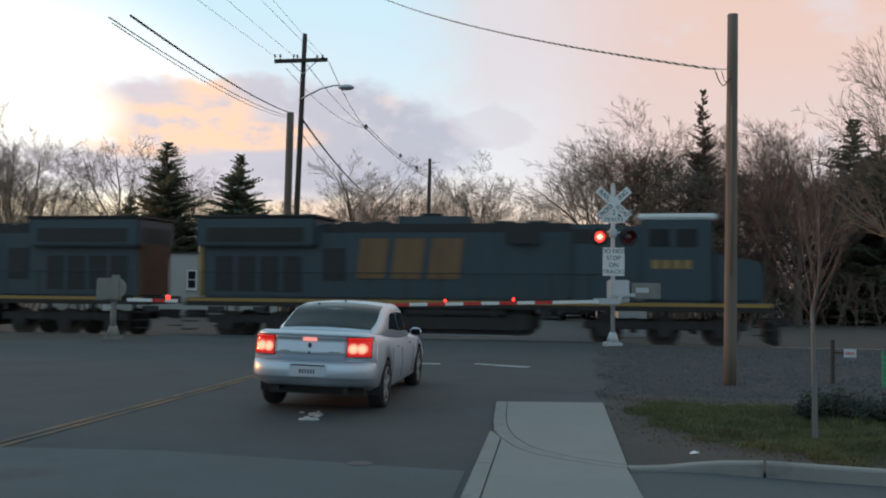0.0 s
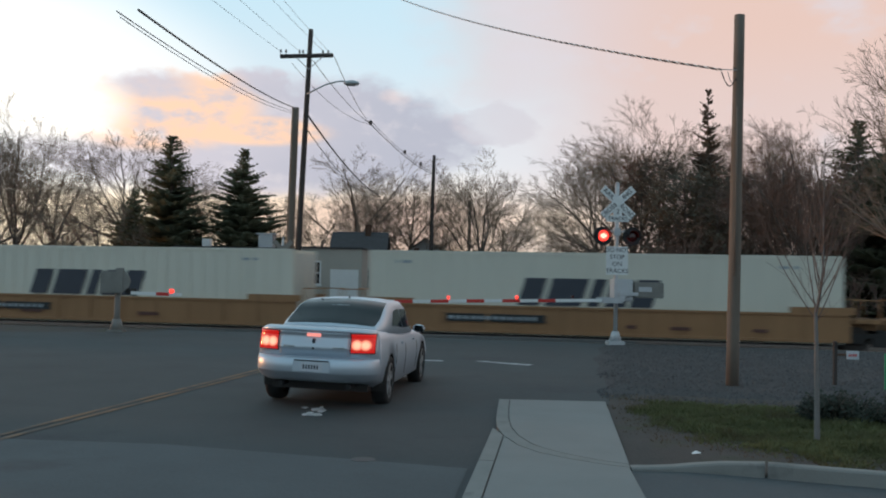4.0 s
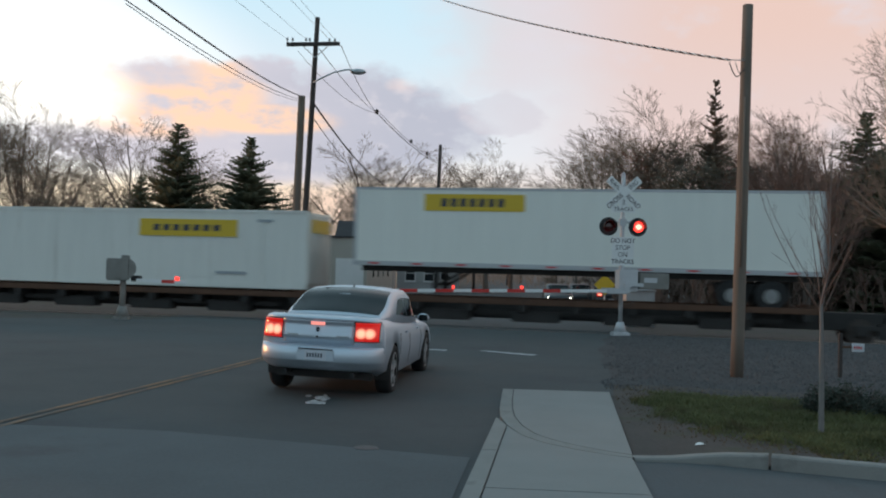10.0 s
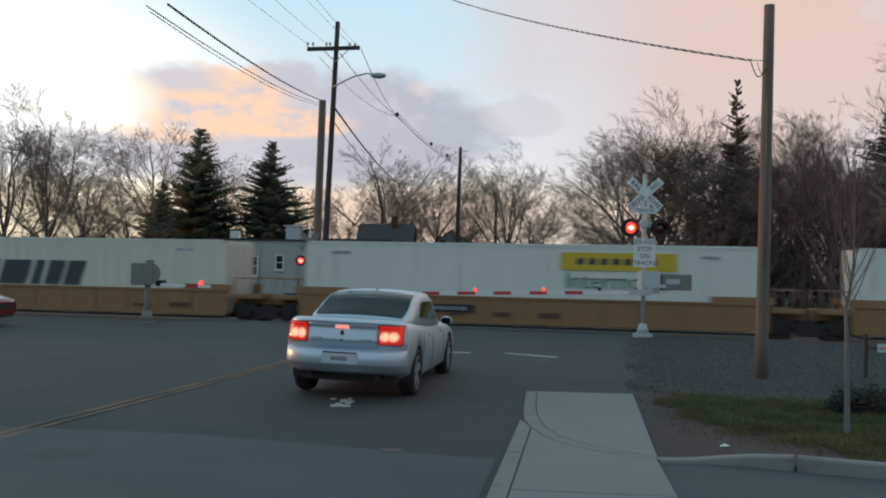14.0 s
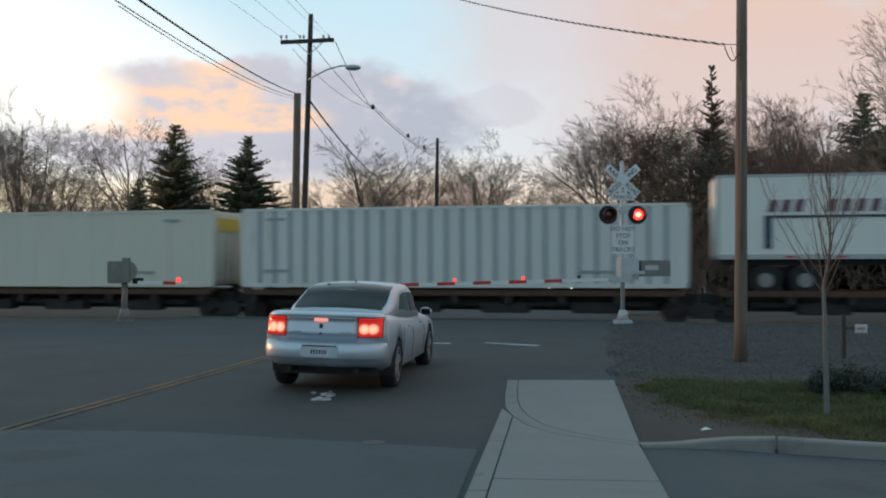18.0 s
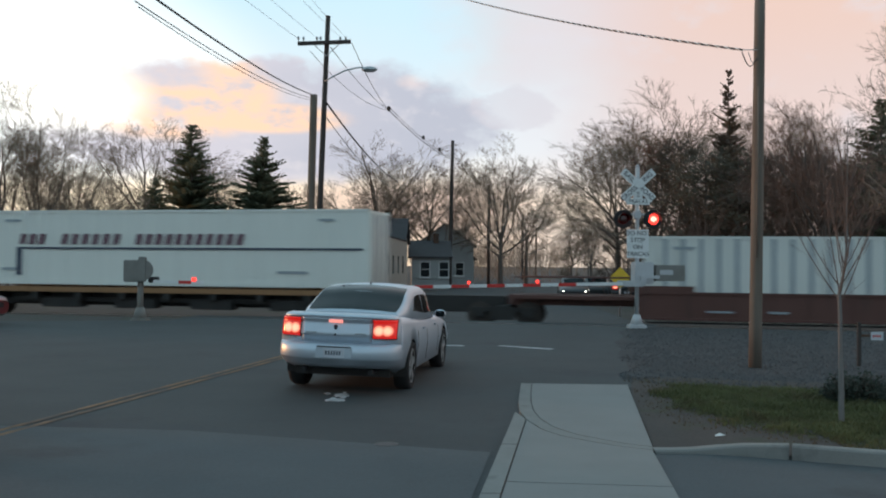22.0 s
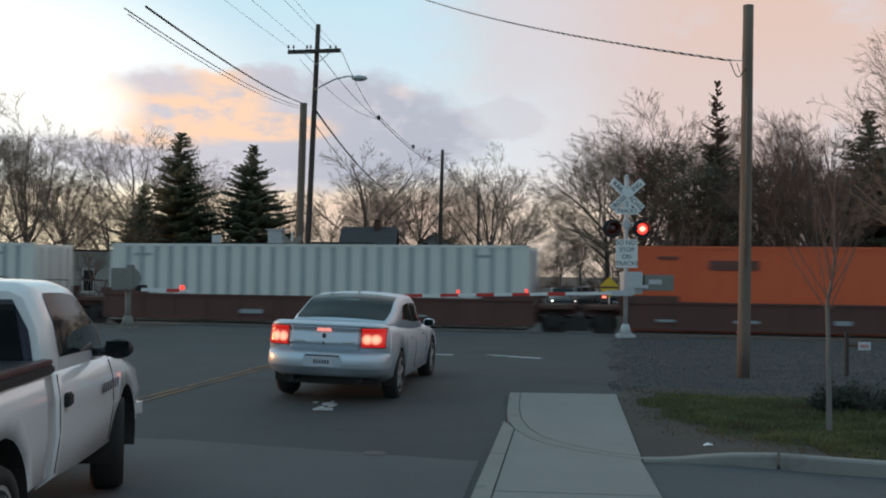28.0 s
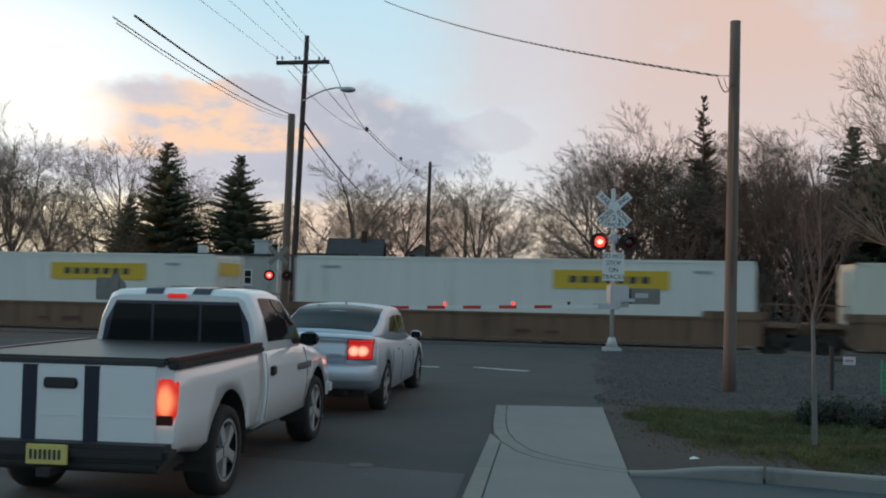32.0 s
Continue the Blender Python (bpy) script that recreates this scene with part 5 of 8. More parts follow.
def make_far_pole():
    base, top = Vector((-6.69, 42.0, -0.6)), Vector((-6.25, 42.0, 12.85))
    p, d = utility_pole(base, top, 0.15, 0.105, POLE_DARK, "tall dark utility pole with a crossarm and street lamp")
    arm_z = 12.22
    c = d * (arm_z / d.z)
    arm = B()
    box(arm, c.x - 1.28, c.x + 1.08, -0.21, -0.09, arm_z - 0.085, arm_z + 0.085, 0.01)
    for v in arm.verts:
        v.co.z += (v.co.x - c.x) * 0.04
    part("crossarm", arm, POLE_DARK, p)
    braces = B()
    for s in (-1, 1):
        tube(braces, (c.x + s * 0.6, -0.16, arm_z - 0.05), (c.x, -0.17, arm_z - 0.6), 0.02, seg=5)
    part("arm_brace", braces, GALV, p)
    for x in (-1.25, -1.02, -0.42, -0.26, 0.62, 0.86):
        bm = B()
        tube(bm, (c.x + x, -0.16, arm_z + 0.05), (c.x + x, -0.16, arm_z + 0.16), 0.02, seg=6)
        tube(bm, (c.x + x, -0.16, arm_z + 0.14), (c.x + x, -0.16, arm_z + 0.26), 0.055, 0.04, seg=8)
        part("insulator", bm, GALV, p)
    lamp = B()
    z = 10.50
    q = d * (z / d.z)
    path = [Vector((q.x, -0.15, z)), Vector((q.x + 0.45, -0.2, z + 0.24)), Vector((q.x + 0.9, -0.25, z + 0.45)), Vector((q.x + 1.45, -0.3, z + 0.58)), Vector((q.x + 1.75, -0.3, z + 0.58))]
    pipe(lamp, path, 0.035, 8)
    part("lamp_arm", lamp, GALV, p)
    head = B()
    bmesh.ops.create_uvsphere(head, u_segments=14, v_segments=8, radius=0.5, matrix=Matrix.Translation((q.x + 2.0, -0.3, z + 0.50)) @ Matrix.Diagonal((0.72, 0.36, 0.26, 1)))
    part("lamp_head", head, GALV, p, "grey cobra-head street lamp")


make_far_pole()
utility_pole((-7.175, 43, -0.6), (-7.01, 43, 9.5), 0.19, 0.165, POLE_WOOD, "stub of a brown wooden pole beside a taller one")
utility_pole((-1.55, 90, -0.5), at_depth(759, 281, 90), 0.22, 0.15, POLE_DARK, "dark utility pole along the far street")
for px, py, d in ((824, 360, 110), (884, 412, 150), (908, 436, 190)):
    t = at_depth(px, py, d)
    utility_pole((t.x, d, -0.5), t, 0.2, 0.15, POLE_DARK, "distant dark utility pole along the far street")

# wires: telephone bundles from the upper left to the stub, thin lines to the crossarm, lines onward down the far street
stub_top = Vector((-7.01, 42.85, 9.46))
cable("telephone_cable", stub_top, (-5.35, 16, 6.27), 0.18, 0.022, "thick black telephone cable", 24)
cable("telephone_cable", stub_top + Vector((-0.16, 0, -0.12)), (-5.72, 16, 6.24), 0.22, 0.012, "thin black telephone cable", 24)
cable("telephone_cable", stub_top + Vector((-0.14, 0, -0.22)), (-5.66, 16, 6.14), 0.26, 0.009, "thin black telephone cable", 24)
for a, b in (((-7.55, 41.84, 11.80), (-7.75, 34, 11.10)), ((-6.71, 41.84, 11.82), (-6.84, 34, 11.10)), ((-5.67, 41.84, 11.84), (-5.76, 34, 11.10)), ((-5.43, 41.84, 11.84), (-5.44, 34, 11.10))):
    a, b = Vector(a), Vector(b)
    cable("power_line", a, a + (b - a) * 2.2, 0.03, 0.007, "thin overhead power line", 16)
JOIN = Vector((-5.15, 62, 11.93))
for a, sag, r in (((-7.04, 41.85, 11.27), 0.55, 0.012), ((-6.11, 41.85, 11.42), 0.25, 0.016), ((-5.16, 41.85, 11.60), 0.30, 0.016)):
    cable("power_line", a, JOIN, sag, r, "overhead power line along the far street", 20)
for dz, r in ((0.0, 0.028), (0.22, 0.018)):
    cable("power_line", JOIN + Vector((0, 0, dz)), (-1.40, 90, 11.80 + dz), 0.35, r, "overhead power line along the far street", 20)
for p in ((-5.15, 62, 12.02), (-3.5, 76, 12.02), (-2.4, 83, 11.95)):
    bm = B()
    bmesh.ops.create_icosphere(bm, subdivisions=1, radius=0.16, matrix=Matrix.Translation(p) @ Matrix.Diagonal((0.9, 1.4, 1.2, 1)))
    tagged(part("cable_splice", bm, WIRE), "dark splice where overhead lines meet", "cable splice")
cable("telephone_cable", (-6.27, 41.85, 8.95), (-6.4, 88, 9.6), 0.50, 0.045, "thick black telephone cable", 24)
cable("telephone_cable", (-6.27, 41.85, 8.30), (-6.9, 88, 9.1), 0.55, 0.02, "thin black telephone cable", 24)
for dz in (0.0, 0.3):
    cable("power_line", at_depth(759, 300 + dz * 20, 90), at_depth(884, 415, 150), 1.0, 0.03, "thin distant overhead power line", 14)
cable("power_line", at_depth(884, 415, 150), at_depth(990, 400, 140), 0.6, 0.03, "thin distant overhead power line", 14)

FLASHERS = []


def signal_lamp(parent, x, z, y, name="flashing_light", glow=True):
    """A black disc with a hood and, in its middle, a small drum: one side lit, the other dark."""
    disc = B()
    tube(disc, (x, y, z), (x, y + 0.03, z), 0.27, seg=28)
    tube(disc, (x, y - 0.03, z), (x, y + 0.12, z), 0.17, seg=24)
    d = part("backing_disc", disc, BLACK, parent, "round black backing disc")
    hood = B()
    n = 14
    rows = []
    for yy, rr in ((y - 0.03, 0.165), (y - 0.27, 0.18)):
        rows.append([hood.verts.new((x + rr * math.cos(a), yy, z + rr * math.sin(a))) for a in [math.radians(-15 + 210 * k / n) for k in range(n + 1)]])
    for k in range(n):
        hood.faces.new((rows[0][k], rows[0][k + 1], rows[1][k + 1], rows[1][k]))
    part("hood", hood, BLACK, parent)
    drum = B()
    bmesh.ops.create_uvsphere(drum, u_segments=20, v_segments=12, radius=0.155, matrix=Matrix.Diagonal((1, 0.3, 1, 1)))
    for f in drum.faces:
        f.smooth = True
        m = f.calc_center_median()
        f.material_index = 1 if m.y >= 0 else (2 if math.hypot(m.x, m.z) < 0.085 else 0)
    ob = part(name, mesh_of(name, drum, (SIGNAL_GLOW, LENS_DARK, SIGNAL_HOT)), None, parent, "round red signal lens", at=pose(x, y - 0.055, z))
    return ob


def plank_sign(bm, w, h, at):
    b = box(B(), -w / 2, w / 2, -0.008, 0.008, -h / 2, h / 2)
    b.transform(at)
    me = bpy.data.meshes.new("tmp")
    b.to_mesh(me)
    b.free()
    bm.from_mesh(me)
    bpy.data.meshes.remove(me)


def crossing_signal(base, yaw, front, lit_side, gate, size=1.0):
    """A mast with crossbuck, two flashing lights and, at the near side, signs and a gate mechanism."""
    s = thing("crossing_signal", "silver level-crossing signal mast with white crossbuck and red lights", "railway signal", "crossing signals", at=pose(*base, 0, 0, yaw) @ Matrix.Scale(size, 4))
    mast = B()
    tube(mast, (0, 0, 0.15), (0, 0, 4.62), 0.062, seg=14)
    tube(mast, (0, 0, 4.62), (0, 0, 4.68), 0.075, 0.03, seg=14)
    part("mast", mast, SILVER_PAINT, s)
    foot = B()
    box(foot, -0.24, 0.24, -0.24, 0.24, -0.15, 0.06, 0.02)
    tube(foot, (0, 0, 0.06), (0, 0, 0.34), 0.19, 0.10, seg=14)
    part("base_casting", foot, SILVER_PAINT, s)
    buck = B()
    for k, a in enumerate((42, -42)):
        plank_sign(buck, 1.22, 0.23, pose(0, -0.09 - 0.018 * k, 4.08, 0, a, 0))
    c = part("crossbuck", buck, SIGN_WHITE if front else WEATHERED, s, "white crossbuck boards" if front else "bare backs of the crossbuck boards")
    if front:
        for text, px, a, k in (("CROSS", -0.36, -42, 1), ("ING", 0.36, -42, 1), ("RAIL", -0.36, 42, 0), ("ROAD", 0.36, 42, 0)):
            m = pose(0, -0.105 - 0.018 * k, 4.08, 0, a, 0) @ pose(px, 0, 0, 90)
            words("lettering", text, 0.19, SIGN_BLACK, c, m, "black lettering", 1.0)
        tr = part("track_count_sign", box(B(), -0.34, 0.34, -0.10, -0.085, 3.52, 3.70), SIGN_WHITE, s, "white plate that names the tracks")
        words("lettering", "TRACKS", 0.15, SIGN_BLACK, tr, pose(0, -0.104, 3.61, 90), "black lettering", 1.05)
        tri = B()
        box(tri, -0.13, 0.13, -0.10, -0.085, 3.70, 3.93)
        n2 = part("number_sign", tri, SIGN_WHITE, s)
        words("lettering", "2", 0.2, SIGN_BLACK, n2, pose(0, -0.104, 3.81, 90))
        st = part("warning_sign", box(B(), -0.32, 0.32, -0.095, -0.08, 1.98, 2.80), SIGN_WHITE, s, "white sign warning drivers off the tracks")
        for k, text in enumerate(("DO NOT", "STOP", "ON", "TRACKS")):
            words("lettering", text, 0.18, SIGN_BLACK, st, pose(0, -0.099, 2.69 - 0.2 * k, 90), "black lettering")
    z = 3.12
    arm = B()
    tube(arm, (-0.5, 0.02, z + 0.12), (0.5, 0.02, z + 0.12), 0.03, seg=8)
    box(arm, -0.1, 0.1, -0.08, 0.08, z, z + 0.22, 0.01)
    part("lamp_bracket", arm, SILVER_PAINT, s)
    y = -0.10
    for side, x in ((-1, -0.43), (1, 0.43)):
        ob = signal_lamp(s, x, z - 0.02, y)
        FLASHERS.append((ob, side * lit_side, ob.matrix_basis.copy()))
    if not gate:
        return s
    # gate mechanism on the mast's right, arm to the left
    mech = B()
    box(mech, -0.12, 0.42, -0.30, 0.26, 1.22, 1.86, 0.03)
    part("gate_mechanism", mech, SILVER_PAINT, s, "silver gate mechanism box")
    crank = B()
    tube(crank, (0.1, -0.42, 1.40), (0.1, 0.34, 1.40), 0.07, seg=12)
    for yy in (-0.40, 0.32):
        box(crank, 0.0, 0.55, yy - 0.03, yy + 0.03, 1.38, 1.48, 0.01)
        box(crank, -0.5, 0.1, yy - 0.03, yy + 0.03, 1.16, 1.32, 0.01)
        box(crank, 0.02, 0.16, yy - 0.032, yy + 0.032, 1.2, 1.46, 0.01)
    part("support_arm", crank, SILVER_PAINT, s)
    cw = part("counterweight", box(B(), 0.50, 1.36, -0.20, 0.10, 1.32, 1.78, 0.02), WEATHERED, s, "grey counterweight block")
    part("weight_plate", box(B(), 0.62, 1.0, -0.215, -0.195, 1.50, 1.64, 0.004), SILVER_PAINT, cw)
    gate_arm = thing_part("gate_arm", s, pose(-0.30, -0.36, 1.24, 0, -1.3, 0))
    n = 15
    me_r = mesh_of("red_band", box(B(), -0.255, 0.255, -0.022, 0.022, -0.045, 0.045, 0.006), SIGN_RED)
    me_w = mesh_of("white_band", box(B(), -0.255, 0.255, -0.022, 0.022, -0.045, 0.045, 0.006), SIGN_WHITE)
    x = 0.0
    for k in range(16):
        red = k % 2 == 1 and k > 1
        part("red_band" if red else "white_band", me_r if red else me_w, None, gate_arm, at=pose(-0.26 - 0.51 * k, 0, 0))
    for x, on in ((-1.05, False), (-2.65, True), (-4.6, True)):
        lampb = B()
        tube(lampb, (x, 0, 0.05), (x, 0, 0.11), 0.03, 0.04, seg=10)
        tube(lampb, (x, -0.05, 0.105), (x, 0.05, 0.105), 0.042, seg=12)
        part("gate_lamp", lampb, SIGNAL_GLOW if on else LENS_DARK, gate_arm, "small red gate lamp")
    return s


crossing_signal((4.93, 27.6, 0.05), 4, True, 1, True)
crossing_signal((-7.18, 41.5, -0.60), 8, False, 1, False, 0.88)


def far_gate():
    """The gate over the other lane: post, mechanism, counterweights and a short arm."""
    s = thing("crossing_gate", "silver crossing gate post with a short striped arm", "railway gate", at=pose(-10.0, 28.9, 0.0, 0, 0, 3))
    post = B()
    tube(post, (0, 0, 0.0), (0, 0, 1.55), 0.09, seg=14)
    box(post, -0.24, 0.24, -0.24, 0.24, -0.15, 0.08, 0.02)
    tube(post, (0, 0, 0.06), (0, 0, 0.40), 0.22, 0.12, seg=14)
    part("post", post, WEATHERED, s)
    mech = B()
    box(mech, -0.45, 0.10, -0.28, 0.25, 1.18, 1.85, 0.03)
    part("gate_mechanism", mech, WEATHERED, s)
    wheel = B()
    tube(wheel, (0.14, -0.34, 1.55), (0.14, -0.28, 1.55), 0.32, seg=20)
    box(wheel, 0.02, 0.26, -0.36, -0.26, 1.2, 1.95, 0.02)
    part("crank", wheel, WEATHERED, s)
    box_b = B()
    box(box_b, 0.28, 0.55, -0.2, 0.1, 1.16, 1.34, 0.02)
    part("arm_socket", box_b, BLACK, s)
    arm_o = thing_part("gate_arm", s, pose(0.45, -0.2, 1.2, 0, 1.0, 0))
    for k, red in enumerate((False, False, True, False)):
        part("red_band" if red else "white_band", box(B(), 0.38 * k, 0.38 * k + 0.38, -0.028, 0.028, -0.05, 0.05, 0.008), SIGN_RED if red else SIGN_WHITE, arm_o)
    lampb = tube(B(), (1.22, 0, 0.04), (1.22, 0, 0.16), 0.07, 0.07, seg=10)
    part("gate_lamp", lampb, SIGNAL_GLOW, arm_o, "lit red gate lamp")


far_gate()


def small_signs():
    t = thing("notice_board", "small white notice on a rusty post by the gravel", "sign", at=pose(7.10, 17.35, -0.02))
    bm = B()
    box(bm, -0.03, 0.03, -0.03, 0.03, 0, 0.82)
    part("post", bm, POLE_DARK, t)
    bar = box(B(), 0.03, 0.42, -0.02, 0.02, 0.56, 0.60)
    part("bracket", bar, RUST, t)
    pl = part("plate", box(B(), 0.20, 0.42, -0.035, -0.02, 0.50, 0.65), PLATE_PALE, t)
    part("red_lettering", slanted_marks(B(), 0.23, 0.39, -0.04, 0.55, 0.60, 4, 0, 0.6), SIGN_RED, pl)
    g = thing("green_crate", "green plastic mesh panel beyond the shrubs", "netting", at=pose(7.66, 16.6, -0.12))
    for k in range(8):
        part("slat", box(B(), 0, 0.6, -0.01, 0.01, 0.085 * k + 0.02, 0.085 * k + 0.08), GREEN_PLASTIC, g)
    for x in (0.02, 0.3, 0.58):
        part("upright", box(B(), x - 0.015, x + 0.015, 0.012, 0.03, 0, 0.76), GREEN_PLASTIC, g)
    y = thing("advance_sign", "yellow diamond road sign beyond the tracks", "sign", at=pose(6.7, 41.5, -0.45))
    part("post", tube(B(), (0, 0, 0), (0, 0, 1.9), 0.035, seg=8), GALV, y)
    b = box(B(), -0.33, 0.33, -0.05, -0.035, -0.33, 0.33)
    b.transform(pose(0, 0, 1.75, 0, 45, 0))
    part("plate", b, SIGN_YELLOW, y)
    cab = thing("signal_cabinet", "pale steel signalling cabinet beside the tracks", "cabinet", at=pose(8.0, 40.6, -0.42))
    part("body", box(B(), -0.6, 0.6, -0.5, 0.5, 0.0, 1.5, 0.02), SILVER_PAINT, cab)
    part("door", box(B(), -0.5, 0.5, -0.525, -0.5, 0.1, 1.35, 0.01), SILVER_PAINT, cab)
    part("roof", box(B(), -0.66, 0.66, -0.56, 0.56, 1.5, 1.58, 0.02), GALV, cab)


small_signs()
litter = thing("litter", "scrap of white paper on bare soil", "litter", at=pose(2.62, 9.9, 0.02) @ Matrix.Scale(0.6, 4))
bm = B()
vs = [bm.verts.new(p) for p in ((-0.09, -0.03, 0), (0.08, -0.04, 0.02), (0.10, 0.03, 0.0), (0.0, 0.05, 0.045), (-0.08, 0.03, 0.01))]
bm.faces.new(vs)
part("scrap", bm, SIGN_WHITE, litter)
bm = B()
tube(bm, (-0.79, 9.28, -0.05), (-0.79, 9.28, 0.010), 0.12, seg=18)
tagged(part("drain_cover", bm, BLACK), "small dark iron cover set in the road", "cover", kind="structure")


def road_blot(x, y, w, d, seed):
    """A worn painted mark of which only broken pieces are left."""
    rnd = random.Random(seed)
    mark = thing("road_mark", "broken remains of a white painted mark on the road", "road marking", kind="structure")
    for k in range(13):
        cx, cy = x + rnd.gauss(0, 0.45) * w, y + rnd.gauss(0, 0.5) * d
        n, a0, r = rnd.randint(5, 7), rnd.uniform(0, 6), rnd.uniform(0.35, 0.75)
        pts = [(cx + w * 0.7 * r * rnd.uniform(0.5, 1) * math.cos(a0 + j * math.tau / n), cy + d * 0.55 * r * rnd.uniform(0.5, 1) * math.sin(a0 + j * math.tau / n)) for j in range(n)]
        part("paint_flake", poly(B(), pts, 0.002, 0.008 + 0.0004 * k), WORN_WHITE, mark)


road_blot(-1.72, 12.55, 0.16, 0.42, 4)

# ---- vehicles ----
class Loft:
    """A body through stations along y; each station is the right half of a section, from the bottom centre to the top centre."""

    def __init__(self, stations, fine=4, arched=True):
        if arched:
            stations = [(y, [*p[:-1], (p[-2][0] * 0.55, p[-1][1] - (p[-1][1] - p[-2][1]) * 0.28), p[-1]]) for y, p in stations]
        ys = [s[0] for s in stations]
        secs = [np.array(s[1], float) for s in stations]
        self.y, self.sec = [], []
        for k in range(len(ys) - 1):
            a, b = max(k - 1, 0), min(k + 2, len(ys) - 1)
            for j in range(fine):
                f = j / fine
                self.y.append(ys[k] + (ys[k + 1] - ys[k]) * f)
                m0 = (secs[k + 1] - secs[a]) / 2 if a != k else (secs[k + 1] - secs[k])
                m1 = (secs[b] - secs[k]) / 2 if b != k + 1 else (secs[k + 1] - secs[k])
                h = 0.6
                self.sec.append((2 * f**3 - 3 * f**2 + 1) * secs[k] + (f**3 - 2 * f**2 + f) * m0 * h + (-2 * f**3 + 3 * f**2) * secs[k + 1] + (f**3 - f**2) * m1 * h)
        self.y.append(ys[-1])
        self.sec.append(secs[-1])

    def bm(self):
        bm = B()
        rings = []
        for y, s in zip(self.y, self.sec):
            right = [bm.verts.new((x, y, z)) for x, z in s]
            left = [bm.verts.new((-x, y, z)) for x, z in s[-2:0:-1]]
            rings.append(right + left)
        n = len(rings[0])
        for r0, r1 in zip(rings, rings[1:]):
            for i in range(n):
                bm.faces.new((r0[i], r0[(i + 1) % n], r1[(i + 1) % n], r1[i])).smooth = True
        bm.faces.new(rings[0][::-1])
        bm.faces.new(rings[-1])
        bmesh.ops.recalc_face_normals(bm, faces=bm.faces)
        return bm

    def at(self, y, u):
        k = min(max(int(np.searchsorted(self.y, y)) - 1, 0), len(self.y) - 2)
        f = (y - self.y[k]) / (self.y[k + 1] - self.y[k])
        s = self.sec[k] * (1 - f) + self.sec[k + 1] * f
        i = min(int(u), len(s) - 2)
        x, z = s[i] * (1 - (u - i)) + s[i + 1] * (u - i)
        return Vector((x, y, z))

    def patch(self, corners, lift, mirror=False, nu=8, nv=6, thick=0.0):
        """A skin piece over the body: corners (y, u) in order round it, lifted off the body."""
        bm = B()
        (y0, u0), (y1, u1), (y2, u2), (y3, u3) = corners
        grid = []
        for i in range(nu + 1):
            f = i / nu
            row = []
            for j in range(nv + 1):
                g = j / nv
                y = (y0 * (1 - f) + y1 * f) * (1 - g) + (y3 * (1 - f) + y2 * f) * g
                u = (u0 * (1 - f) + u1 * f) * (1 - g) + (u3 * (1 - f) + u2 * f) * g
                p = self.at(y, u)
                e = 0.01
                n = (self.at(y + e, u) - self.at(y - e, u)).cross(self.at(y, min(u + e, len(self.sec[0]) - 1)) - self.at(y, max(u - e, 0)))
                n = n.normalized() if n.length > 1e-9 else Vector((0, 0, 1))
                if n.dot(p - Vector((0, y, 0.7))) < 0:
                    n = -n
                p = p + n * lift
                if mirror:
                    p.x = -p.x
                row.append(bm.verts.new(p))
            grid.append(row)
        for i in range(nu):
            for j in range(nv):
                bm.faces.new((grid[i][j], grid[i + 1][j], grid[i + 1][j + 1], grid[i][j + 1])).smooth = True
        bmesh.ops.recalc_face_normals(bm, faces=bm.faces)
        return bm


def across(base, w, x):
    """The section index at half width x on an arched top that starts at index base with half width w."""
    m = 0.55 * w
    return base + (w - x) / (w - m) if x > m else base + 1 + (m - x) / m


def cut(bm, cutters):
    """bm with the cutter meshes taken away."""
    me = mesh_of("cut_body", bm, ())
    ob = new("cut_body", me)
    tools = []
    for c in cutters:
        t = new("cutter", mesh_of("cutter", c, ()))
        m = ob.modifiers.new("b", "BOOLEAN")
        m.operation, m.solver, m.object = "DIFFERENCE", "EXACT", t
        tools.append(t)
    bpy.context.view_layer.update()
    out = bpy.data.meshes.new_from_object(ob.evaluated_get(bpy.context.evaluated_depsgraph_get()))
    for t in (ob, *tools):
        bpy.data.objects.remove(t)
    res = bmesh.new()
    res.from_mesh(out)
    bpy.data.meshes.remove(out)
    return res


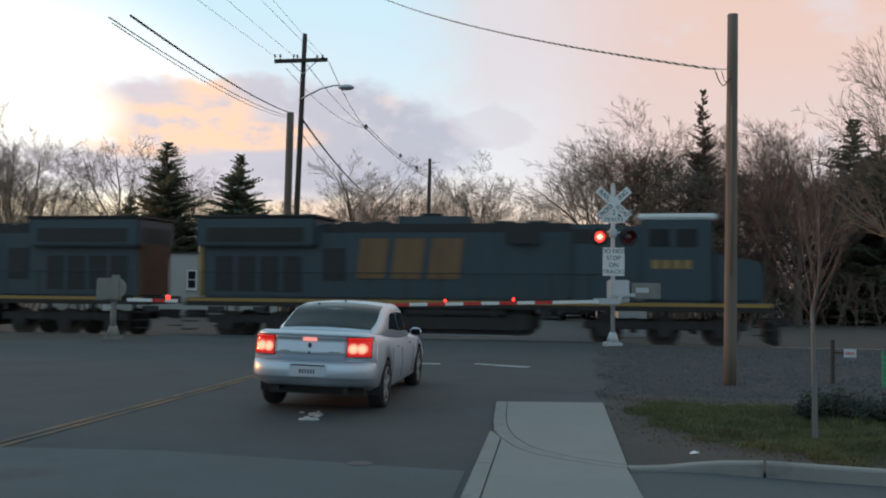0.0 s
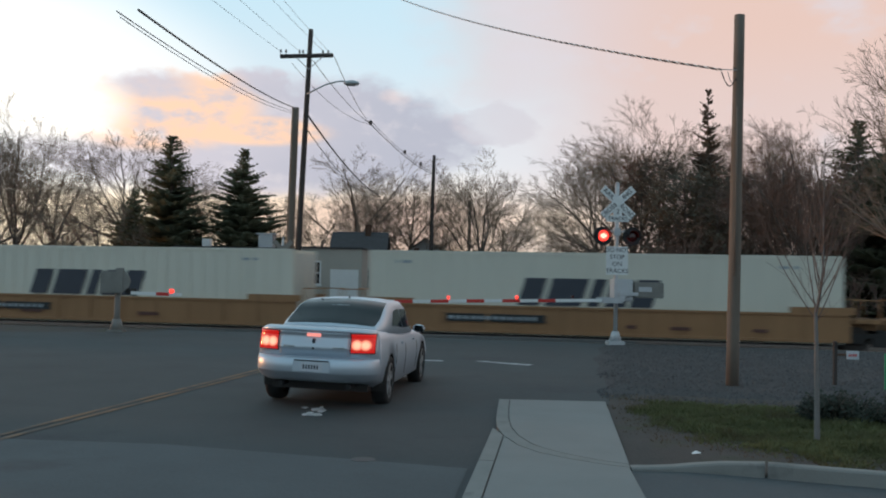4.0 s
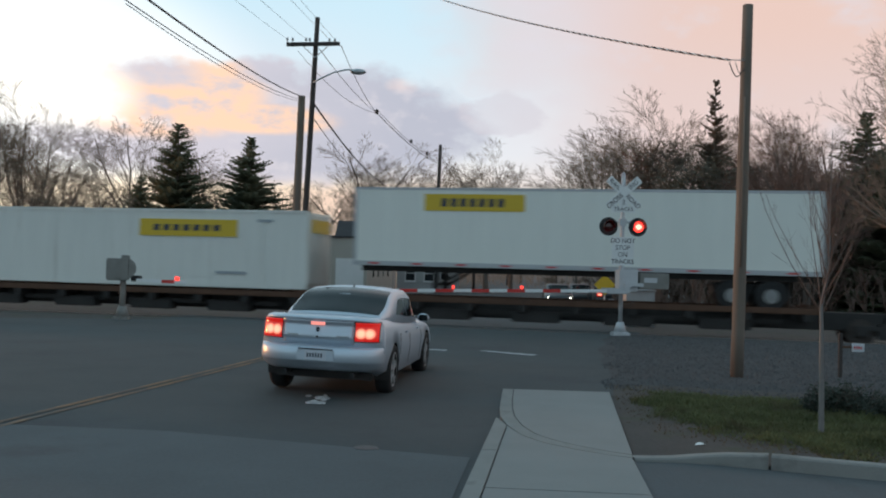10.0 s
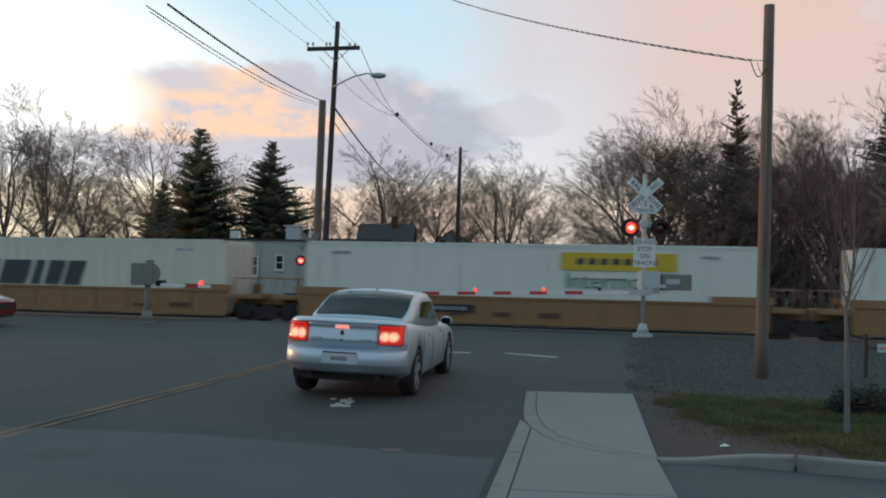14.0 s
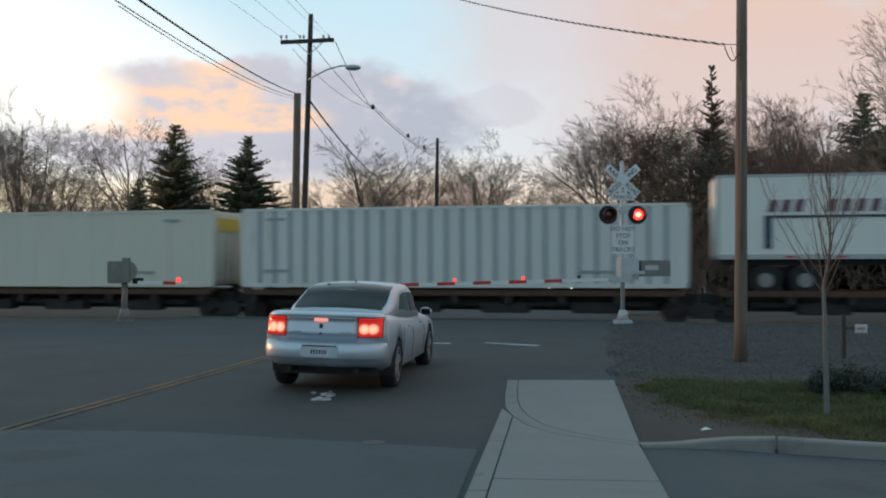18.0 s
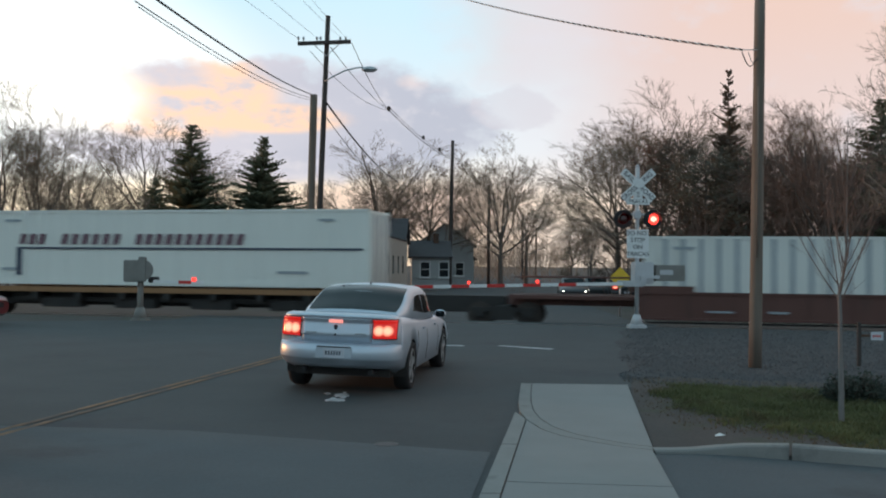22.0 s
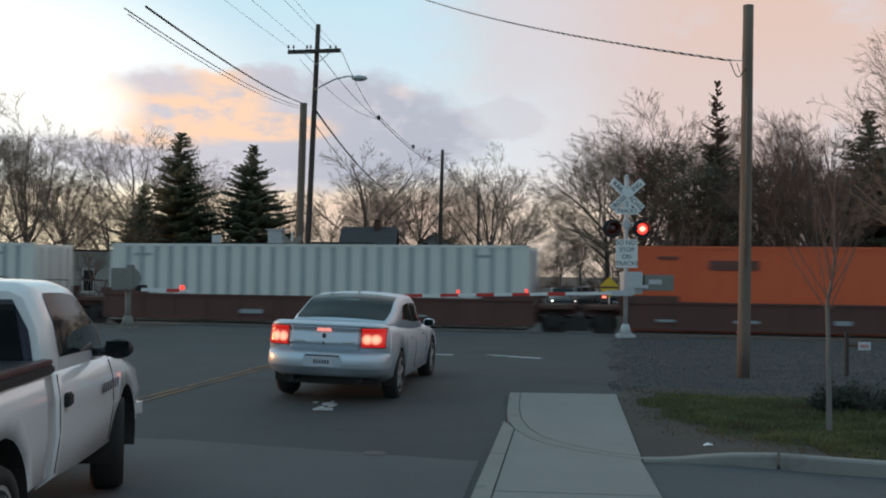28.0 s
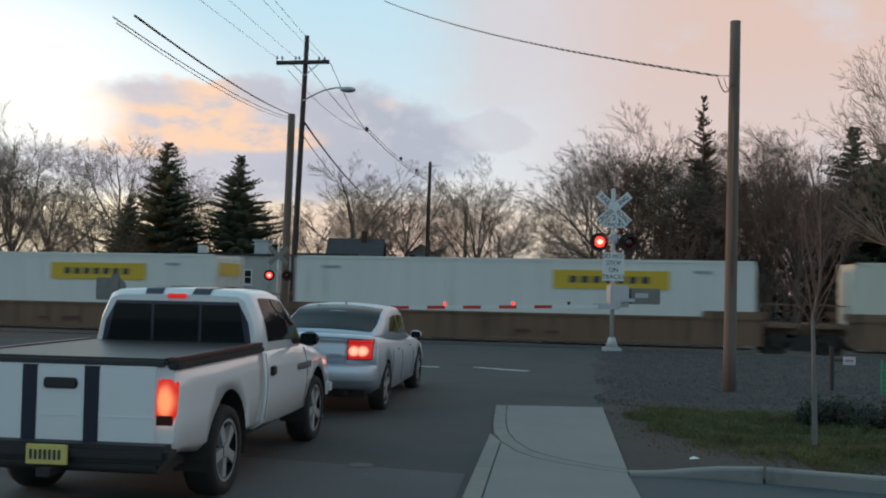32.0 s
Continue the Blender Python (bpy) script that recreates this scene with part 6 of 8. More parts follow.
def road_wheel(parent, x, y, r, w, spokes, name="wheel"):
    """Tyre, rim and spokes; x is the outer face, its sign the side."""
    s = 1 if x > 0 else -1
    wh = thing_part(name, parent, pose(x, y, r))
    bm = B()
    prof = [(-w, r * 0.70), (-w, r * 0.93), (-w * 0.8, r), (-w * 0.2, r), (0.0, r * 0.93), (0.0, r * 0.70)]
    seg = 32
    rings = [[bm.verts.new((s * a, rr * math.cos(k * math.tau / seg), rr * math.sin(k * math.tau / seg))) for k in range(seg)] for a, rr in prof]
    for i in range(len(rings)):
        r0, r1 = rings[i], rings[(i + 1) % len(rings)]
        for k in range(seg):
            bm.faces.new((r0[k], r0[(k + 1) % seg], r1[(k + 1) % seg], r1[k])).smooth = True
    bmesh.ops.recalc_face_normals(bm, faces=bm.faces)
    part("tyre", bm, TYRE, wh)
    rim = B()
    tube(rim, (-s * w * 0.9, 0, 0), (-s * 0.10, 0, 0), r * 0.66, seg=24)
    for k in range(24):
        a0, a1 = k * math.tau / 24, (k + 1) * math.tau / 24
        q = [Vector((-s * 0.012, rr * math.cos(a), rr * math.sin(a))) for rr, a in ((r * 0.70, a0), (r * 0.70, a1), (r * 0.61, a1), (r * 0.61, a0))]
        rim.faces.new([rim.verts.new(v) for v in q])
    tube(rim, (-s * 0.10, 0, 0), (-s * 0.01, 0, 0), r * 0.18, seg=14)
    part("rim", rim, WHEEL_STEEL, wh)
    sp = B()
    for k in range(spokes):
        a = k * math.tau / spokes + 0.3
        d, e = Vector((0, math.cos(a), math.sin(a))), Vector((0, -math.sin(a), math.cos(a)))
        ws = r * 0.105
        pts = [d * r * 0.12 - e * ws * 0.9, d * r * 0.66 - e * ws * 1.25, d * r * 0.66 + e * ws * 1.25, d * r * 0.12 + e * ws * 0.9]
        lo = [sp.verts.new(p + Vector((-s * 0.06, 0, 0))) for p in pts]
        hi = [sp.verts.new(p + Vector((-s * 0.014, 0, 0))) for p in pts]
        sp.faces.new(hi)
        for i in range(4):
            sp.faces.new((lo[i], lo[(i + 1) % 4], hi[(i + 1) % 4], hi[i]))
    tube(sp, (-s * 0.06, 0, 0), (-s * 0.006, 0, 0), r * 0.17, seg=16)
    for k in range(24):
        a0, a1 = k * math.tau / 24, (k + 1) * math.tau / 24
        q = [Vector((-s * 0.008, rr * math.cos(a), rr * math.sin(a))) for rr, a in ((r * 0.705, a0), (r * 0.705, a1), (r * 0.63, a1), (r * 0.63, a0))]
        sp.faces.new([sp.verts.new(v) for v in q])
    bmesh.ops.recalc_face_normals(sp, faces=sp.faces)
    part("spokes", sp, RIM, wh)
    return wh


def arch(y, r, z, x):
    return [tube(B(), (s * (x - 0.33), y, z), (s * (x + 0.3), y, z), r, seg=28) for s in (-1, 1)]


def wheel_well(parent, s, y, r, z, x0, x1):
    """The dark liner inside a wheel arch."""
    bm = B()
    n = 18
    rows = [[bm.verts.new((s * x, y + r * math.cos(a), z + r * math.sin(a))) for a in [math.pi * (k / n * 1.2 - 0.1) for k in range(n + 1)]] for x in (x0, x1)]
    for k in range(n):
        bm.faces.new((rows[0][k], rows[0][k + 1], rows[1][k + 1], rows[1][k]))
    bm.faces.new(rows[0])
    return part("wheel_well", bm, UNDER, parent)


class Tail:
    """A rounded car tail: rows (height, half width, rearmost y), rounded in plan towards y = front."""

    def __init__(self, rows, front, power=2.6):
        self.rows, self.front, self.power = rows, front, power

    def at(self, a, z, lift=0.0):
        """The place at plan angle a (0 right flank, 90 tail, 180 left flank) and height z."""
        zs = [r[0] for r in self.rows]
        w = float(np.interp(z, zs, [r[1] for r in self.rows])) + lift
        d = self.front - float(np.interp(z, zs, [r[2] for r in self.rows])) + lift
        c, s = math.cos(radians(a)), math.sin(radians(a))
        k = 2 / self.power
        return Vector((w * math.copysign(abs(c) ** k, c), self.front - d * abs(s) ** k, z))

    def angle(self, x, z):
        """The plan angle at which the row at height z has that x."""
        lo, hi = 0.0, 180.0
        for _ in range(30):
            m = (lo + hi) / 2
            lo, hi = (m, hi) if self.at(m, z).x > x else (lo, m)
        return (lo + hi) / 2

    def shell(self, n=48, cap=True):
        bm = B()
        rings = [[bm.verts.new(self.at(180 * k / n, z)) for k in range(n + 1)] for z, _, _ in self.rows]
        for r0, r1 in zip(rings, rings[1:]):
            for k in range(n):
                bm.faces.new((r0[k], r0[k + 1], r1[k + 1], r1[k])).smooth = True
        if cap:
            bm.faces.new(rings[-1])
            bm.faces.new(rings[0][::-1])
        bmesh.ops.recalc_face_normals(bm, faces=bm.faces)
        return bm

    def panel(self, x0, x1, z0, z1, lift, n=14, m=6):
        """A skin piece lifted off the tail, its rim turned back to it."""
        bm = B()
        grid = []
        for j in range(-1, m + 2):
            z = z0 + (z1 - z0) * min(max(j, 0), m) / m
            a0, a1 = self.angle(x0, z), self.angle(x1, z)
            row = []
            for i in range(-1, n + 2):
                rim = i in (-1, n + 1) or j in (-1, m + 1)
                row.append(bm.verts.new(self.at(a0 + (a1 - a0) * min(max(i, 0), n) / n, z, -0.004 if rim else lift)))
            grid.append(row)
        for r0, r1 in zip(grid, grid[1:]):
            for k in range(len(r0) - 1):
                bm.faces.new((r0[k], r0[k + 1], r1[k + 1], r1[k])).smooth = True
        bmesh.ops.recalc_face_normals(bm, faces=bm.faces)
        if sum(f.normal.y for f in bm.faces) > 0:
            bmesh.ops.reverse_faces(bm, faces=bm.faces)
        return bm

    def spot(self, x, z, rx, rz, lift):
        """A small round patch on the tail."""
        bm = B()
        mid = bm.verts.new(self.at(self.angle(x, z), z, lift + 0.003))
        ring = [bm.verts.new(self.at(self.angle(x + rx * math.cos(k * math.tau / 16), z + rz * math.sin(k * math.tau / 16)), z + rz * math.sin(k * math.tau / 16), lift)) for k in range(16)]
        for k in range(16):
            f = bm.faces.new((mid, ring[k], ring[(k + 1) % 16]))
        bmesh.ops.recalc_face_normals(bm, faces=bm.faces)
        if sum(f.normal.y for f in bm.faces) > 0:
            bmesh.ops.reverse_faces(bm, faces=bm.faces)
        return bm


def sedan(at, paint, label, braking=True, facing=""):
    """A four-door saloon: origin under the rear axle, y forward."""
    c = thing("saloon_car", label, "car", at=at)
    low = Loft([
        (-0.72, [(0, 0.37), (0.72, 0.37), (0.86, 0.44), (0.915, 0.64), (0.895, 0.95), (0.82, 1.06), (0, 1.085)]),
        (-0.30, [(0, 0.27), (0.76, 0.27), (0.90, 0.35), (0.940, 0.66), (0.920, 0.95), (0.83, 1.055), (0, 1.085)]),
        (0.40, [(0, 0.20), (0.76, 0.20), (0.90, 0.28), (0.945, 0.66), (0.92, 0.93), (0.82, 1.01), (0, 1.04)]),
        (1.40, [(0, 0.20), (0.76, 0.20), (0.89, 0.27), (0.930, 0.62), (0.90, 0.88), (0.80, 0.965), (0, 0.98)]),
        (2.60, [(0, 0.20), (0.76, 0.20), (0.89, 0.27), (0.930, 0.62), (0.90, 0.86), (0.80, 0.93), (0, 0.98)]),
        (3.10, [(0, 0.20), (0.76, 0.20), (0.90, 0.28), (0.940, 0.62), (0.90, 0.83), (0.78, 0.91), (0, 0.96)]),
        (3.65, [(0, 0.22), (0.72, 0.22), (0.87, 0.30), (0.91, 0.56), (0.86, 0.76), (0.74, 0.83), (0, 0.88)]),
        (3.97, [(0, 0.26), (0.60, 0.26), (0.76, 0.34), (0.82, 0.50), (0.78, 0.66), (0.68, 0.74), (0, 0.77)]),
        (4.05, [(0, 0.32), (0.50, 0.32), (0.64, 0.38), (0.70, 0.50), (0.66, 0.60), (0.58, 0.66), (0, 0.68)])])
    part("body", cut(low.bm(), arch(0, 0.395, 0.35, 0.93) + arch(3.05, 0.395, 0.35, 0.93)), paint, c)
    top = Loft([
        (-0.25, [(0, 0.95), (0.60, 0.97), (0.74, 1.05), (0.72, 1.075), (0.68, 1.09), (0, 1.11)]),
        (0.10, [(0, 0.95), (0.69, 0.97), (0.83, 1.02), (0.775, 1.14), (0.715, 1.195), (0, 1.235)]),
        (0.60, [(0, 0.93), (0.72, 0.95), (0.855, 1.0), (0.755, 1.30), (0.685, 1.38), (0, 1.415)]),
        (1.05, [(0, 0.91), (0.73, 0.93), (0.865, 0.97), (0.745, 1.36), (0.66, 1.44), (0, 1.48)]),
        (1.60, [(0, 0.90), (0.73, 0.92), (0.865, 0.955), (0.745, 1.355), (0.66, 1.445), (0, 1.485)]),
        (1.95, [(0, 0.88), (0.72, 0.90), (0.86, 0.945), (0.745, 1.325), (0.665, 1.41), (0, 1.45)]),
        (2.40, [(0, 0.86), (0.70, 0.88), (0.82, 0.935), (0.69, 1.16), (0.61, 1.20), (0, 1.23)]),
        (2.85, [(0, 0.84), (0.66, 0.86), (0.76, 0.92), (0.72, 0.945), (0.66, 0.96), (0, 0.985)])])
    part("cabin", top.bm(), paint, c)
    for mir in (False, True):
        part("rear_window", top.patch([(-0.16, 4.03), (-0.16, 6.0), (0.90, 6.0), (0.84, 4.05)], 0.006, mir), WINDOW_TINT, c, "dark sloping rear window")
        part("rear_side_window", top.patch([(0.50, 2.35), (1.28, 2.2), (1.28, 2.92), (0.82, 2.9)], 0.006, mir), WINDOW_TINT, c)
        part("front_side_window", top.patch([(1.34, 2.2), (2.28, 2.2), (2.02, 2.9), (1.34, 2.92)], 0.006, mir), WINDOW_TINT, c)
        part("windscreen", top.patch([(2.74, 4.1), (2.74, 6.0), (2.05, 6.0), (2.10, 4.15)], 0.006, mir), WINDOW_TINT, c)
        s = -1 if mir else 1
        m = B()
        bmesh.ops.create_uvsphere(m, u_segments=14, v_segments=8, radius=1, matrix=Matrix.Translation((s * 0.97, 2.28, 0.99)) @ Matrix.Diagonal((0.11, 0.06, 0.07, 1)))
        mo = part("door_mirror", m, paint, c)
        part("mirror_glass", box(B(), min(s * 0.90, s * 1.06), max(s * 0.90, s * 1.06), 2.205, 2.235, 0.94, 1.04, 0.012), WINDOW_TINT, mo)
        for y in (0.95, 2.05):
            h = box(B(), min(s * 0.915, s * 0.95), max(s * 0.915, s * 0.95), y - 0.09, y + 0.09, 0.82, 0.85, 0.008)
            part("door_handle", h, paint, c)
        for y in (0.42, 1.32, 2.42):
            seam = B()
            for k in range(6):
                a, b = low.at(y, 2.2 + 0.45 * k * 0.55), low.at(y, 2.2 + 0.45 * (k + 1) * 0.55)
                a.x, b.x = s * (a.x + 0.001), s * (b.x + 0.001)
                tube(seam, a, b, 0.005, seg=4)
            part("door_seam", seam, PLASTIC, c)
    # rear: rounded bumper and boot, wrapped lamps, number plate
    boot = Tail([(0.700, 0.90, -0.975), (0.735, 0.905, -0.985), (0.785, 0.905, -1.020), (0.815, 0.902, -1.050), (0.835, 0.90, -1.056), (0.965, 0.885, -1.030), (0.985, 0.88, -1.018), (1.035, 0.868, -1.040), (1.060, 0.858, -1.082), (1.078, 0.84, -1.097), (1.095, 0.81, -1.088), (1.106, 0.77, -1.05)], -0.66)
    part("rear_quarter", boot.shell(), paint, c)
    part("boot_lid", boot.panel(-0.515, 0.515, 0.740, 1.050, 0.004, 14, 12), paint, c, "silver boot lid panel" if braking else "")
    bump = Tail([(0.365, 0.72, -0.80), (0.378, 0.78, -0.91), (0.41, 0.845, -0.985), (0.455, 0.885, -1.030), (0.478, 0.895, -1.050), (0.500, 0.910, -1.104), (0.520, 0.915, -1.114), (0.60, 0.918, -1.118), (0.665, 0.914, -1.108), (0.705, 0.906, -1.070), (0.718, 0.89, -0.99)], -0.64)
    part("rear_bumper", bump.shell(), paint, c)
    for s in (-1, 1):
        x0, x1 = sorted((s * 0.535, s * 0.845))
        lampo = part("tail_light", boot.panel(x0, x1, 0.795, 1.045, 0.012, 14, 10), CAR_LENS if braking else TAIL_LENS, c, "lit red brake light" if braking else "red tail light")
        if braking:
            rim = boot.panel(x0 - 0.012, x1 + 0.012, 0.783, 1.057, 0.005, 14, 10)
            part("lamp_surround", rim, PLASTIC, lampo, "dark gap round the lamp")
    part("high_brake_light", box(B(), -0.10, 0.10, -1.066, -1.02, 0.992, 1.034, 0.004), TAIL_HIGH if braking else TAIL_LENS, c, "narrow high brake light")
    part("badge", box(B(), -0.024, 0.024, -1.060, -1.03, 0.90, 0.965, 0.008), LOGO_DARK, c)
    part("lock", tube(B(), (0, -1.06, 0.835), (0, -1.074, 0.835), 0.016, seg=10), LOGO_DARK, c)
    for x0, x1 in ((-0.44, -0.28), (0.28, 0.44)):
        part("model_badge", boot.panel(x0, x1, 0.845, 0.862, 0.009, 4, 1), GALV, c)
    part("plate_recess", box(B(), -0.27, 0.27, -1.120, -1.08, 0.520, 0.672, 0.006), paint, c)
    part("plate_lamp_strip", box(B(), -0.25, 0.25, -1.130, -1.10, 0.664, 0.680, 0.004), PLASTIC, c)
    pl = part("number_plate", box(B(), -0.155, 0.155, -1.130, -1.114, 0.528, 0.656, 0.004), PLATE_PALE, c, "pale number plate with dark bars")
    part("plate_marking", slanted_marks(B(), -0.12, 0.12, -1.132, 0.565, 0.62, 6, 0, 0.6), LOGO_DARK, pl)
    for x in (-0.5, 0.5):
        part("exhaust", tube(B(), (x, -0.93, 0.33), (x, -0.6, 0.33), 0.033, seg=10), PLASTIC, c)
    part("underbody", box(B(), -0.72, 0.72, -0.62, 3.9, 0.24, 0.40), UNDER, c)
    part("aerial", tube(B(), (0, 1.0, 1.46), (0, 0.96, 1.505), 0.022, 0.008, seg=6), PLASTIC, c)
    if facing:
        for s in (-1, 1):
            x0, x1 = sorted((s * 0.45, s * 0.72))
            part("headlight", box(B(), x0, x1, 3.86, 4.03, 0.58, 0.70, 0.02), HEAD_GLOW if facing == "lit" else CHROME, c, "lit headlight" if facing == "lit" else "")
        part("grille", box(B(), -0.4, 0.4, 3.98, 4.065, 0.46, 0.64, 0.02), PLASTIC, c)
    for x, y in ((0.935, 0), (-0.935, 0), (0.935, 3.05), (-0.935, 3.05)):
        road_wheel(c, x, y, 0.355, 0.23, 5)
        wheel_well(c, 1 if x > 0 else -1, y, 0.389, 0.35, 0.63, 0.925)
    return c


sedan(pose(-1.66, 13.72, -0.008, 0, 1.5, -7.1) @ Matrix.Diagonal((0.935, 1, 1, 1)), CAR_SILVER, "silver four-door saloon car with brake lights on, stopped before the gate")
sedan(pose(-17.1, 26.2, 0.0, 0, 0, -92), RED_PAINT, "red saloon car parked beside the crossing", False, "front")

sedan(pose(6.9, 62.0, -0.40, 0, 0, 176), DARK_PAINT, "dark saloon car with headlights on, waiting beyond the tracks", False, "lit")
sedan(pose(8.9, 66.0, -0.40, 0, 0, 176), DARK_PAINT, "dark saloon car with headlights on, queued beyond the tracks", False, "lit")
sedan(pose(10.0, 60.0, -0.40, 0, 0, -4), DARK_PAINT, "dark saloon car with brake lights on beyond the tracks")

TRUCK_WHEELS = []
REVERSERS = []


def rounded_lamp(x0, x1, y0, y1, z0, z1):
    """A lamp housing with bowed face and rounded corners."""
    bm = B()
    n, m = 10, 14
    rings = []
    for k in range(m + 1):
        f = k / m
        z = z0 + (z1 - z0) * f
        e = 1 - abs(2 * f - 1) ** 5
        row = []
        for i in range(n + 1):
            g = i / n
            row.append(bm.verts.new((x0 + (x1 - x0) * (0.5 + (g - 0.5) * (0.80 + 0.20 * e)), y0 + (y1 - y0) * (1 - (0.35 + 0.65 * e) * (1 - abs(2 * g - 1) ** 5)), z)))
        rings.append(row)
    for r0, r1 in zip(rings, rings[1:]):
        for i in range(n):
            bm.faces.new((r0[i], r0[i + 1], r1[i + 1], r1[i])).smooth = True
    bm.faces.new([r[0] for r in rings] + [r[-1] for r in rings[::-1]])
    bmesh.ops.recalc_face_normals(bm, faces=bm.faces)
    return bm


def pickup():
    """A regular-cab pickup: origin under the rear axle, y forward."""
    c = thing("pickup_truck", "white regular-cab pickup truck with navy stripes and a black bed cover", "pickup truck")
    front = Loft([
        (0.93, [(0, 0.40), (0.78, 0.40), (0.86, 0.46), (0.895, 0.72), (0.89, 0.95), (0.865, 1.10), (0.80, 1.13), (0, 1.14)]),
        (1.60, [(0, 0.38), (0.78, 0.38), (0.87, 0.44), (0.905, 0.72), (0.895, 0.95), (0.87, 1.10), (0.80, 1.13), (0, 1.15)]),
        (2.40, [(0, 0.38), (0.78, 0.38), (0.87, 0.44), (0.910, 0.74), (0.90, 0.95), (0.86, 1.08), (0.76, 1.13), (0, 1.17)]),
        (2.90, [(0, 0.40), (0.76, 0.40), (0.88, 0.48), (0.920, 0.76), (0.89, 0.95), (0.80, 1.05), (0.68, 1.10), (0, 1.14)]),
        (3.45, [(0, 0.42), (0.72, 0.42), (0.84, 0.50), (0.875, 0.72), (0.84, 0.90), (0.74, 0.99), (0.60, 1.04), (0, 1.08)]),
        (3.70, [(0, 0.45), (0.64, 0.45), (0.76, 0.52), (0.80, 0.70), (0.76, 0.85), (0.66, 0.93), (0.54, 0.98), (0, 1.01)])])
    part("front_body", cut(front.bm(), arch(2.84, 0.44, 0.40, 0.9)), TRUCK_WHITE, c)
    bed = Loft([
        (-1.06, [(0, 0.56), (0.80, 0.56), (0.855, 0.60), (0.86, 0.76), (0.86, 0.98), (0.845, 1.12), (0.80, 1.14), (0, 1.14)]),
        (-1.00, [(0, 0.50), (0.80, 0.50), (0.87, 0.56), (0.885, 0.76), (0.88, 0.98), (0.86, 1.12), (0.80, 1.14), (0, 1.14)]),
        (-0.30, [(0, 0.42), (0.80, 0.42), (0.88, 0.50), (0.905, 0.76), (0.89, 0.97), (0.862, 1.12), (0.80, 1.14), (0, 1.14)]),
        (0.30, [(0, 0.42), (0.80, 0.42), (0.88, 0.50), (0.905, 0.76), (0.89, 0.97), (0.862, 1.12), (0.80, 1.14), (0, 1.14)]),
        (0.90, [(0, 0.42), (0.80, 0.42), (0.86, 0.48), (0.895, 0.74), (0.89, 0.96), (0.862, 1.12), (0.80, 1.14), (0, 1.14)])])
    part("bed", cut(bed.bm(), arch(0, 0.465, 0.41, 0.9)), TRUCK_WHITE, c)
    cab = Loft([
        (0.985, [(0, 1.05), (0.74, 1.05), (0.80, 1.12), (0.74, 1.40), (0.66, 1.58), (0.58, 1.62), (0, 1.63)]),
        (1.06, [(0, 1.05), (0.78, 1.05), (0.845, 1.12), (0.78, 1.42), (0.69, 1.63), (0.60, 1.672), (0, 1.69)]),
        (1.45, [(0, 1.05), (0.80, 1.05), (0.855, 1.12), (0.79, 1.43), (0.70, 1.64), (0.61, 1.685), (0, 1.71)]),
        (1.85, [(0, 1.05), (0.80, 1.05), (0.855, 1.12), (0.79, 1.42), (0.70, 1.62), (0.61, 1.665), (0, 1.69)]),
        (2.20, [(0, 1.03), (0.79, 1.03), (0.845, 1.11), (0.79, 1.34), (0.73, 1.43), (0.65, 1.47), (0, 1.50)]),
        (2.62, [(0, 1.0), (0.74, 1.0), (0.79, 1.09), (0.76, 1.13), (0.74, 1.145), (0.70, 1.15), (0, 1.17)])])
    part("cab", cab.bm(), TRUCK_WHITE, c)
    # glass
    for mir in (False, True):
        part("side_window", cab.patch([(1.18, 2.25), (2.30, 2.2), (1.98, 3.75), (1.20, 3.85)], 0.006, mir), WINDOW_TINT, c)
        part("windscreen", cab.patch([(2.55, 5.1), (2.55, 7.0), (1.95, 7.0), (1.98, 5.1)], 0.006, mir), WINDOW_TINT, c)
        part("window_frame", cab.patch([(2.30, 2.2), (2.40, 2.2), (2.06, 3.8), (1.98, 3.75)], 0.008, mir), PLASTIC, c)
    rear = B()
    pts = [(-0.74, 1.14), (0.74, 1.14), (0.70, 1.38), (0.60, 1.57), (-0.60, 1.57), (-0.70, 1.38)]
    a = [rear.verts.new((x, 0.972 + max(0, z - 1.45) * 0.08, z)) for x, z in pts]
    b = [rear.verts.new((x, 1.02, z)) for x, z in pts]
    rear.faces.new(a)
    for k in range(6):
        rear.faces.new((a[k], a[(k + 1) % 6], b[(k + 1) % 6], b[k]))
    bmesh.ops.recalc_face_normals(rear, faces=rear.faces)
    part("rear_window_seal", rear, STRIPE_BLUE, c, "navy surround of the rear window")
    for x0, x1 in ((-0.68, -0.25), (-0.22, 0.22), (0.25, 0.68)):
        top_z = 1.54
        pane = B()
        q = [(x0, 1.17), (x1, 1.17), (x1 * (0.9 if x1 > 0.5 else 1), top_z), (x0 * (0.9 if x0 < -0.5 else 1), top_z)]
        v = [pane.verts.new((x, 0.962 + max(0, z - 1.45) * 0.08, z)) for x, z in q]
        pane.faces.new(v)
        if v[0].link_faces[0].normal.y > 0:
            bmesh.ops.reverse_faces(pane, faces=pane.faces)
        part("rear_pane", pane, WINDOW_TINT, c)
    for x in (-0.24, 0.24):
        for y0, y1 in ((0.987, 1.07), (1.07, 2.0)):
            part("roof_stripe", cab.patch([(y0, across(5, 0.60, abs(x) - 0.09)), (y1, across(5, 0.60, abs(x) - 0.09)), (y1, across(5, 0.60, abs(x) + 0.09)), (y0, across(5, 0.60, abs(x) + 0.09))], 0.007, x < 0, 12), STRIPE_BLUE, c, "navy racing stripe")
        part("tailgate_stripe", box(B(), x - 0.056, x + 0.056, -1.094, -1.07, 0.585, 1.13), STRIPE_BLUE, c, "navy stripe on the tailgate")
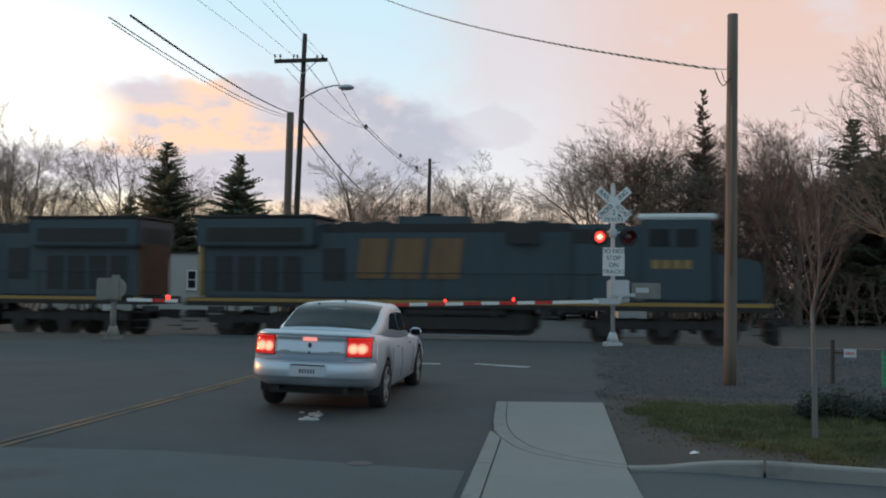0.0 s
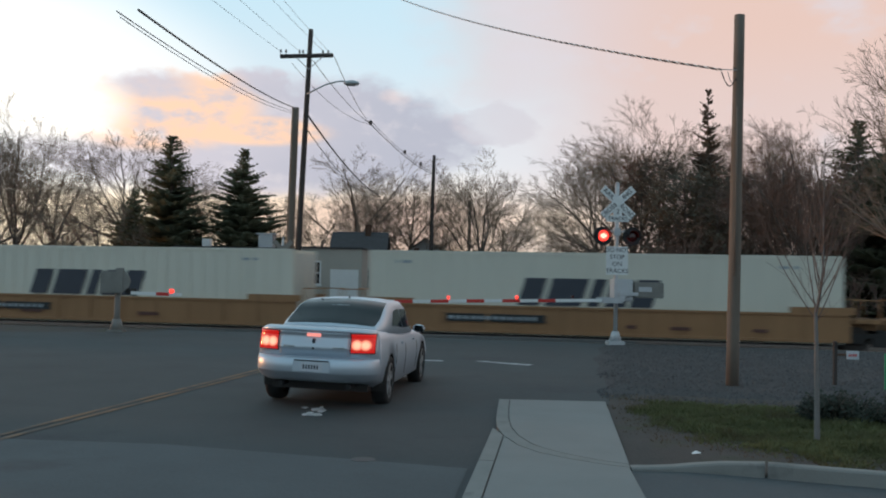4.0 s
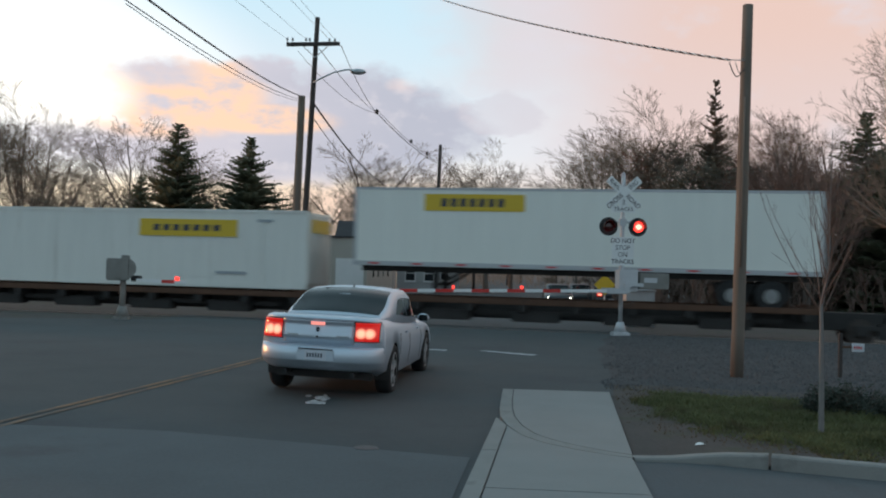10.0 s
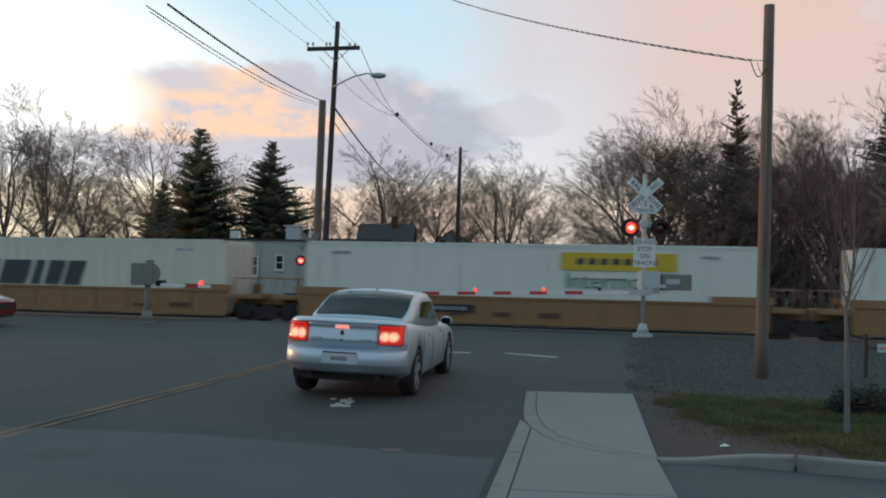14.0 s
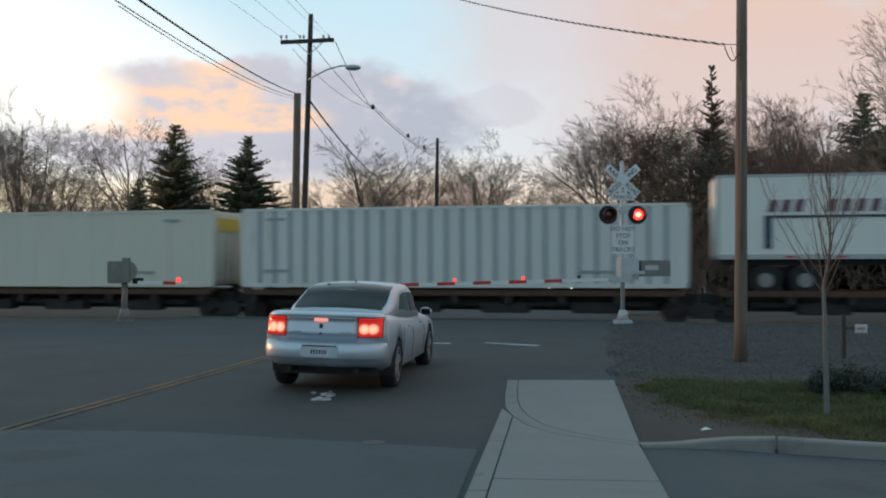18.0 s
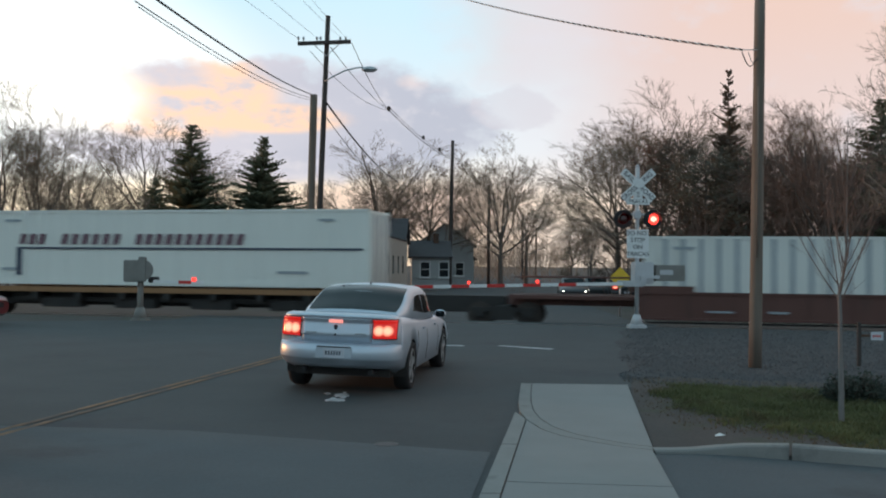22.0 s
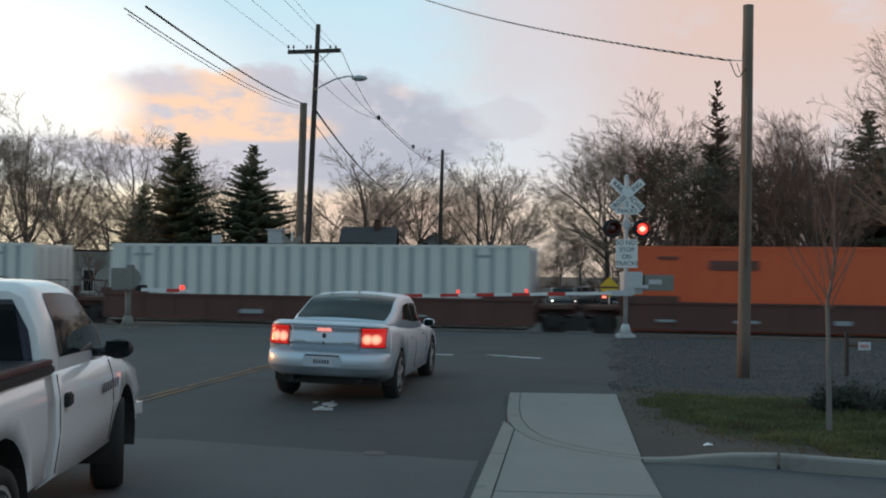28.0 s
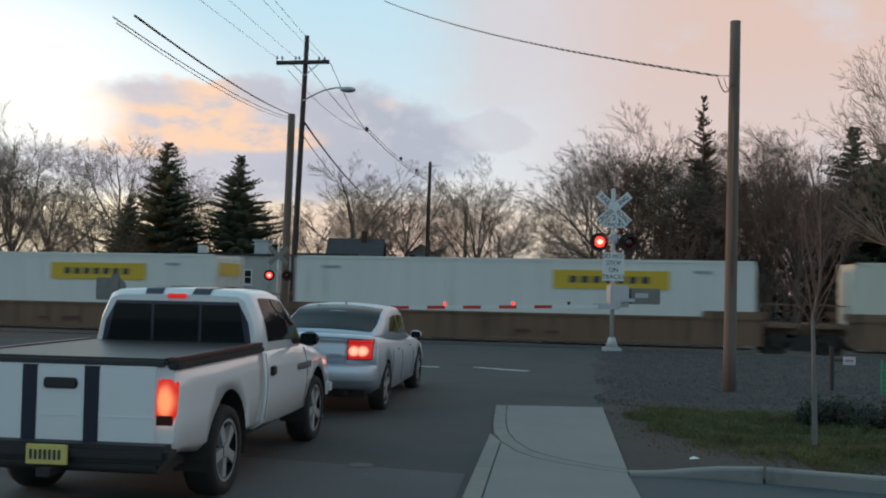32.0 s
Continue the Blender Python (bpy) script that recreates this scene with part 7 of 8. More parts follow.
        part("hood_stripe", front.patch([(2.62, across(6, 0.72, abs(x) - 0.09)), (3.66, across(6, 0.72, abs(x) - 0.09)), (3.66, across(6, 0.72, abs(x) + 0.09)), (2.62, across(6, 0.72, abs(x) + 0.09))], 0.005, x < 0), STRIPE_BLUE, c)
    part("high_brake_light", box(B(), -0.105, 0.105, 0.955, 1.05, 1.598, 1.640, 0.018), TAIL_GLOW, c, "lit high brake light")
    part("tailgate", box(B(), -0.735, 0.735, -1.088, -1.03, 0.575, 1.135, 0.014), TRUCK_WHITE, c)
    part("tailgate_crease", box(B(), -0.735, 0.735, -1.0915, -1.08, 0.76, 0.775, 0.002), TRUCK_WHITE, c)
    part("tailgate_handle", box(B(), -0.13, 0.13, -1.108, -1.08, 0.96, 1.04, 0.012), PLASTIC, c)
    cover = B()
    box(cover, -0.80, 0.80, -1.09, 0.93, 1.13, 1.195, 0.02)
    part("bed_cover", cover, VINYL, c, "black vinyl bed cover")
    for s in (-1, 1):
        x0, x1 = sorted((s * 0.805, s * 0.885))
        part("bed_rail_cap", box(B(), x0, x1, -1.08, 0.93, 1.115, 1.17, 0.012), PLASTIC, c)
        x0, x1 = sorted((s * 0.80, s * 0.874))
        part("rail_stripe", box(B(), x0, x1, -1.06, 0.92, 1.172, 1.205, 0.008), STRIPE_RED, c, "maroon strip on the bed rail")
        x0, x1 = sorted((s * 0.708, s * 0.876))
        lens = part("tail_light", rounded_lamp(x0, x1, -1.100, -1.015, 0.70, 1.06), TRUCK_LENS, c, "lit red tail light")
        flap = box(B(), -0.06, 0.06, -0.008, 0.008, -0.035, 0.035)
        for f in flap.faces:
            f.material_index = 0 if f.normal.y < -0.5 or f.calc_center_median().y < -0.004 else 1
        ob = part("reversing_light", mesh_of("reversing_light", flap, (REVERSE_GLOW, LENS_DARK)), None, lens, "clear lower lens that glows white", at=pose(s * 0.805, -1.104, 0.755))
        REVERSERS.append((ob, ob.matrix_basis.copy()))
        m = B()
        bmesh.ops.create_uvsphere(m, u_segments=18, v_segments=12, radius=1, matrix=Matrix.Translation((s * 1.03, 1.97, 1.19)) @ Matrix.Diagonal((0.105, 0.07, 0.075, 1)))
        for f in m.faces:
            f.smooth = True
        for v in m.verts:
            v.co.y = max(v.co.y, 1.925)
        mo = part("door_mirror", m, PLASTIC, c, "rounded black door mirror")
        part("mirror_glass", box(B(), min(s * 0.95, s * 1.11), max(s * 0.95, s * 1.11), 1.917, 1.926, 1.135, 1.245, 0.002), WINDOW_TINT, mo)
        part("mirror_arm", tube(B(), (s * 0.84, 1.98, 1.16), (s * 0.97, 1.97, 1.17), 0.03, seg=8), PLASTIC, mo)
        part("door_handle", box(B(), min(s * 0.885, s * 0.925), max(s * 0.885, s * 0.925), 1.10, 1.22, 0.88, 0.97, 0.012), PLASTIC, c, "black door handle")
        for y in (1.02, 2.36):
            seam = B()
            for k in range(8):
                a, b = front.at(y, 2.1 + 0.36 * k), front.at(y, 2.1 + 0.36 * (k + 1))
                a.x, b.x = s * (a.x + 0.001), s * (b.x + 0.001)
                tube(seam, a, b, 0.005, seg=4)
            part("door_seam", seam, PLASTIC, c)
        mk = slanted_marks(B(), 2.0, 2.5, 0, 0.86, 0.93, 7, 0.3, 0.6)
        for v in mk.verts:
            yy, zz = v.co.x, v.co.z
            v.co = Vector((s * (front.at(yy, 3.5).x + 0.012), yy, zz))
        part("door_badge", mk, LOGO_DARK, c)
    bump = B()
    box(bump, -0.875, 0.875, -1.22, -1.0, 0.455, 0.585, 0.04)
    box(bump, -0.80, 0.80, -1.17, -1.0, 0.40, 0.47, 0.02)
    part("rear_bumper", bump, PLASTIC, c, "black rear bumper")
    pl = part("number_plate", box(B(), -0.155, 0.155, -1.258, -1.235, 0.44, 0.58, 0.004), PLATE_YELLOW, c, "pale yellow number plate with dark bars")
    part("plate_marking", slanted_marks(B(), -0.125, 0.125, -1.262, 0.475, 0.545, 7, 0, 0.6), LOGO_DARK, pl)
    part("underbody", box(B(), -0.70, 0.70, -0.95, 3.6, 0.34, 0.52), UNDER, c)
    tow = B()
    box(tow, -0.05, 0.05, -1.3, -1.0, 0.36, 0.42)
    part("tow_bar", tow, UNDER, c)
    part("front_bumper", box(B(), -0.84, 0.84, 3.62, 3.84, 0.42, 0.62, 0.05), TRUCK_WHITE, c)
    part("grille", box(B(), -0.52, 0.52, 3.62, 3.76, 0.66, 0.92, 0.03), PLASTIC, c)
    for s in (-1, 1):
        x0, x1 = sorted((s * 0.54, s * 0.76))
        part("headlight", box(B(), x0, x1, 3.55, 3.73, 0.68, 0.86, 0.03), CHROME, c)
    for s in (-1, 1):
        for y in (0, 2.84):
            wh = road_wheel(c, s * 0.885, y, 0.37, 0.25, 5)
            TRUCK_WHEELS.append((wh, s * 0.885, y))
            wheel_well(c, s, y, 0.459 if y < 1 else 0.434, 0.41 if y < 1 else 0.40, 0.60, 0.885)
    return c


TRUCK = pickup()
# seconds, place of the rear axle, heading to the right in degrees
TRUCK_WAY = [(0.0, -9.5, 11.0, -52), (18.5, -9.5, 11.0, -52), (20.5, -8.2, 10.0, -49), (21.5, -6.4, 8.65, -45), (22.0, -5.45, 7.95, -43.5), (22.5, -4.78, 7.4, -42), (23.0, -4.38, 7.02, -40.4),
             (23.5, -4.05, 6.62, -38.5), (24.0, -3.79, 6.27, -35.5), (24.5, -3.50, 5.74, -31.5), (25.0, -3.20, 5.24, -26.8), (25.5, -3.07, 4.93, -22.5), (26.0, -3.11, 4.78, -18.5), (26.5, -3.16, 4.74, -12.5),
             (27.0, -3.23, 4.78, -7), (27.5, -3.28, 4.83, -6.6), (28.0, -3.26, 4.81, -6.8), (28.5, -3.22, 4.88, -7.4), (29.0, -3.10, 5.10, -8.0), (29.5, -3.12, 5.62, -5), (30.0, -3.07, 6.20, 1),
             (30.5, -2.94, 6.78, 5.2), (31.0, -2.80, 7.28, 7), (31.5, -2.72, 7.7, 7.2), (32.0, -2.66, 8.02, 7.2)]

# ---- houses beyond the tracks ----
def window(parent, x, z, w, h, y=0.0, face=-1):
    f = B()
    t = 0.09
    y0, y1 = (y - 0.06, y + 0.02) if face < 0 else (y - 0.02, y + 0.06)
    box(f, x - t, x, y0, y1, z - t, z + h + t)
    box(f, x + w, x + w + t, y0, y1, z - t, z + h + t)
    box(f, x, x + w, y0, y1, z + h, z + h + t)
    box(f, x, x + w, y0, y1, z - t, z)
    box(f, x, x + w, y0 + 0.01, y1, z + h / 2 - 0.03, z + h / 2 + 0.03)
    wd = part("window", f, TRIM_WHITE, parent)
    part("pane", box(B(), x, x + w, y - 0.015, y - 0.005, z, z + h), DARK_PANE, wd)
    part("sill", box(B(), x - 0.15, x + w + 0.15, y - 0.14, y + 0.0, z - 0.16, z - 0.09), TRIM_WHITE, wd)


def flat_house():
    h = thing("flat_roofed_building", "long low grey stucco building with flat roofs", "house", at=pose(-26.1, 63.2, -0.45, 0, 0, -2))
    # joined blocks that step up towards the street, the end one with a loading door
    for x0, x1, y0, deep, z, paint in ((0.0, 5.0, 0.3, 9, 3.5, STUCCO), (5.0, 8.0, 0.15, 9, 3.75, STUCCO), (8.0, 16.4, 0.0, 9, 4.05, STUCCO), (16.4, 20.6, -0.35, 17, 4.15, STUCCO_TAN)):
        part("wall", box(B(), x0 + 0.002, x1 - 0.002, y0, y0 + deep, 0, z), paint, h)
        part("roof", box(B(), x0 - 0.06, x1 + 0.06, y0 - 0.12, y0 + deep + 0.1, z, z + 0.12, 0.02), ROOF, h)
    for x, z, w, hh, y in ((1.15, 0.85, 0.66, 1.4, 0.3), (5.65, 1.85, 0.42, 1.05, 0.15), (6.4, 1.85, 0.44, 1.05, 0.15), (7.55, 2.1, 0.3, 0.75, 0.15), (9.25, 1.8, 0.5, 1.1, 0.0), (11.15, 1.78, 0.6, 1.17, 0.0), (13.07, 2.2, 0.42, 0.86, 0.0), (17.1, 1.85, 0.74, 1.4, -0.35)):
        window(h, x, z, w, hh, y)
    for y in (3.0, 6.0, 9.5, 13.0):
        part("side_window", box(B(), 20.58, 20.62, y, y + 0.7, 1.6, 2.9), DARK_PANE, h)
    part("door", box(B(), 3.45, 4.25, 0.25, 0.32, 0.1, 2.15, 0.01), TRIM_WHITE, h)
    door = part("garage_door", box(B(), 18.55, 20.4, -0.40, -0.34, 0.25, 2.8, 0.01), TRIM_WHITE, h, "white roller door")
    for k in range(5):
        part("door_slat", box(B(), 18.57, 20.38, -0.412, -0.395, 0.32 + 0.5 * k, 0.78 + 0.5 * k, 0.005), TRIM_WHITE, door)
    for x in (11.9, 14.6, 16.1):
        part("drain_pipe", tube(B(), (x, -0.10, 0.1), (x, -0.10, 3.9), 0.05, seg=8), GALV, h)
    part("roof_unit", box(B(), 12.95, 13.95, 3.0, 4.0, 4.17, 5.15, 0.03), GALV, h, "pale rooftop ventilation unit")
    part("roof_unit_cap", box(B(), 12.8, 14.1, 2.9, 4.1, 5.15, 5.25, 0.02), GALV, h)
    part("roof_hatch", box(B(), 9.0, 9.55, 3, 3.6, 4.17, 4.8, 0.02), TRIM_WHITE, h)
    for x in (13.6, 10.6, 6.2):
        part("basement_grille", box(B(), x, x + 1.1, -0.03, 0.02, 0.15, 0.6), ROOF, h)


def gable_house(base, yaw, w, d, wall_h, ridge, paint, label, along=False):
    h = thing("house", label, "house", "houses beyond the tracks", at=pose(*base, 0, 0, yaw))
    part("wall", box(B(), 0, w, 0, d, 0, wall_h), paint, h)
    if along:
        for x in (0.0, w):
            gab = B()
            gab.faces.new([gab.verts.new(p) for p in ((x, 0, wall_h), (x, d, wall_h), (x, d / 2, ridge))])
            part("gable", gab, paint, h)
        r = B()
        for y0, y1 in ((-0.35, d / 2), (d + 0.35, d / 2)):
            z0 = wall_h - 0.35 * (ridge - wall_h) / (d / 2)
            q = [(-0.3, y0, z0), (w + 0.3, y0, z0), (w + 0.3, y1, ridge), (-0.3, y1, ridge)]
            vs = [r.verts.new((a, b, c + 0.02)) for a, b, c in q] + [r.verts.new((a, b, c + 0.16)) for a, b, c in q]
            for f in ((0, 1, 2, 3), (7, 6, 5, 4), (0, 4, 5, 1), (1, 5, 6, 2), (2, 6, 7, 3), (3, 7, 4, 0)):
                r.faces.new([vs[i] for i in f])
        bmesh.ops.recalc_face_normals(r, faces=r.faces)
        part("roof", r, ROOF, h)
    else:
        for y in (0.0, d):
            gab = B()
            gab.faces.new([gab.verts.new(p) for p in ((0, y, wall_h), (w, y, wall_h), (w / 2, y, ridge))])
            part("gable", gab, paint, h)
        r = B()
        for x0, x1 in ((-0.35, w / 2), (w + 0.35, w / 2)):
            z0 = wall_h - 0.35 * (ridge - wall_h) / (w / 2)
            q = [(x0, -0.3, z0), (x0, d + 0.3, z0), (x1, d + 0.3, ridge), (x1, -0.3, ridge)]
            vs = [r.verts.new((a, b, c + 0.02)) for a, b, c in q] + [r.verts.new((a, b, c + 0.16)) for a, b, c in q]
            for f in ((0, 1, 2, 3), (7, 6, 5, 4), (0, 4, 5, 1), (1, 5, 6, 2), (2, 6, 7, 3), (3, 7, 4, 0)):
                r.faces.new([vs[i] for i in f])
        bmesh.ops.recalc_face_normals(r, faces=r.faces)
        part("roof", r, ROOF, h)
    for k in range(max(2, int(w / 2))):
        window(h, 0.8 + k * (w - 1.6) / max(1, int(w / 2) - 0.5) * 0.95, 1.2, 0.8, 1.3, 0.0)
    if wall_h > 4.5:
        for k in range(max(2, int(w / 2.5))):
            window(h, 0.9 + k * 2.3, 4.0, 0.8, 1.3, 0.0)
    ch = B()
    box(ch, w * 0.6, w * 0.6 + 0.5, d * 0.4, d * 0.4 + 0.5, wall_h, ridge + 0.8, 0.02)
    part("chimney", ch, RUST, h)
    return h


flat_house()
gable_house((-9.8, 81, -0.45), 0, 4.4, 6, 4.3, 6.2, STUCCO, "grey stucco house with a dark gabled roof", True)
gable_house((-5.2, 100, -0.45), 4, 6.0, 9, 4.4, 6.6, SIDING, "pale two-storey house along the far street")
gable_house((-4.9, 86, -0.45), 4, 3.4, 7, 3.0, 4.4, SIDING, "small pale house along the far street", True)
gable_house((-4.0, 118, -0.45), 4, 5, 10, 3.2, 5.2, SIDING, "pale house with a dark roof along the far street")
gable_house((22, 96, -0.45), -6, 11, 8, 3.2, 5.6, SIDING, "pale low house among bare trees", True)

# ---- trees ----
class Tubes:
    """Many tapered bars in one mesh."""

    def __init__(self):
        self.v, self.f = [], []

    def bar(self, a, b, r0, r1, seg=4):
        w = b - a
        if w.length < 1e-5:
            return
        w.normalize()
        s = w.orthogonal().normalized()
        t = w.cross(s)
        i = len(self.v)
        for p, r in ((a, r0), (b, r1)):
            for k in range(seg):
                c = math.tau * k / seg
                self.v.append(p + (s * math.cos(c) + t * math.sin(c)) * r)
        for k in range(seg):
            j = (k + 1) % seg
            self.f.append((i + k, i + j, i + seg + j, i + seg + k))

    def mesh(self, name, material):
        me = bpy.data.meshes.new(name)
        me.from_pydata([tuple(v) for v in self.v], [], self.f)
        me.materials.append(material)
        return me


def bare_tree(height, seed, limbs=8, wide=0.9, twig=None, fork=0.24, sides=(8, 7, 5), twig_r=0.0068, lean=0.0):
    """A leafless broadleaf tree: trunk and limbs in one part, the fine branches and twigs in another."""
    rnd = random.Random(seed)
    wood, fine = Tubes(), Tubes()

    def around(d, angle):
        s = d.orthogonal().normalized()
        s = Matrix.Rotation(rnd.uniform(0, math.tau), 3, d) @ s
        return (d * math.cos(angle) + s * math.sin(angle)).normalized()

    def branch(p, d, length, r, level):
        if level == 3:
            q = p + d * length * 0.5
            fine.bar(p, q, r, r * 0.8, 3)
            for _ in range(3):
                e = (d + Vector((rnd.gauss(0, 0.38), rnd.gauss(0, 0.38), rnd.gauss(0.06, 0.3)))).normalized()
                m = p.lerp(q, rnd.uniform(0.35, 1.0))
                fine.bar(m, m + e * length * rnd.uniform(0.3, 0.6), r * 0.7, r * 0.35, 3)
            return
        n = 5 if level == 0 else 4
        kids = sides[level]
        at = sorted(rnd.uniform(0.2, 1.0) for _ in range(kids))
        made = 0
        for k in range(n):
            d = (d + Vector((rnd.gauss(0, 0.10), rnd.gauss(0, 0.10), rnd.gauss(0.03 if level == 0 else 0.0, 0.08)))).normalized()
            q = p + d * (length / n)
            r1 = r * (1 - 0.62 * (k + 1) / n) / (1 - 0.62 * k / n)
            (wood if level == 0 else fine).bar(p, q, r, max(r1, twig_r * 0.8), 6 if level == 0 else 4 if level == 1 else 3)
            while made < kids and at[made] <= (k + 1) / n + 1e-6:
                f = at[made] * n - k
                m = p.lerp(q, min(max(f, 0), 1))
                e = around(d, rnd.uniform(0.45, 1.0))
                e = (e + Vector((m.x, m.y, 0)).normalized() * 0.22 + Vector((0, 0, 0.16))).normalized()
                branch(m, e, length * rnd.uniform(0.42, 0.72) * (1.1 - 0.4 * at[made]), max(r1 * rnd.uniform(0.45, 0.6), twig_r), level + 1)
                made += 1
            p, r = q, r1
        fine.bar(p, p + d * length * 0.12, max(r, twig_r), twig_r * 0.4, 3)

    r0 = height * 0.017
    base, head = Vector((0, 0, -0.1)), Vector((height * lean, 0, height * fork))
    wood.bar(base, head, r0 * 1.15, r0 * 0.9, 10)
    up = head + Vector((rnd.gauss(0, 0.02), rnd.gauss(0, 0.02), 0.16)) * height
    wood.bar(head, up, r0 * 0.85, r0 * 0.55, 8)
    for k in range(limbs):
        f = k / max(limbs - 1, 1)
        a = k * 2.4 + rnd.uniform(-0.4, 0.4)
        tilt = (1.0 - 0.78 * f) * wide * rnd.uniform(0.85, 1.1)
        d = Vector((math.cos(a) * math.sin(tilt), math.sin(a) * math.sin(tilt), math.cos(tilt)))
        branch(head.lerp(up, f), d, height * rnd.uniform(0.38, 0.47) * (0.95 + 0.12 * f), r0 * rnd.uniform(0.30, 0.43), 0)
    top = max((v.z for v in fine.v), default=1)
    k = height / top
    for lst in (wood.v, fine.v):
        for i, v in enumerate(lst):
            lst[i] = v * k
    return wood.mesh("trunk", BARK), fine.mesh("crown", twig or TWIG)


def spruce(height, width, seed, material=None, bare_low=0.04, gaps=0.0, droop=0.10):
    """A conifer: straight trunk and whorls of drooping boughs made of small needle sprays."""
    rnd = random.Random(seed)
    wood = Tubes()
    wood.bar(Vector((0, 0, -0.1)), Vector((0, 0, height * 0.97)), height * 0.014, 0.02, 8)
    vs, fs = [], []
    z = height * bare_low
    while z < height * 0.985:
        f = 1 - z / height
        reach = width / 2 * (f ** 0.85) * rnd.uniform(0.8, 1.1) + 0.10
        n = max(5, int(7 + 11 * f))
        for k in range(n):
            if rnd.random() < gaps:
                continue
            a = rnd.uniform(0, math.tau)
            L = reach * rnd.uniform(0.62, 1.15)
            d = Vector((math.cos(a), math.sin(a), 0))
            side = Vector((-d.y, d.x, 0))
            steps = max(4, int(L / 0.16))
            z0, rise = z + rnd.uniform(-0.4, 0.4) * min(1, 3 * f), rnd.uniform(-0.05, 0.28) + 0.45 * (1 - f) - 0.08
            for j in range(steps):
                u = (j + 0.6) / steps
                p = d * (L * u) + Vector((0, 0, z0 + rise * L * u - droop * L * u * u + 0.25 * L * max(0, u - 0.6)))
                w = 0.25 * L * (1 - u * 0.7) * rnd.uniform(0.6, 1.25) + 0.07
                for s in (-1, 1):
                    tip = p + side * s * w + d * w * 0.7 + Vector((0, 0, -0.22 * w + rnd.uniform(-0.06, 0.08)))
                    i = len(vs)
                    q = p + d * w * 0.55
                    vs.extend((p + Vector((0, 0, 0.05)), q, tip, p - Vector((0, 0, 0.09 + 0.2 * w))))
                    fs.append((i, i + 1, i + 2))
                    fs.append((i, i + 2, i + 3))
        z += height * 0.0145 + 0.04 * rnd.random()
    me = bpy.data.meshes.new("crown")
    me.from_pydata([tuple(v) for v in vs], [], fs)
    me.materials.append(material or NEEDLE)
    return wood.mesh("trunk", BARK), me


def broad_evergreen(height, width, seed, material, low=0.12, boughs=42):
    """A loose evergreen: boughs from one trunk, each hung with ragged clumps of small leaves."""
    rnd = random.Random(seed)
    wood, vs, fs = Tubes(), [], []
    wood.bar(Vector((0, 0, -0.1)), Vector((0, 0, height * 0.9)), height * 0.013, 0.02, 6)
    for _ in range(boughs):
        f = rnd.uniform(low, 0.98)
        reach = width / 2 * math.sqrt(max(0.03, 1 - ((f - 0.42) / 0.62) ** 2)) * rnd.uniform(0.55, 1.12)
        a = rnd.uniform(0, math.tau)
        root, tip = Vector((0, 0, height * max(f - 0.10, 0.05))), Vector((math.cos(a) * reach, math.sin(a) * reach, height * f))
        wood.bar(root, tip, 0.04, 0.012, 3)
        for _ in range(11):
            c = root.lerp(tip, rnd.uniform(0.35, 1.08)) + Vector((rnd.gauss(0, 0.22), rnd.gauss(0, 0.22), rnd.gauss(0, 0.2)))
            for _ in range(9):
                p = c + Vector((rnd.gauss(0, 0.17), rnd.gauss(0, 0.17), rnd.gauss(0, 0.13)))
                u = Vector((rnd.gauss(0, 1), rnd.gauss(0, 1), rnd.gauss(0, 0.6))).normalized()
                v = u.orthogonal().normalized()
                k = rnd.uniform(0.05, 0.12)
                i = len(vs)
                vs += [tuple(p - u * k), tuple(p + v * k * 0.5), tuple(p + u * k), tuple(p - v * k * 0.5)]
                fs.append((i, i + 1, i + 2, i + 3))
    me = bpy.data.meshes.new("crown")
    me.from_pydata(vs, [], fs)
    me.materials.append(material)
    return wood.mesh("trunk", BARK), me


def plant(meshes, label, at, group="", name="bare_tree"):
    t = thing(name, label, "tree", group, at=at)
    part("trunk", meshes[0], None, t)
    part("crown", meshes[1], None, t)
    return t


def stand(meshes, height, px, top, d, label, group="", name="bare_tree", widen=1.0, turn=0.0):
    """Stand a tree of that built height so that its top comes at a bearing and height."""
    p = at_depth(px, top, d)
    k = (p.z + 0.45) / height
    return plant(meshes, label, pose(p.x, d, -0.45, 0, 0, turn) @ Matrix.Diagonal((k * widen, k * widen, k, 1)), group, name)


OAKS = [bare_tree(12, 11, 9, 1.15), bare_tree(12, 12, 10, 1.25), bare_tree(12, 13, 8, 1.0), bare_tree(12, 14, 10, 1.3, sides=(9, 7, 5))]
DENSE = bare_tree(12, 15, 11, 1.2, None, 0.2, (9, 8, 5), 0.0068)
REDS = [bare_tree(12, s, 10, 0.75, TWIG_RED, 0.16, (9, 8, 6)) for s in (21, 22)]
SPRUCES = [spruce(12, 6.4, 31, gaps=0.34), spruce(12, 6.8, 32, gaps=0.34)]
BROWN_FIR = spruce(14, 6.0, 33, NEEDLE_BROWN, 0.1, 0.5, 0.12)
GREENS = [broad_evergreen(9, 5.5, 41, NEEDLE_DARK), broad_evergreen(9, 5.0, 42, NEEDLE_DARK)]
RUSSETS = [broad_evergreen(9, 5.0, 43, RUSSET), broad_evergreen(9, 4.6, 44, NEEDLE_BROWN)]

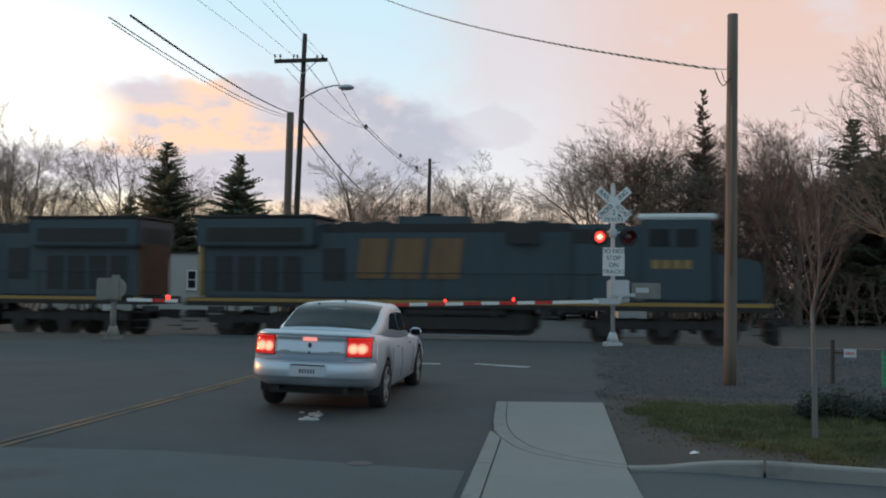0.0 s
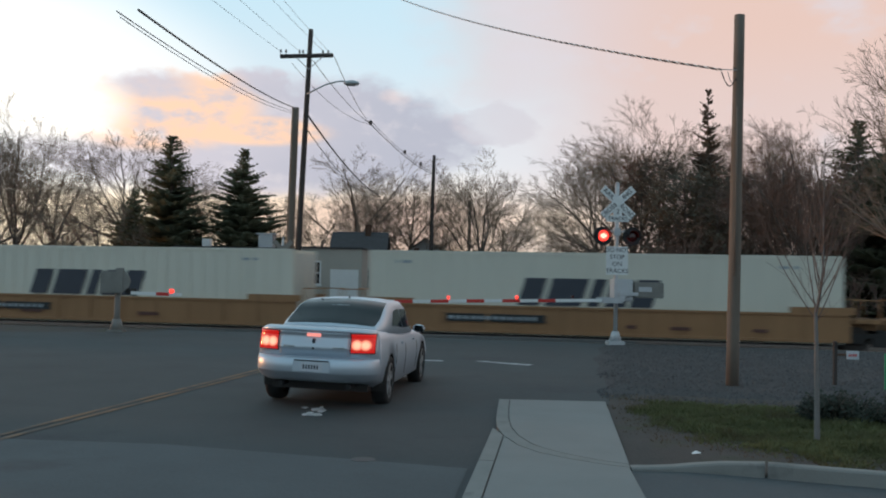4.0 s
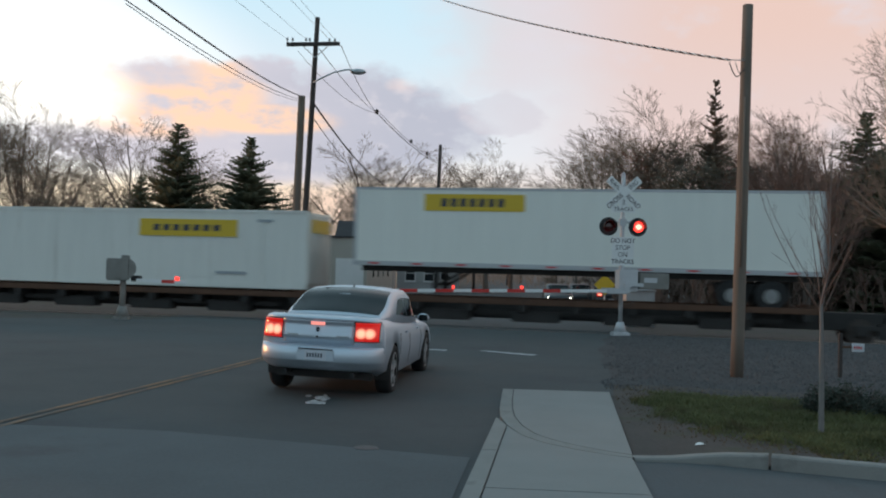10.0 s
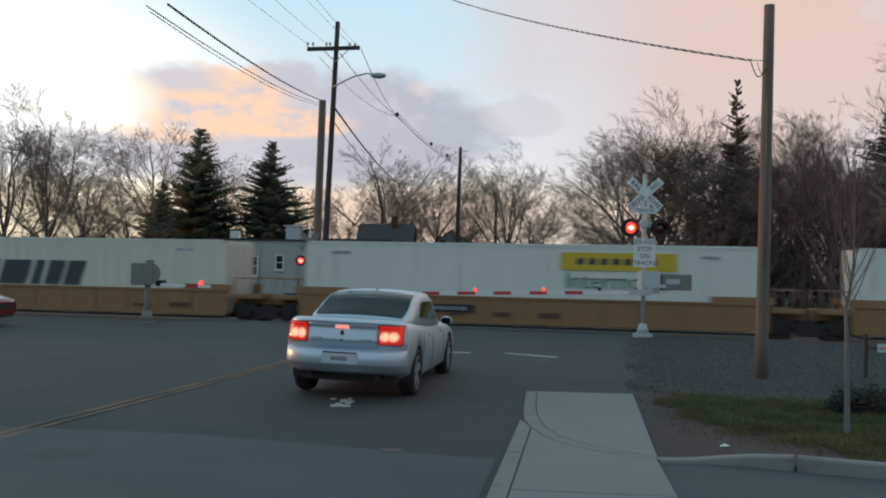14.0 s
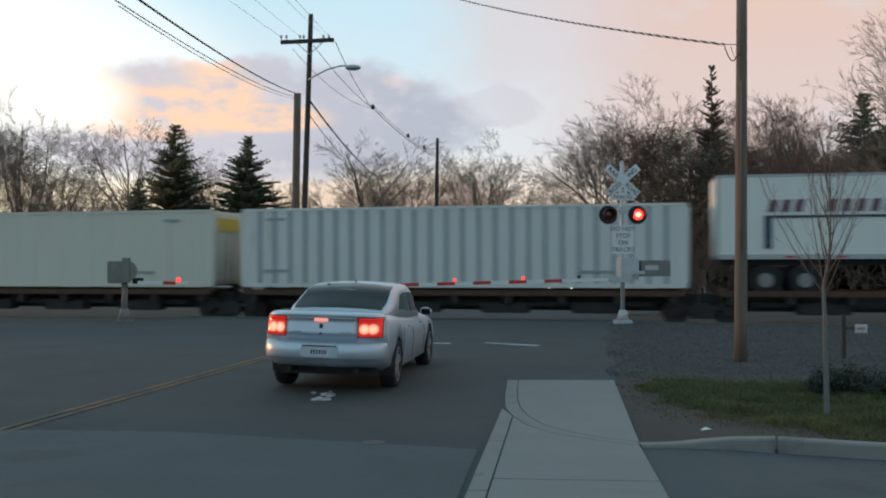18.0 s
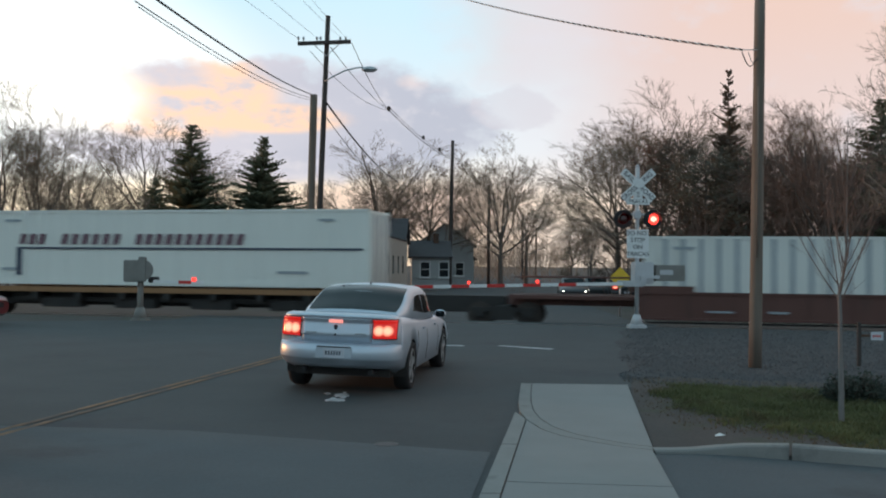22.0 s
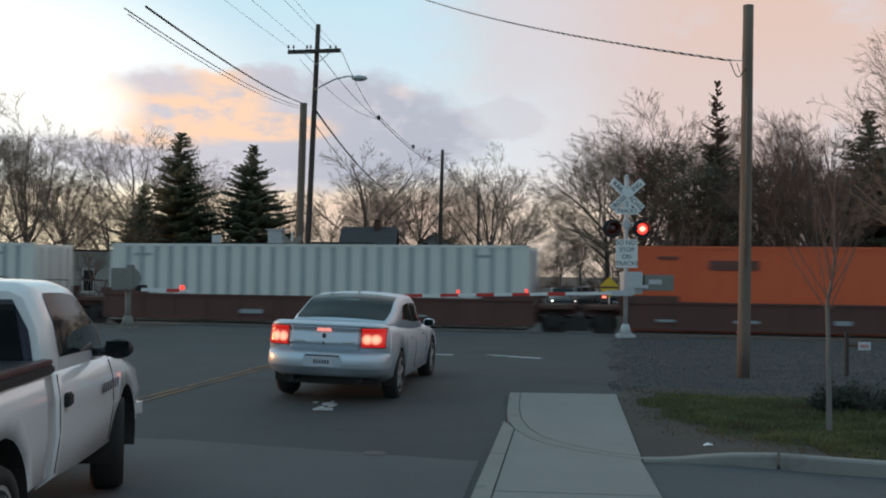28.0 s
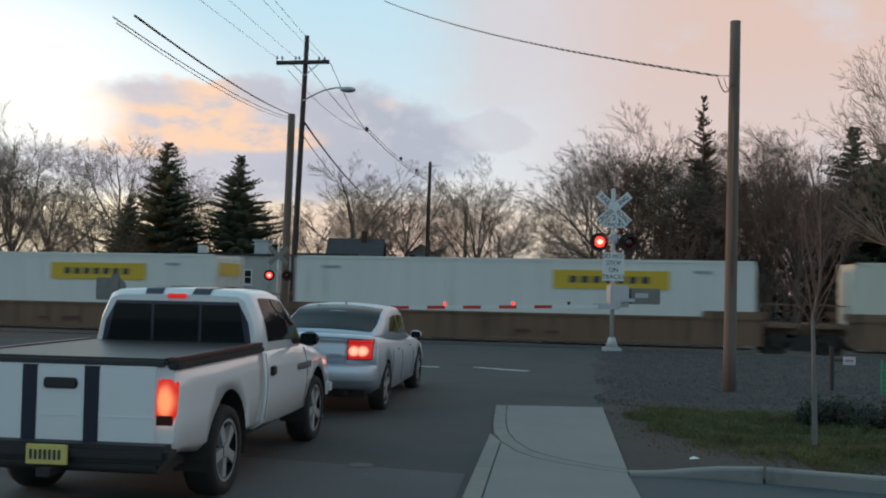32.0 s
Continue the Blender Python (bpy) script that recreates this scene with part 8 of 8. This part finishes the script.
stand(SPRUCES[0], 12, 293, 247, 75, "dark green spruce tree beyond the houses", "spruces", "spruce_tree", 1.45)
stand(SPRUCES[1], 12, 421, 270, 75, "dark green spruce tree beyond the houses", "spruces", "spruce_tree", 1.5, 25)
stand(SPRUCES[1], 12, 228, 345, 78, "small dark green spruce tree beyond the houses", "spruces", "spruce_tree", 1.6, 70)
for k, (px, top, d, wide) in enumerate(((18, 178, 60, 1.0), (-60, 172, 58, 1.0), (95, 255, 66, 1.0), (218, 235, 84, 1.05), (335, 262, 88, 1.0), (370, 295, 90, 1.0), (622, 250, 95, 1.2), (712, 300, 100, 1.2), (845, 268, 94, 1.1), (560, 345, 100, 1.1), (780, 350, 120, 1.2), (480, 350, 105, 1.1), (160, 330, 72, 1.1), (890, 330, 110, 1.0), (655, 300, 98, 1.0))):
    stand((DENSE if k in (0, 1, 8) else OAKS[k % 4]), 12, px, top, d, "leafless broadleaf tree against the evening sky", "bare trees beyond the tracks", widen=wide, turn=47 * k)
for k, (px, top, d, wide) in enumerate(((1112, 180, 64, 1.35), (1180, 190, 68, 1.1), (1052, 245, 70, 0.95), (1005, 385, 84, 0.9), (970, 425, 110, 1.0), (1320, 225, 66, 1.0), (1355, 222, 72, 1.0), (1215, 225, 64, 1.0), (1455, 205, 64, 0.9), (1520, 215, 66, 0.9))):
    stand((DENSE if k == 0 else OAKS[(k + 1) % 4]), 12, px, top, d, "leafless broadleaf tree behind the tracks", "bare trees beyond the tracks", widen=wide, turn=31 * k)
stand(BROWN_FIR, 14, 1244, 152, 60, "tall ragged brown fir with a thin top", "", "fir_tree", 0.8)
for k, (px, top, d, wide, dark) in enumerate(((1128, 275, 62, 0.9, 0), (1160, 265, 60, 1.0, 0), (1205, 280, 58, 1.1, 1), (1262, 285, 57, 1.1, 1), (1300, 300, 60, 1.0, 0), (1340, 340, 57, 1.0, 1), (1405, 350, 56, 1.0, 1), (1448, 330, 58, 1.0, 0), (1490, 295, 60, 1.1, 1), (1085, 400, 62, 0.9, 0), (1045, 425, 74, 0.9, 1), (1000, 440, 86, 0.9, 0), (965, 462, 110, 0.9, 1))):
    kinds = GREENS if dark else RUSSETS
    stand(kinds[k % 2], 9, px, top, d, "dark green ragged evergreen behind the tracks" if dark else "dull russet evergreen behind the tracks", "evergreens behind the tracks", "evergreen_tree", wide, 40 * k)
stand(REDS[0], 12, 1412, 190, 54, "leafless reddish-brown tree behind the tracks", "bare trees beyond the tracks", widen=0.95)
stand(REDS[1], 12, 1365, 240, 56, "leafless reddish-brown tree behind the tracks", "bare trees beyond the tracks", turn=70)
for k, (px, top, d) in enumerate(((1512, 205, 58), (1562, 235, 56), (1615, 215, 58))):
    stand(SPRUCES[k % 2], 12, px, top, d, "dark evergreen tree behind the tracks", "evergreens behind the tracks", "evergreen_tree", 1.35, 33 * k)
plant(bare_tree(12, 19, 9, 1.05, sides=(7, 6, 4), twig_r=0.007), "leafless tree reaching in above the gravel", pose(17.35, 34, -0.45, 0, 0, 130) @ Matrix.Diagonal((0.80, 0.80, 1.05, 1)), "bare trees beyond the tracks", "bare_tree")


def thicket(name, count, x0, x1, y0, y1, h0, h1, material, label, seed):
    """Dense leafless undergrowth as one tangle of stems."""
    rnd = random.Random(seed)
    t = Tubes()
    for _ in range(count):
        p = Vector((rnd.uniform(x0, x1), rnd.uniform(y0, y1), -0.45))
        h = rnd.uniform(h0, h1)
        d = Vector((rnd.gauss(0, 0.32), rnd.gauss(0, 0.32), 1)).normalized()
        q = p + d * h * 0.45
        t.bar(p, q, 0.035, 0.022, 3)
        for _ in range(5):
            e = (d + Vector((rnd.gauss(0, 0.4), rnd.gauss(0, 0.4), 0))).normalized()
            m = q + e * h * rnd.uniform(0.2, 0.3)
            t.bar(q, m, 0.02, 0.014, 3)
            for _ in range(3):
                g = (e + Vector((rnd.gauss(0, 0.5), rnd.gauss(0, 0.5), rnd.gauss(0, 0.2)))).normalized()
                t.bar(m, m + g * h * rnd.uniform(0.1, 0.28), 0.013, 0.006, 3)
    return tagged(new(name, t.mesh(name, material)), label, "undergrowth", kind="stuff")


thicket("undergrowth", 420, 9, 40, 47, 64, 1.5, 4.5, TWIG_BROWN, "tangled leafless undergrowth along the railway", 51)
thicket("undergrowth", 160, 10.5, 22, 54, 64, 3.5, 7.5, TWIG_BROWN, "dense reddish-brown undergrowth along the railway", 55)
thicket("undergrowth", 130, -60, -20, 62, 90, 2.0, 6.5, TWIG, "tangled leafless undergrowth along the railway", 52)
thicket("undergrowth", 200, -62, -22, 60, 72, 1.5, 4.5, TWIG_BROWN, "low brown undergrowth beside the houses", 56)
thicket("distant_trees", 420, -8, 16, 125, 260, 3, 8, TWIG, "far leafless trees down the street", 53)
thicket("distant_trees", 1300, -170, 200, 170, 300, 5, 13, TWIG, "far leafless trees on the horizon", 54)


def make_sapling():
    """The slim young tree in the grass bed: a bare stem, then upright limbs in a narrow vase."""
    t = thing("young_tree", "slim leafless young tree with fine reddish upright twigs", "tree", at=pose(4.22, 10.8, 0.02))
    rnd = random.Random(77)
    wood, tw = Tubes(), Tubes()
    p = Vector((0, 0, -0.05))
    stem = [(0.0, 0.4), (-0.012, 0.8), (-0.02, 1.15), (-0.03, 1.45), (0.01, 1.62), (0.045, 1.8), (0.06, 2.1), (0.05, 2.5), (0.06, 3.0), (0.07, 3.45)]
    for k, (x, z) in enumerate(stem):
        q = Vector((x, 0.01 * math.cos(k * 1.3), z))
        wood.bar(p, q, max(0.036 - 0.0036 * k, 0.004), max(0.034 - 0.0036 * (k + 0.6), 0.003), 8)
        p = q
    for k in range(24):
        z = 1.3 + 1.5 * (k / 24) ** 1.1 + rnd.uniform(-0.05, 0.05)
        a = k * 2.4 + rnd.uniform(-0.5, 0.5)
        x0 = float(np.interp(z, [q[1] for q in stem], [q[0] for q in stem]))
        b = Vector((x0, 0, z))
        out = rnd.uniform(0.35, 0.75)
        d = Vector((math.cos(a) * out, math.sin(a) * out, 1)).normalized()
        L = (3.55 - z) * rnd.uniform(0.5, 0.85)
        r = 0.0085 * (1 - 0.5 * k / 24)
        for j in range(5):
            d = (d + Vector((rnd.gauss(0, 0.05), rnd.gauss(0, 0.05), 0.13))).normalized()
            c = b + d * L / 5
            tw.bar(b, c, r, r * 0.78, 4)
            for _ in range(2):
                e = (d + Vector((rnd.gauss(0, 0.4), rnd.gauss(0, 0.4), 0.25))).normalized()
                m = b.lerp(c, rnd.random())
                g = m + e * L * rnd.uniform(0.10, 0.26)
                tw.bar(m, g, r * 0.30, 0.0013, 3)
                tw.bar(m.lerp(g, 0.5), m.lerp(g, 0.5) + (e + Vector((rnd.gauss(0, 0.5), rnd.gauss(0, 0.5), 0.2))).normalized() * L * 0.08, r * 0.3, 0.0014, 3)
            b, r = c, r * 0.78
    part("trunk", wood.mesh("trunk", BARK_GREY), None, t)
    part("crown", tw.mesh("crown", TWIG_RED), None, t)


make_sapling()


def shrub(x, y, w, h, seed):
    rnd = random.Random(seed)
    t = thing("shrub", "low straggling dark evergreen shrub behind the grass", "shrub", "shrubs behind the grass", at=pose(x, y, 0))
    stems, vs, fs = Tubes(), [], []
    for _ in range(40):
        a, e = rnd.uniform(0, math.tau), rnd.uniform(0.25, 1.0)
        tip = Vector((math.cos(a) * w * 0.5 * rnd.uniform(0.5, 1.1), math.sin(a) * w * 0.5 * rnd.uniform(0.5, 1.1), h * e * rnd.uniform(0.8, 1.15)))
        stems.bar(Vector((0, 0, 0)), tip, 0.012, 0.004, 4)
        for _ in range(46):
            p = tip * rnd.uniform(0.35, 1.0) + Vector((rnd.gauss(0, 0.05), rnd.gauss(0, 0.05), rnd.gauss(0, 0.04)))
            p.z = max(p.z, 0.02)
            s = rnd.uniform(0.015, 0.04)
            u = Vector((rnd.gauss(0, 1), rnd.gauss(0, 1), rnd.gauss(0, 1))).normalized()
            v = u.orthogonal().normalized()
            i = len(vs)
            vs += [tuple(p - u * s), tuple(p + v * s * 0.45), tuple(p + u * s), tuple(p - v * s * 0.45)]
            fs.append((i, i + 1, i + 2, i + 3))
    me = bpy.data.meshes.new("foliage")
    me.from_pydata(vs, [], fs)
    me.materials.append(BUSH_LEAF)
    part("branchwork", stems.mesh("branchwork", BARK), None, t)
    part("foliage", me, None, t)


for k, (x, y, w, h) in enumerate(((4.98, 12.45, 0.75, 0.40), (5.35, 12.35, 0.9, 0.42), (5.9, 12.2, 1.0, 0.40), (5.15, 12.75, 0.8, 0.36), (6.6, 12.0, 1.1, 0.42))):
    shrub(x, y, w, h, 60 + k)


# ---- what moves ----
def motions():
    rows = [(0.0, RUN[0][1]), (1 / 30, RUN[0][1] + 22.6 / 30)] + RUN[1:-1] + [(32.0 - 1 / 30, RUN[-1][1] - 22.6 / 30), RUN[-1]]
    for ob, s, z in TRAIN:
        walk(ob, [(t, rail_pose(s + run, z=RAIL_Z + z)) for t, run in rows])
    walk(TRUCK, [(t, pose(x, y, 0, 0, 0, -a)) for t, x, y, a in TRUCK_WAY])
    turn, rolled = 0.0, []
    for k, (t, x, y, a) in enumerate(TRUCK_WAY):
        if k:
            dx, dy = x - TRUCK_WAY[k - 1][1], y - TRUCK_WAY[k - 1][2]
            turn += (dx * math.sin(radians(a)) + dy * math.cos(radians(a))) / 0.37
        rolled.append((t, math.degrees(turn)))
    fine = []
    for (t0, r0), (t1, r1) in zip(rolled, rolled[1:]):
        n = max(1, int(abs(r1 - r0) / 60) + 1)
        fine += [(t0 + (t1 - t0) * j / n, r0 + (r1 - r0) * j / n) for j in range(n)]
    fine.append(rolled[-1])
    steer = {25.5: 0, 27.0: 14, 28.5: 13, 29.0: 7, 29.5: -6, 30.0: -8, 30.5: -3, 31.0: 0, 32.0: 0}
    for wh, x, y in TRUCK_WHEELS:
        def turned(t):
            if y < 1:
                return 0.0
            return float(np.interp(t, list(steer), list(steer.values())))
        walk(wh, [(t, Matrix.Translation((x, y, 0.37)) @ pose(0, 0, 0, 0, 0, turned(t)) @ pose(0, 0, 0, -r)) for t, r in fine])
    # the reversing lights burn while the truck backs in, then show their dark side
    for ob, base in REVERSERS:
        walk(ob, [(t, base @ pose(0, 0, 0, a)) for t, a in ((0.0, 0), (26.6, 0), (26.7, 60), (26.8, 120), (26.9, 180), (32.0, 180))])
    # the warning lights take turns: each lens drum shows its lit or its dark side
    for ob, side, base in FLASHERS:
        keys, on = [], None
        for t, left in FLASH:
            want = (left > 0) == (side < 0)
            a = 0 if want else 180
            if on is None:
                keys.append((t, a))
            elif on != a:
                for j in range(4):
                    keys.append((t - 0.1 + j / 30, on + (a - on) * j / 3))
            on = a
        keys.append((32.0, on))
        walk(ob, [(t, base @ pose(0, 0, 0, 0, 0, a)) for t, a in keys])


motions()
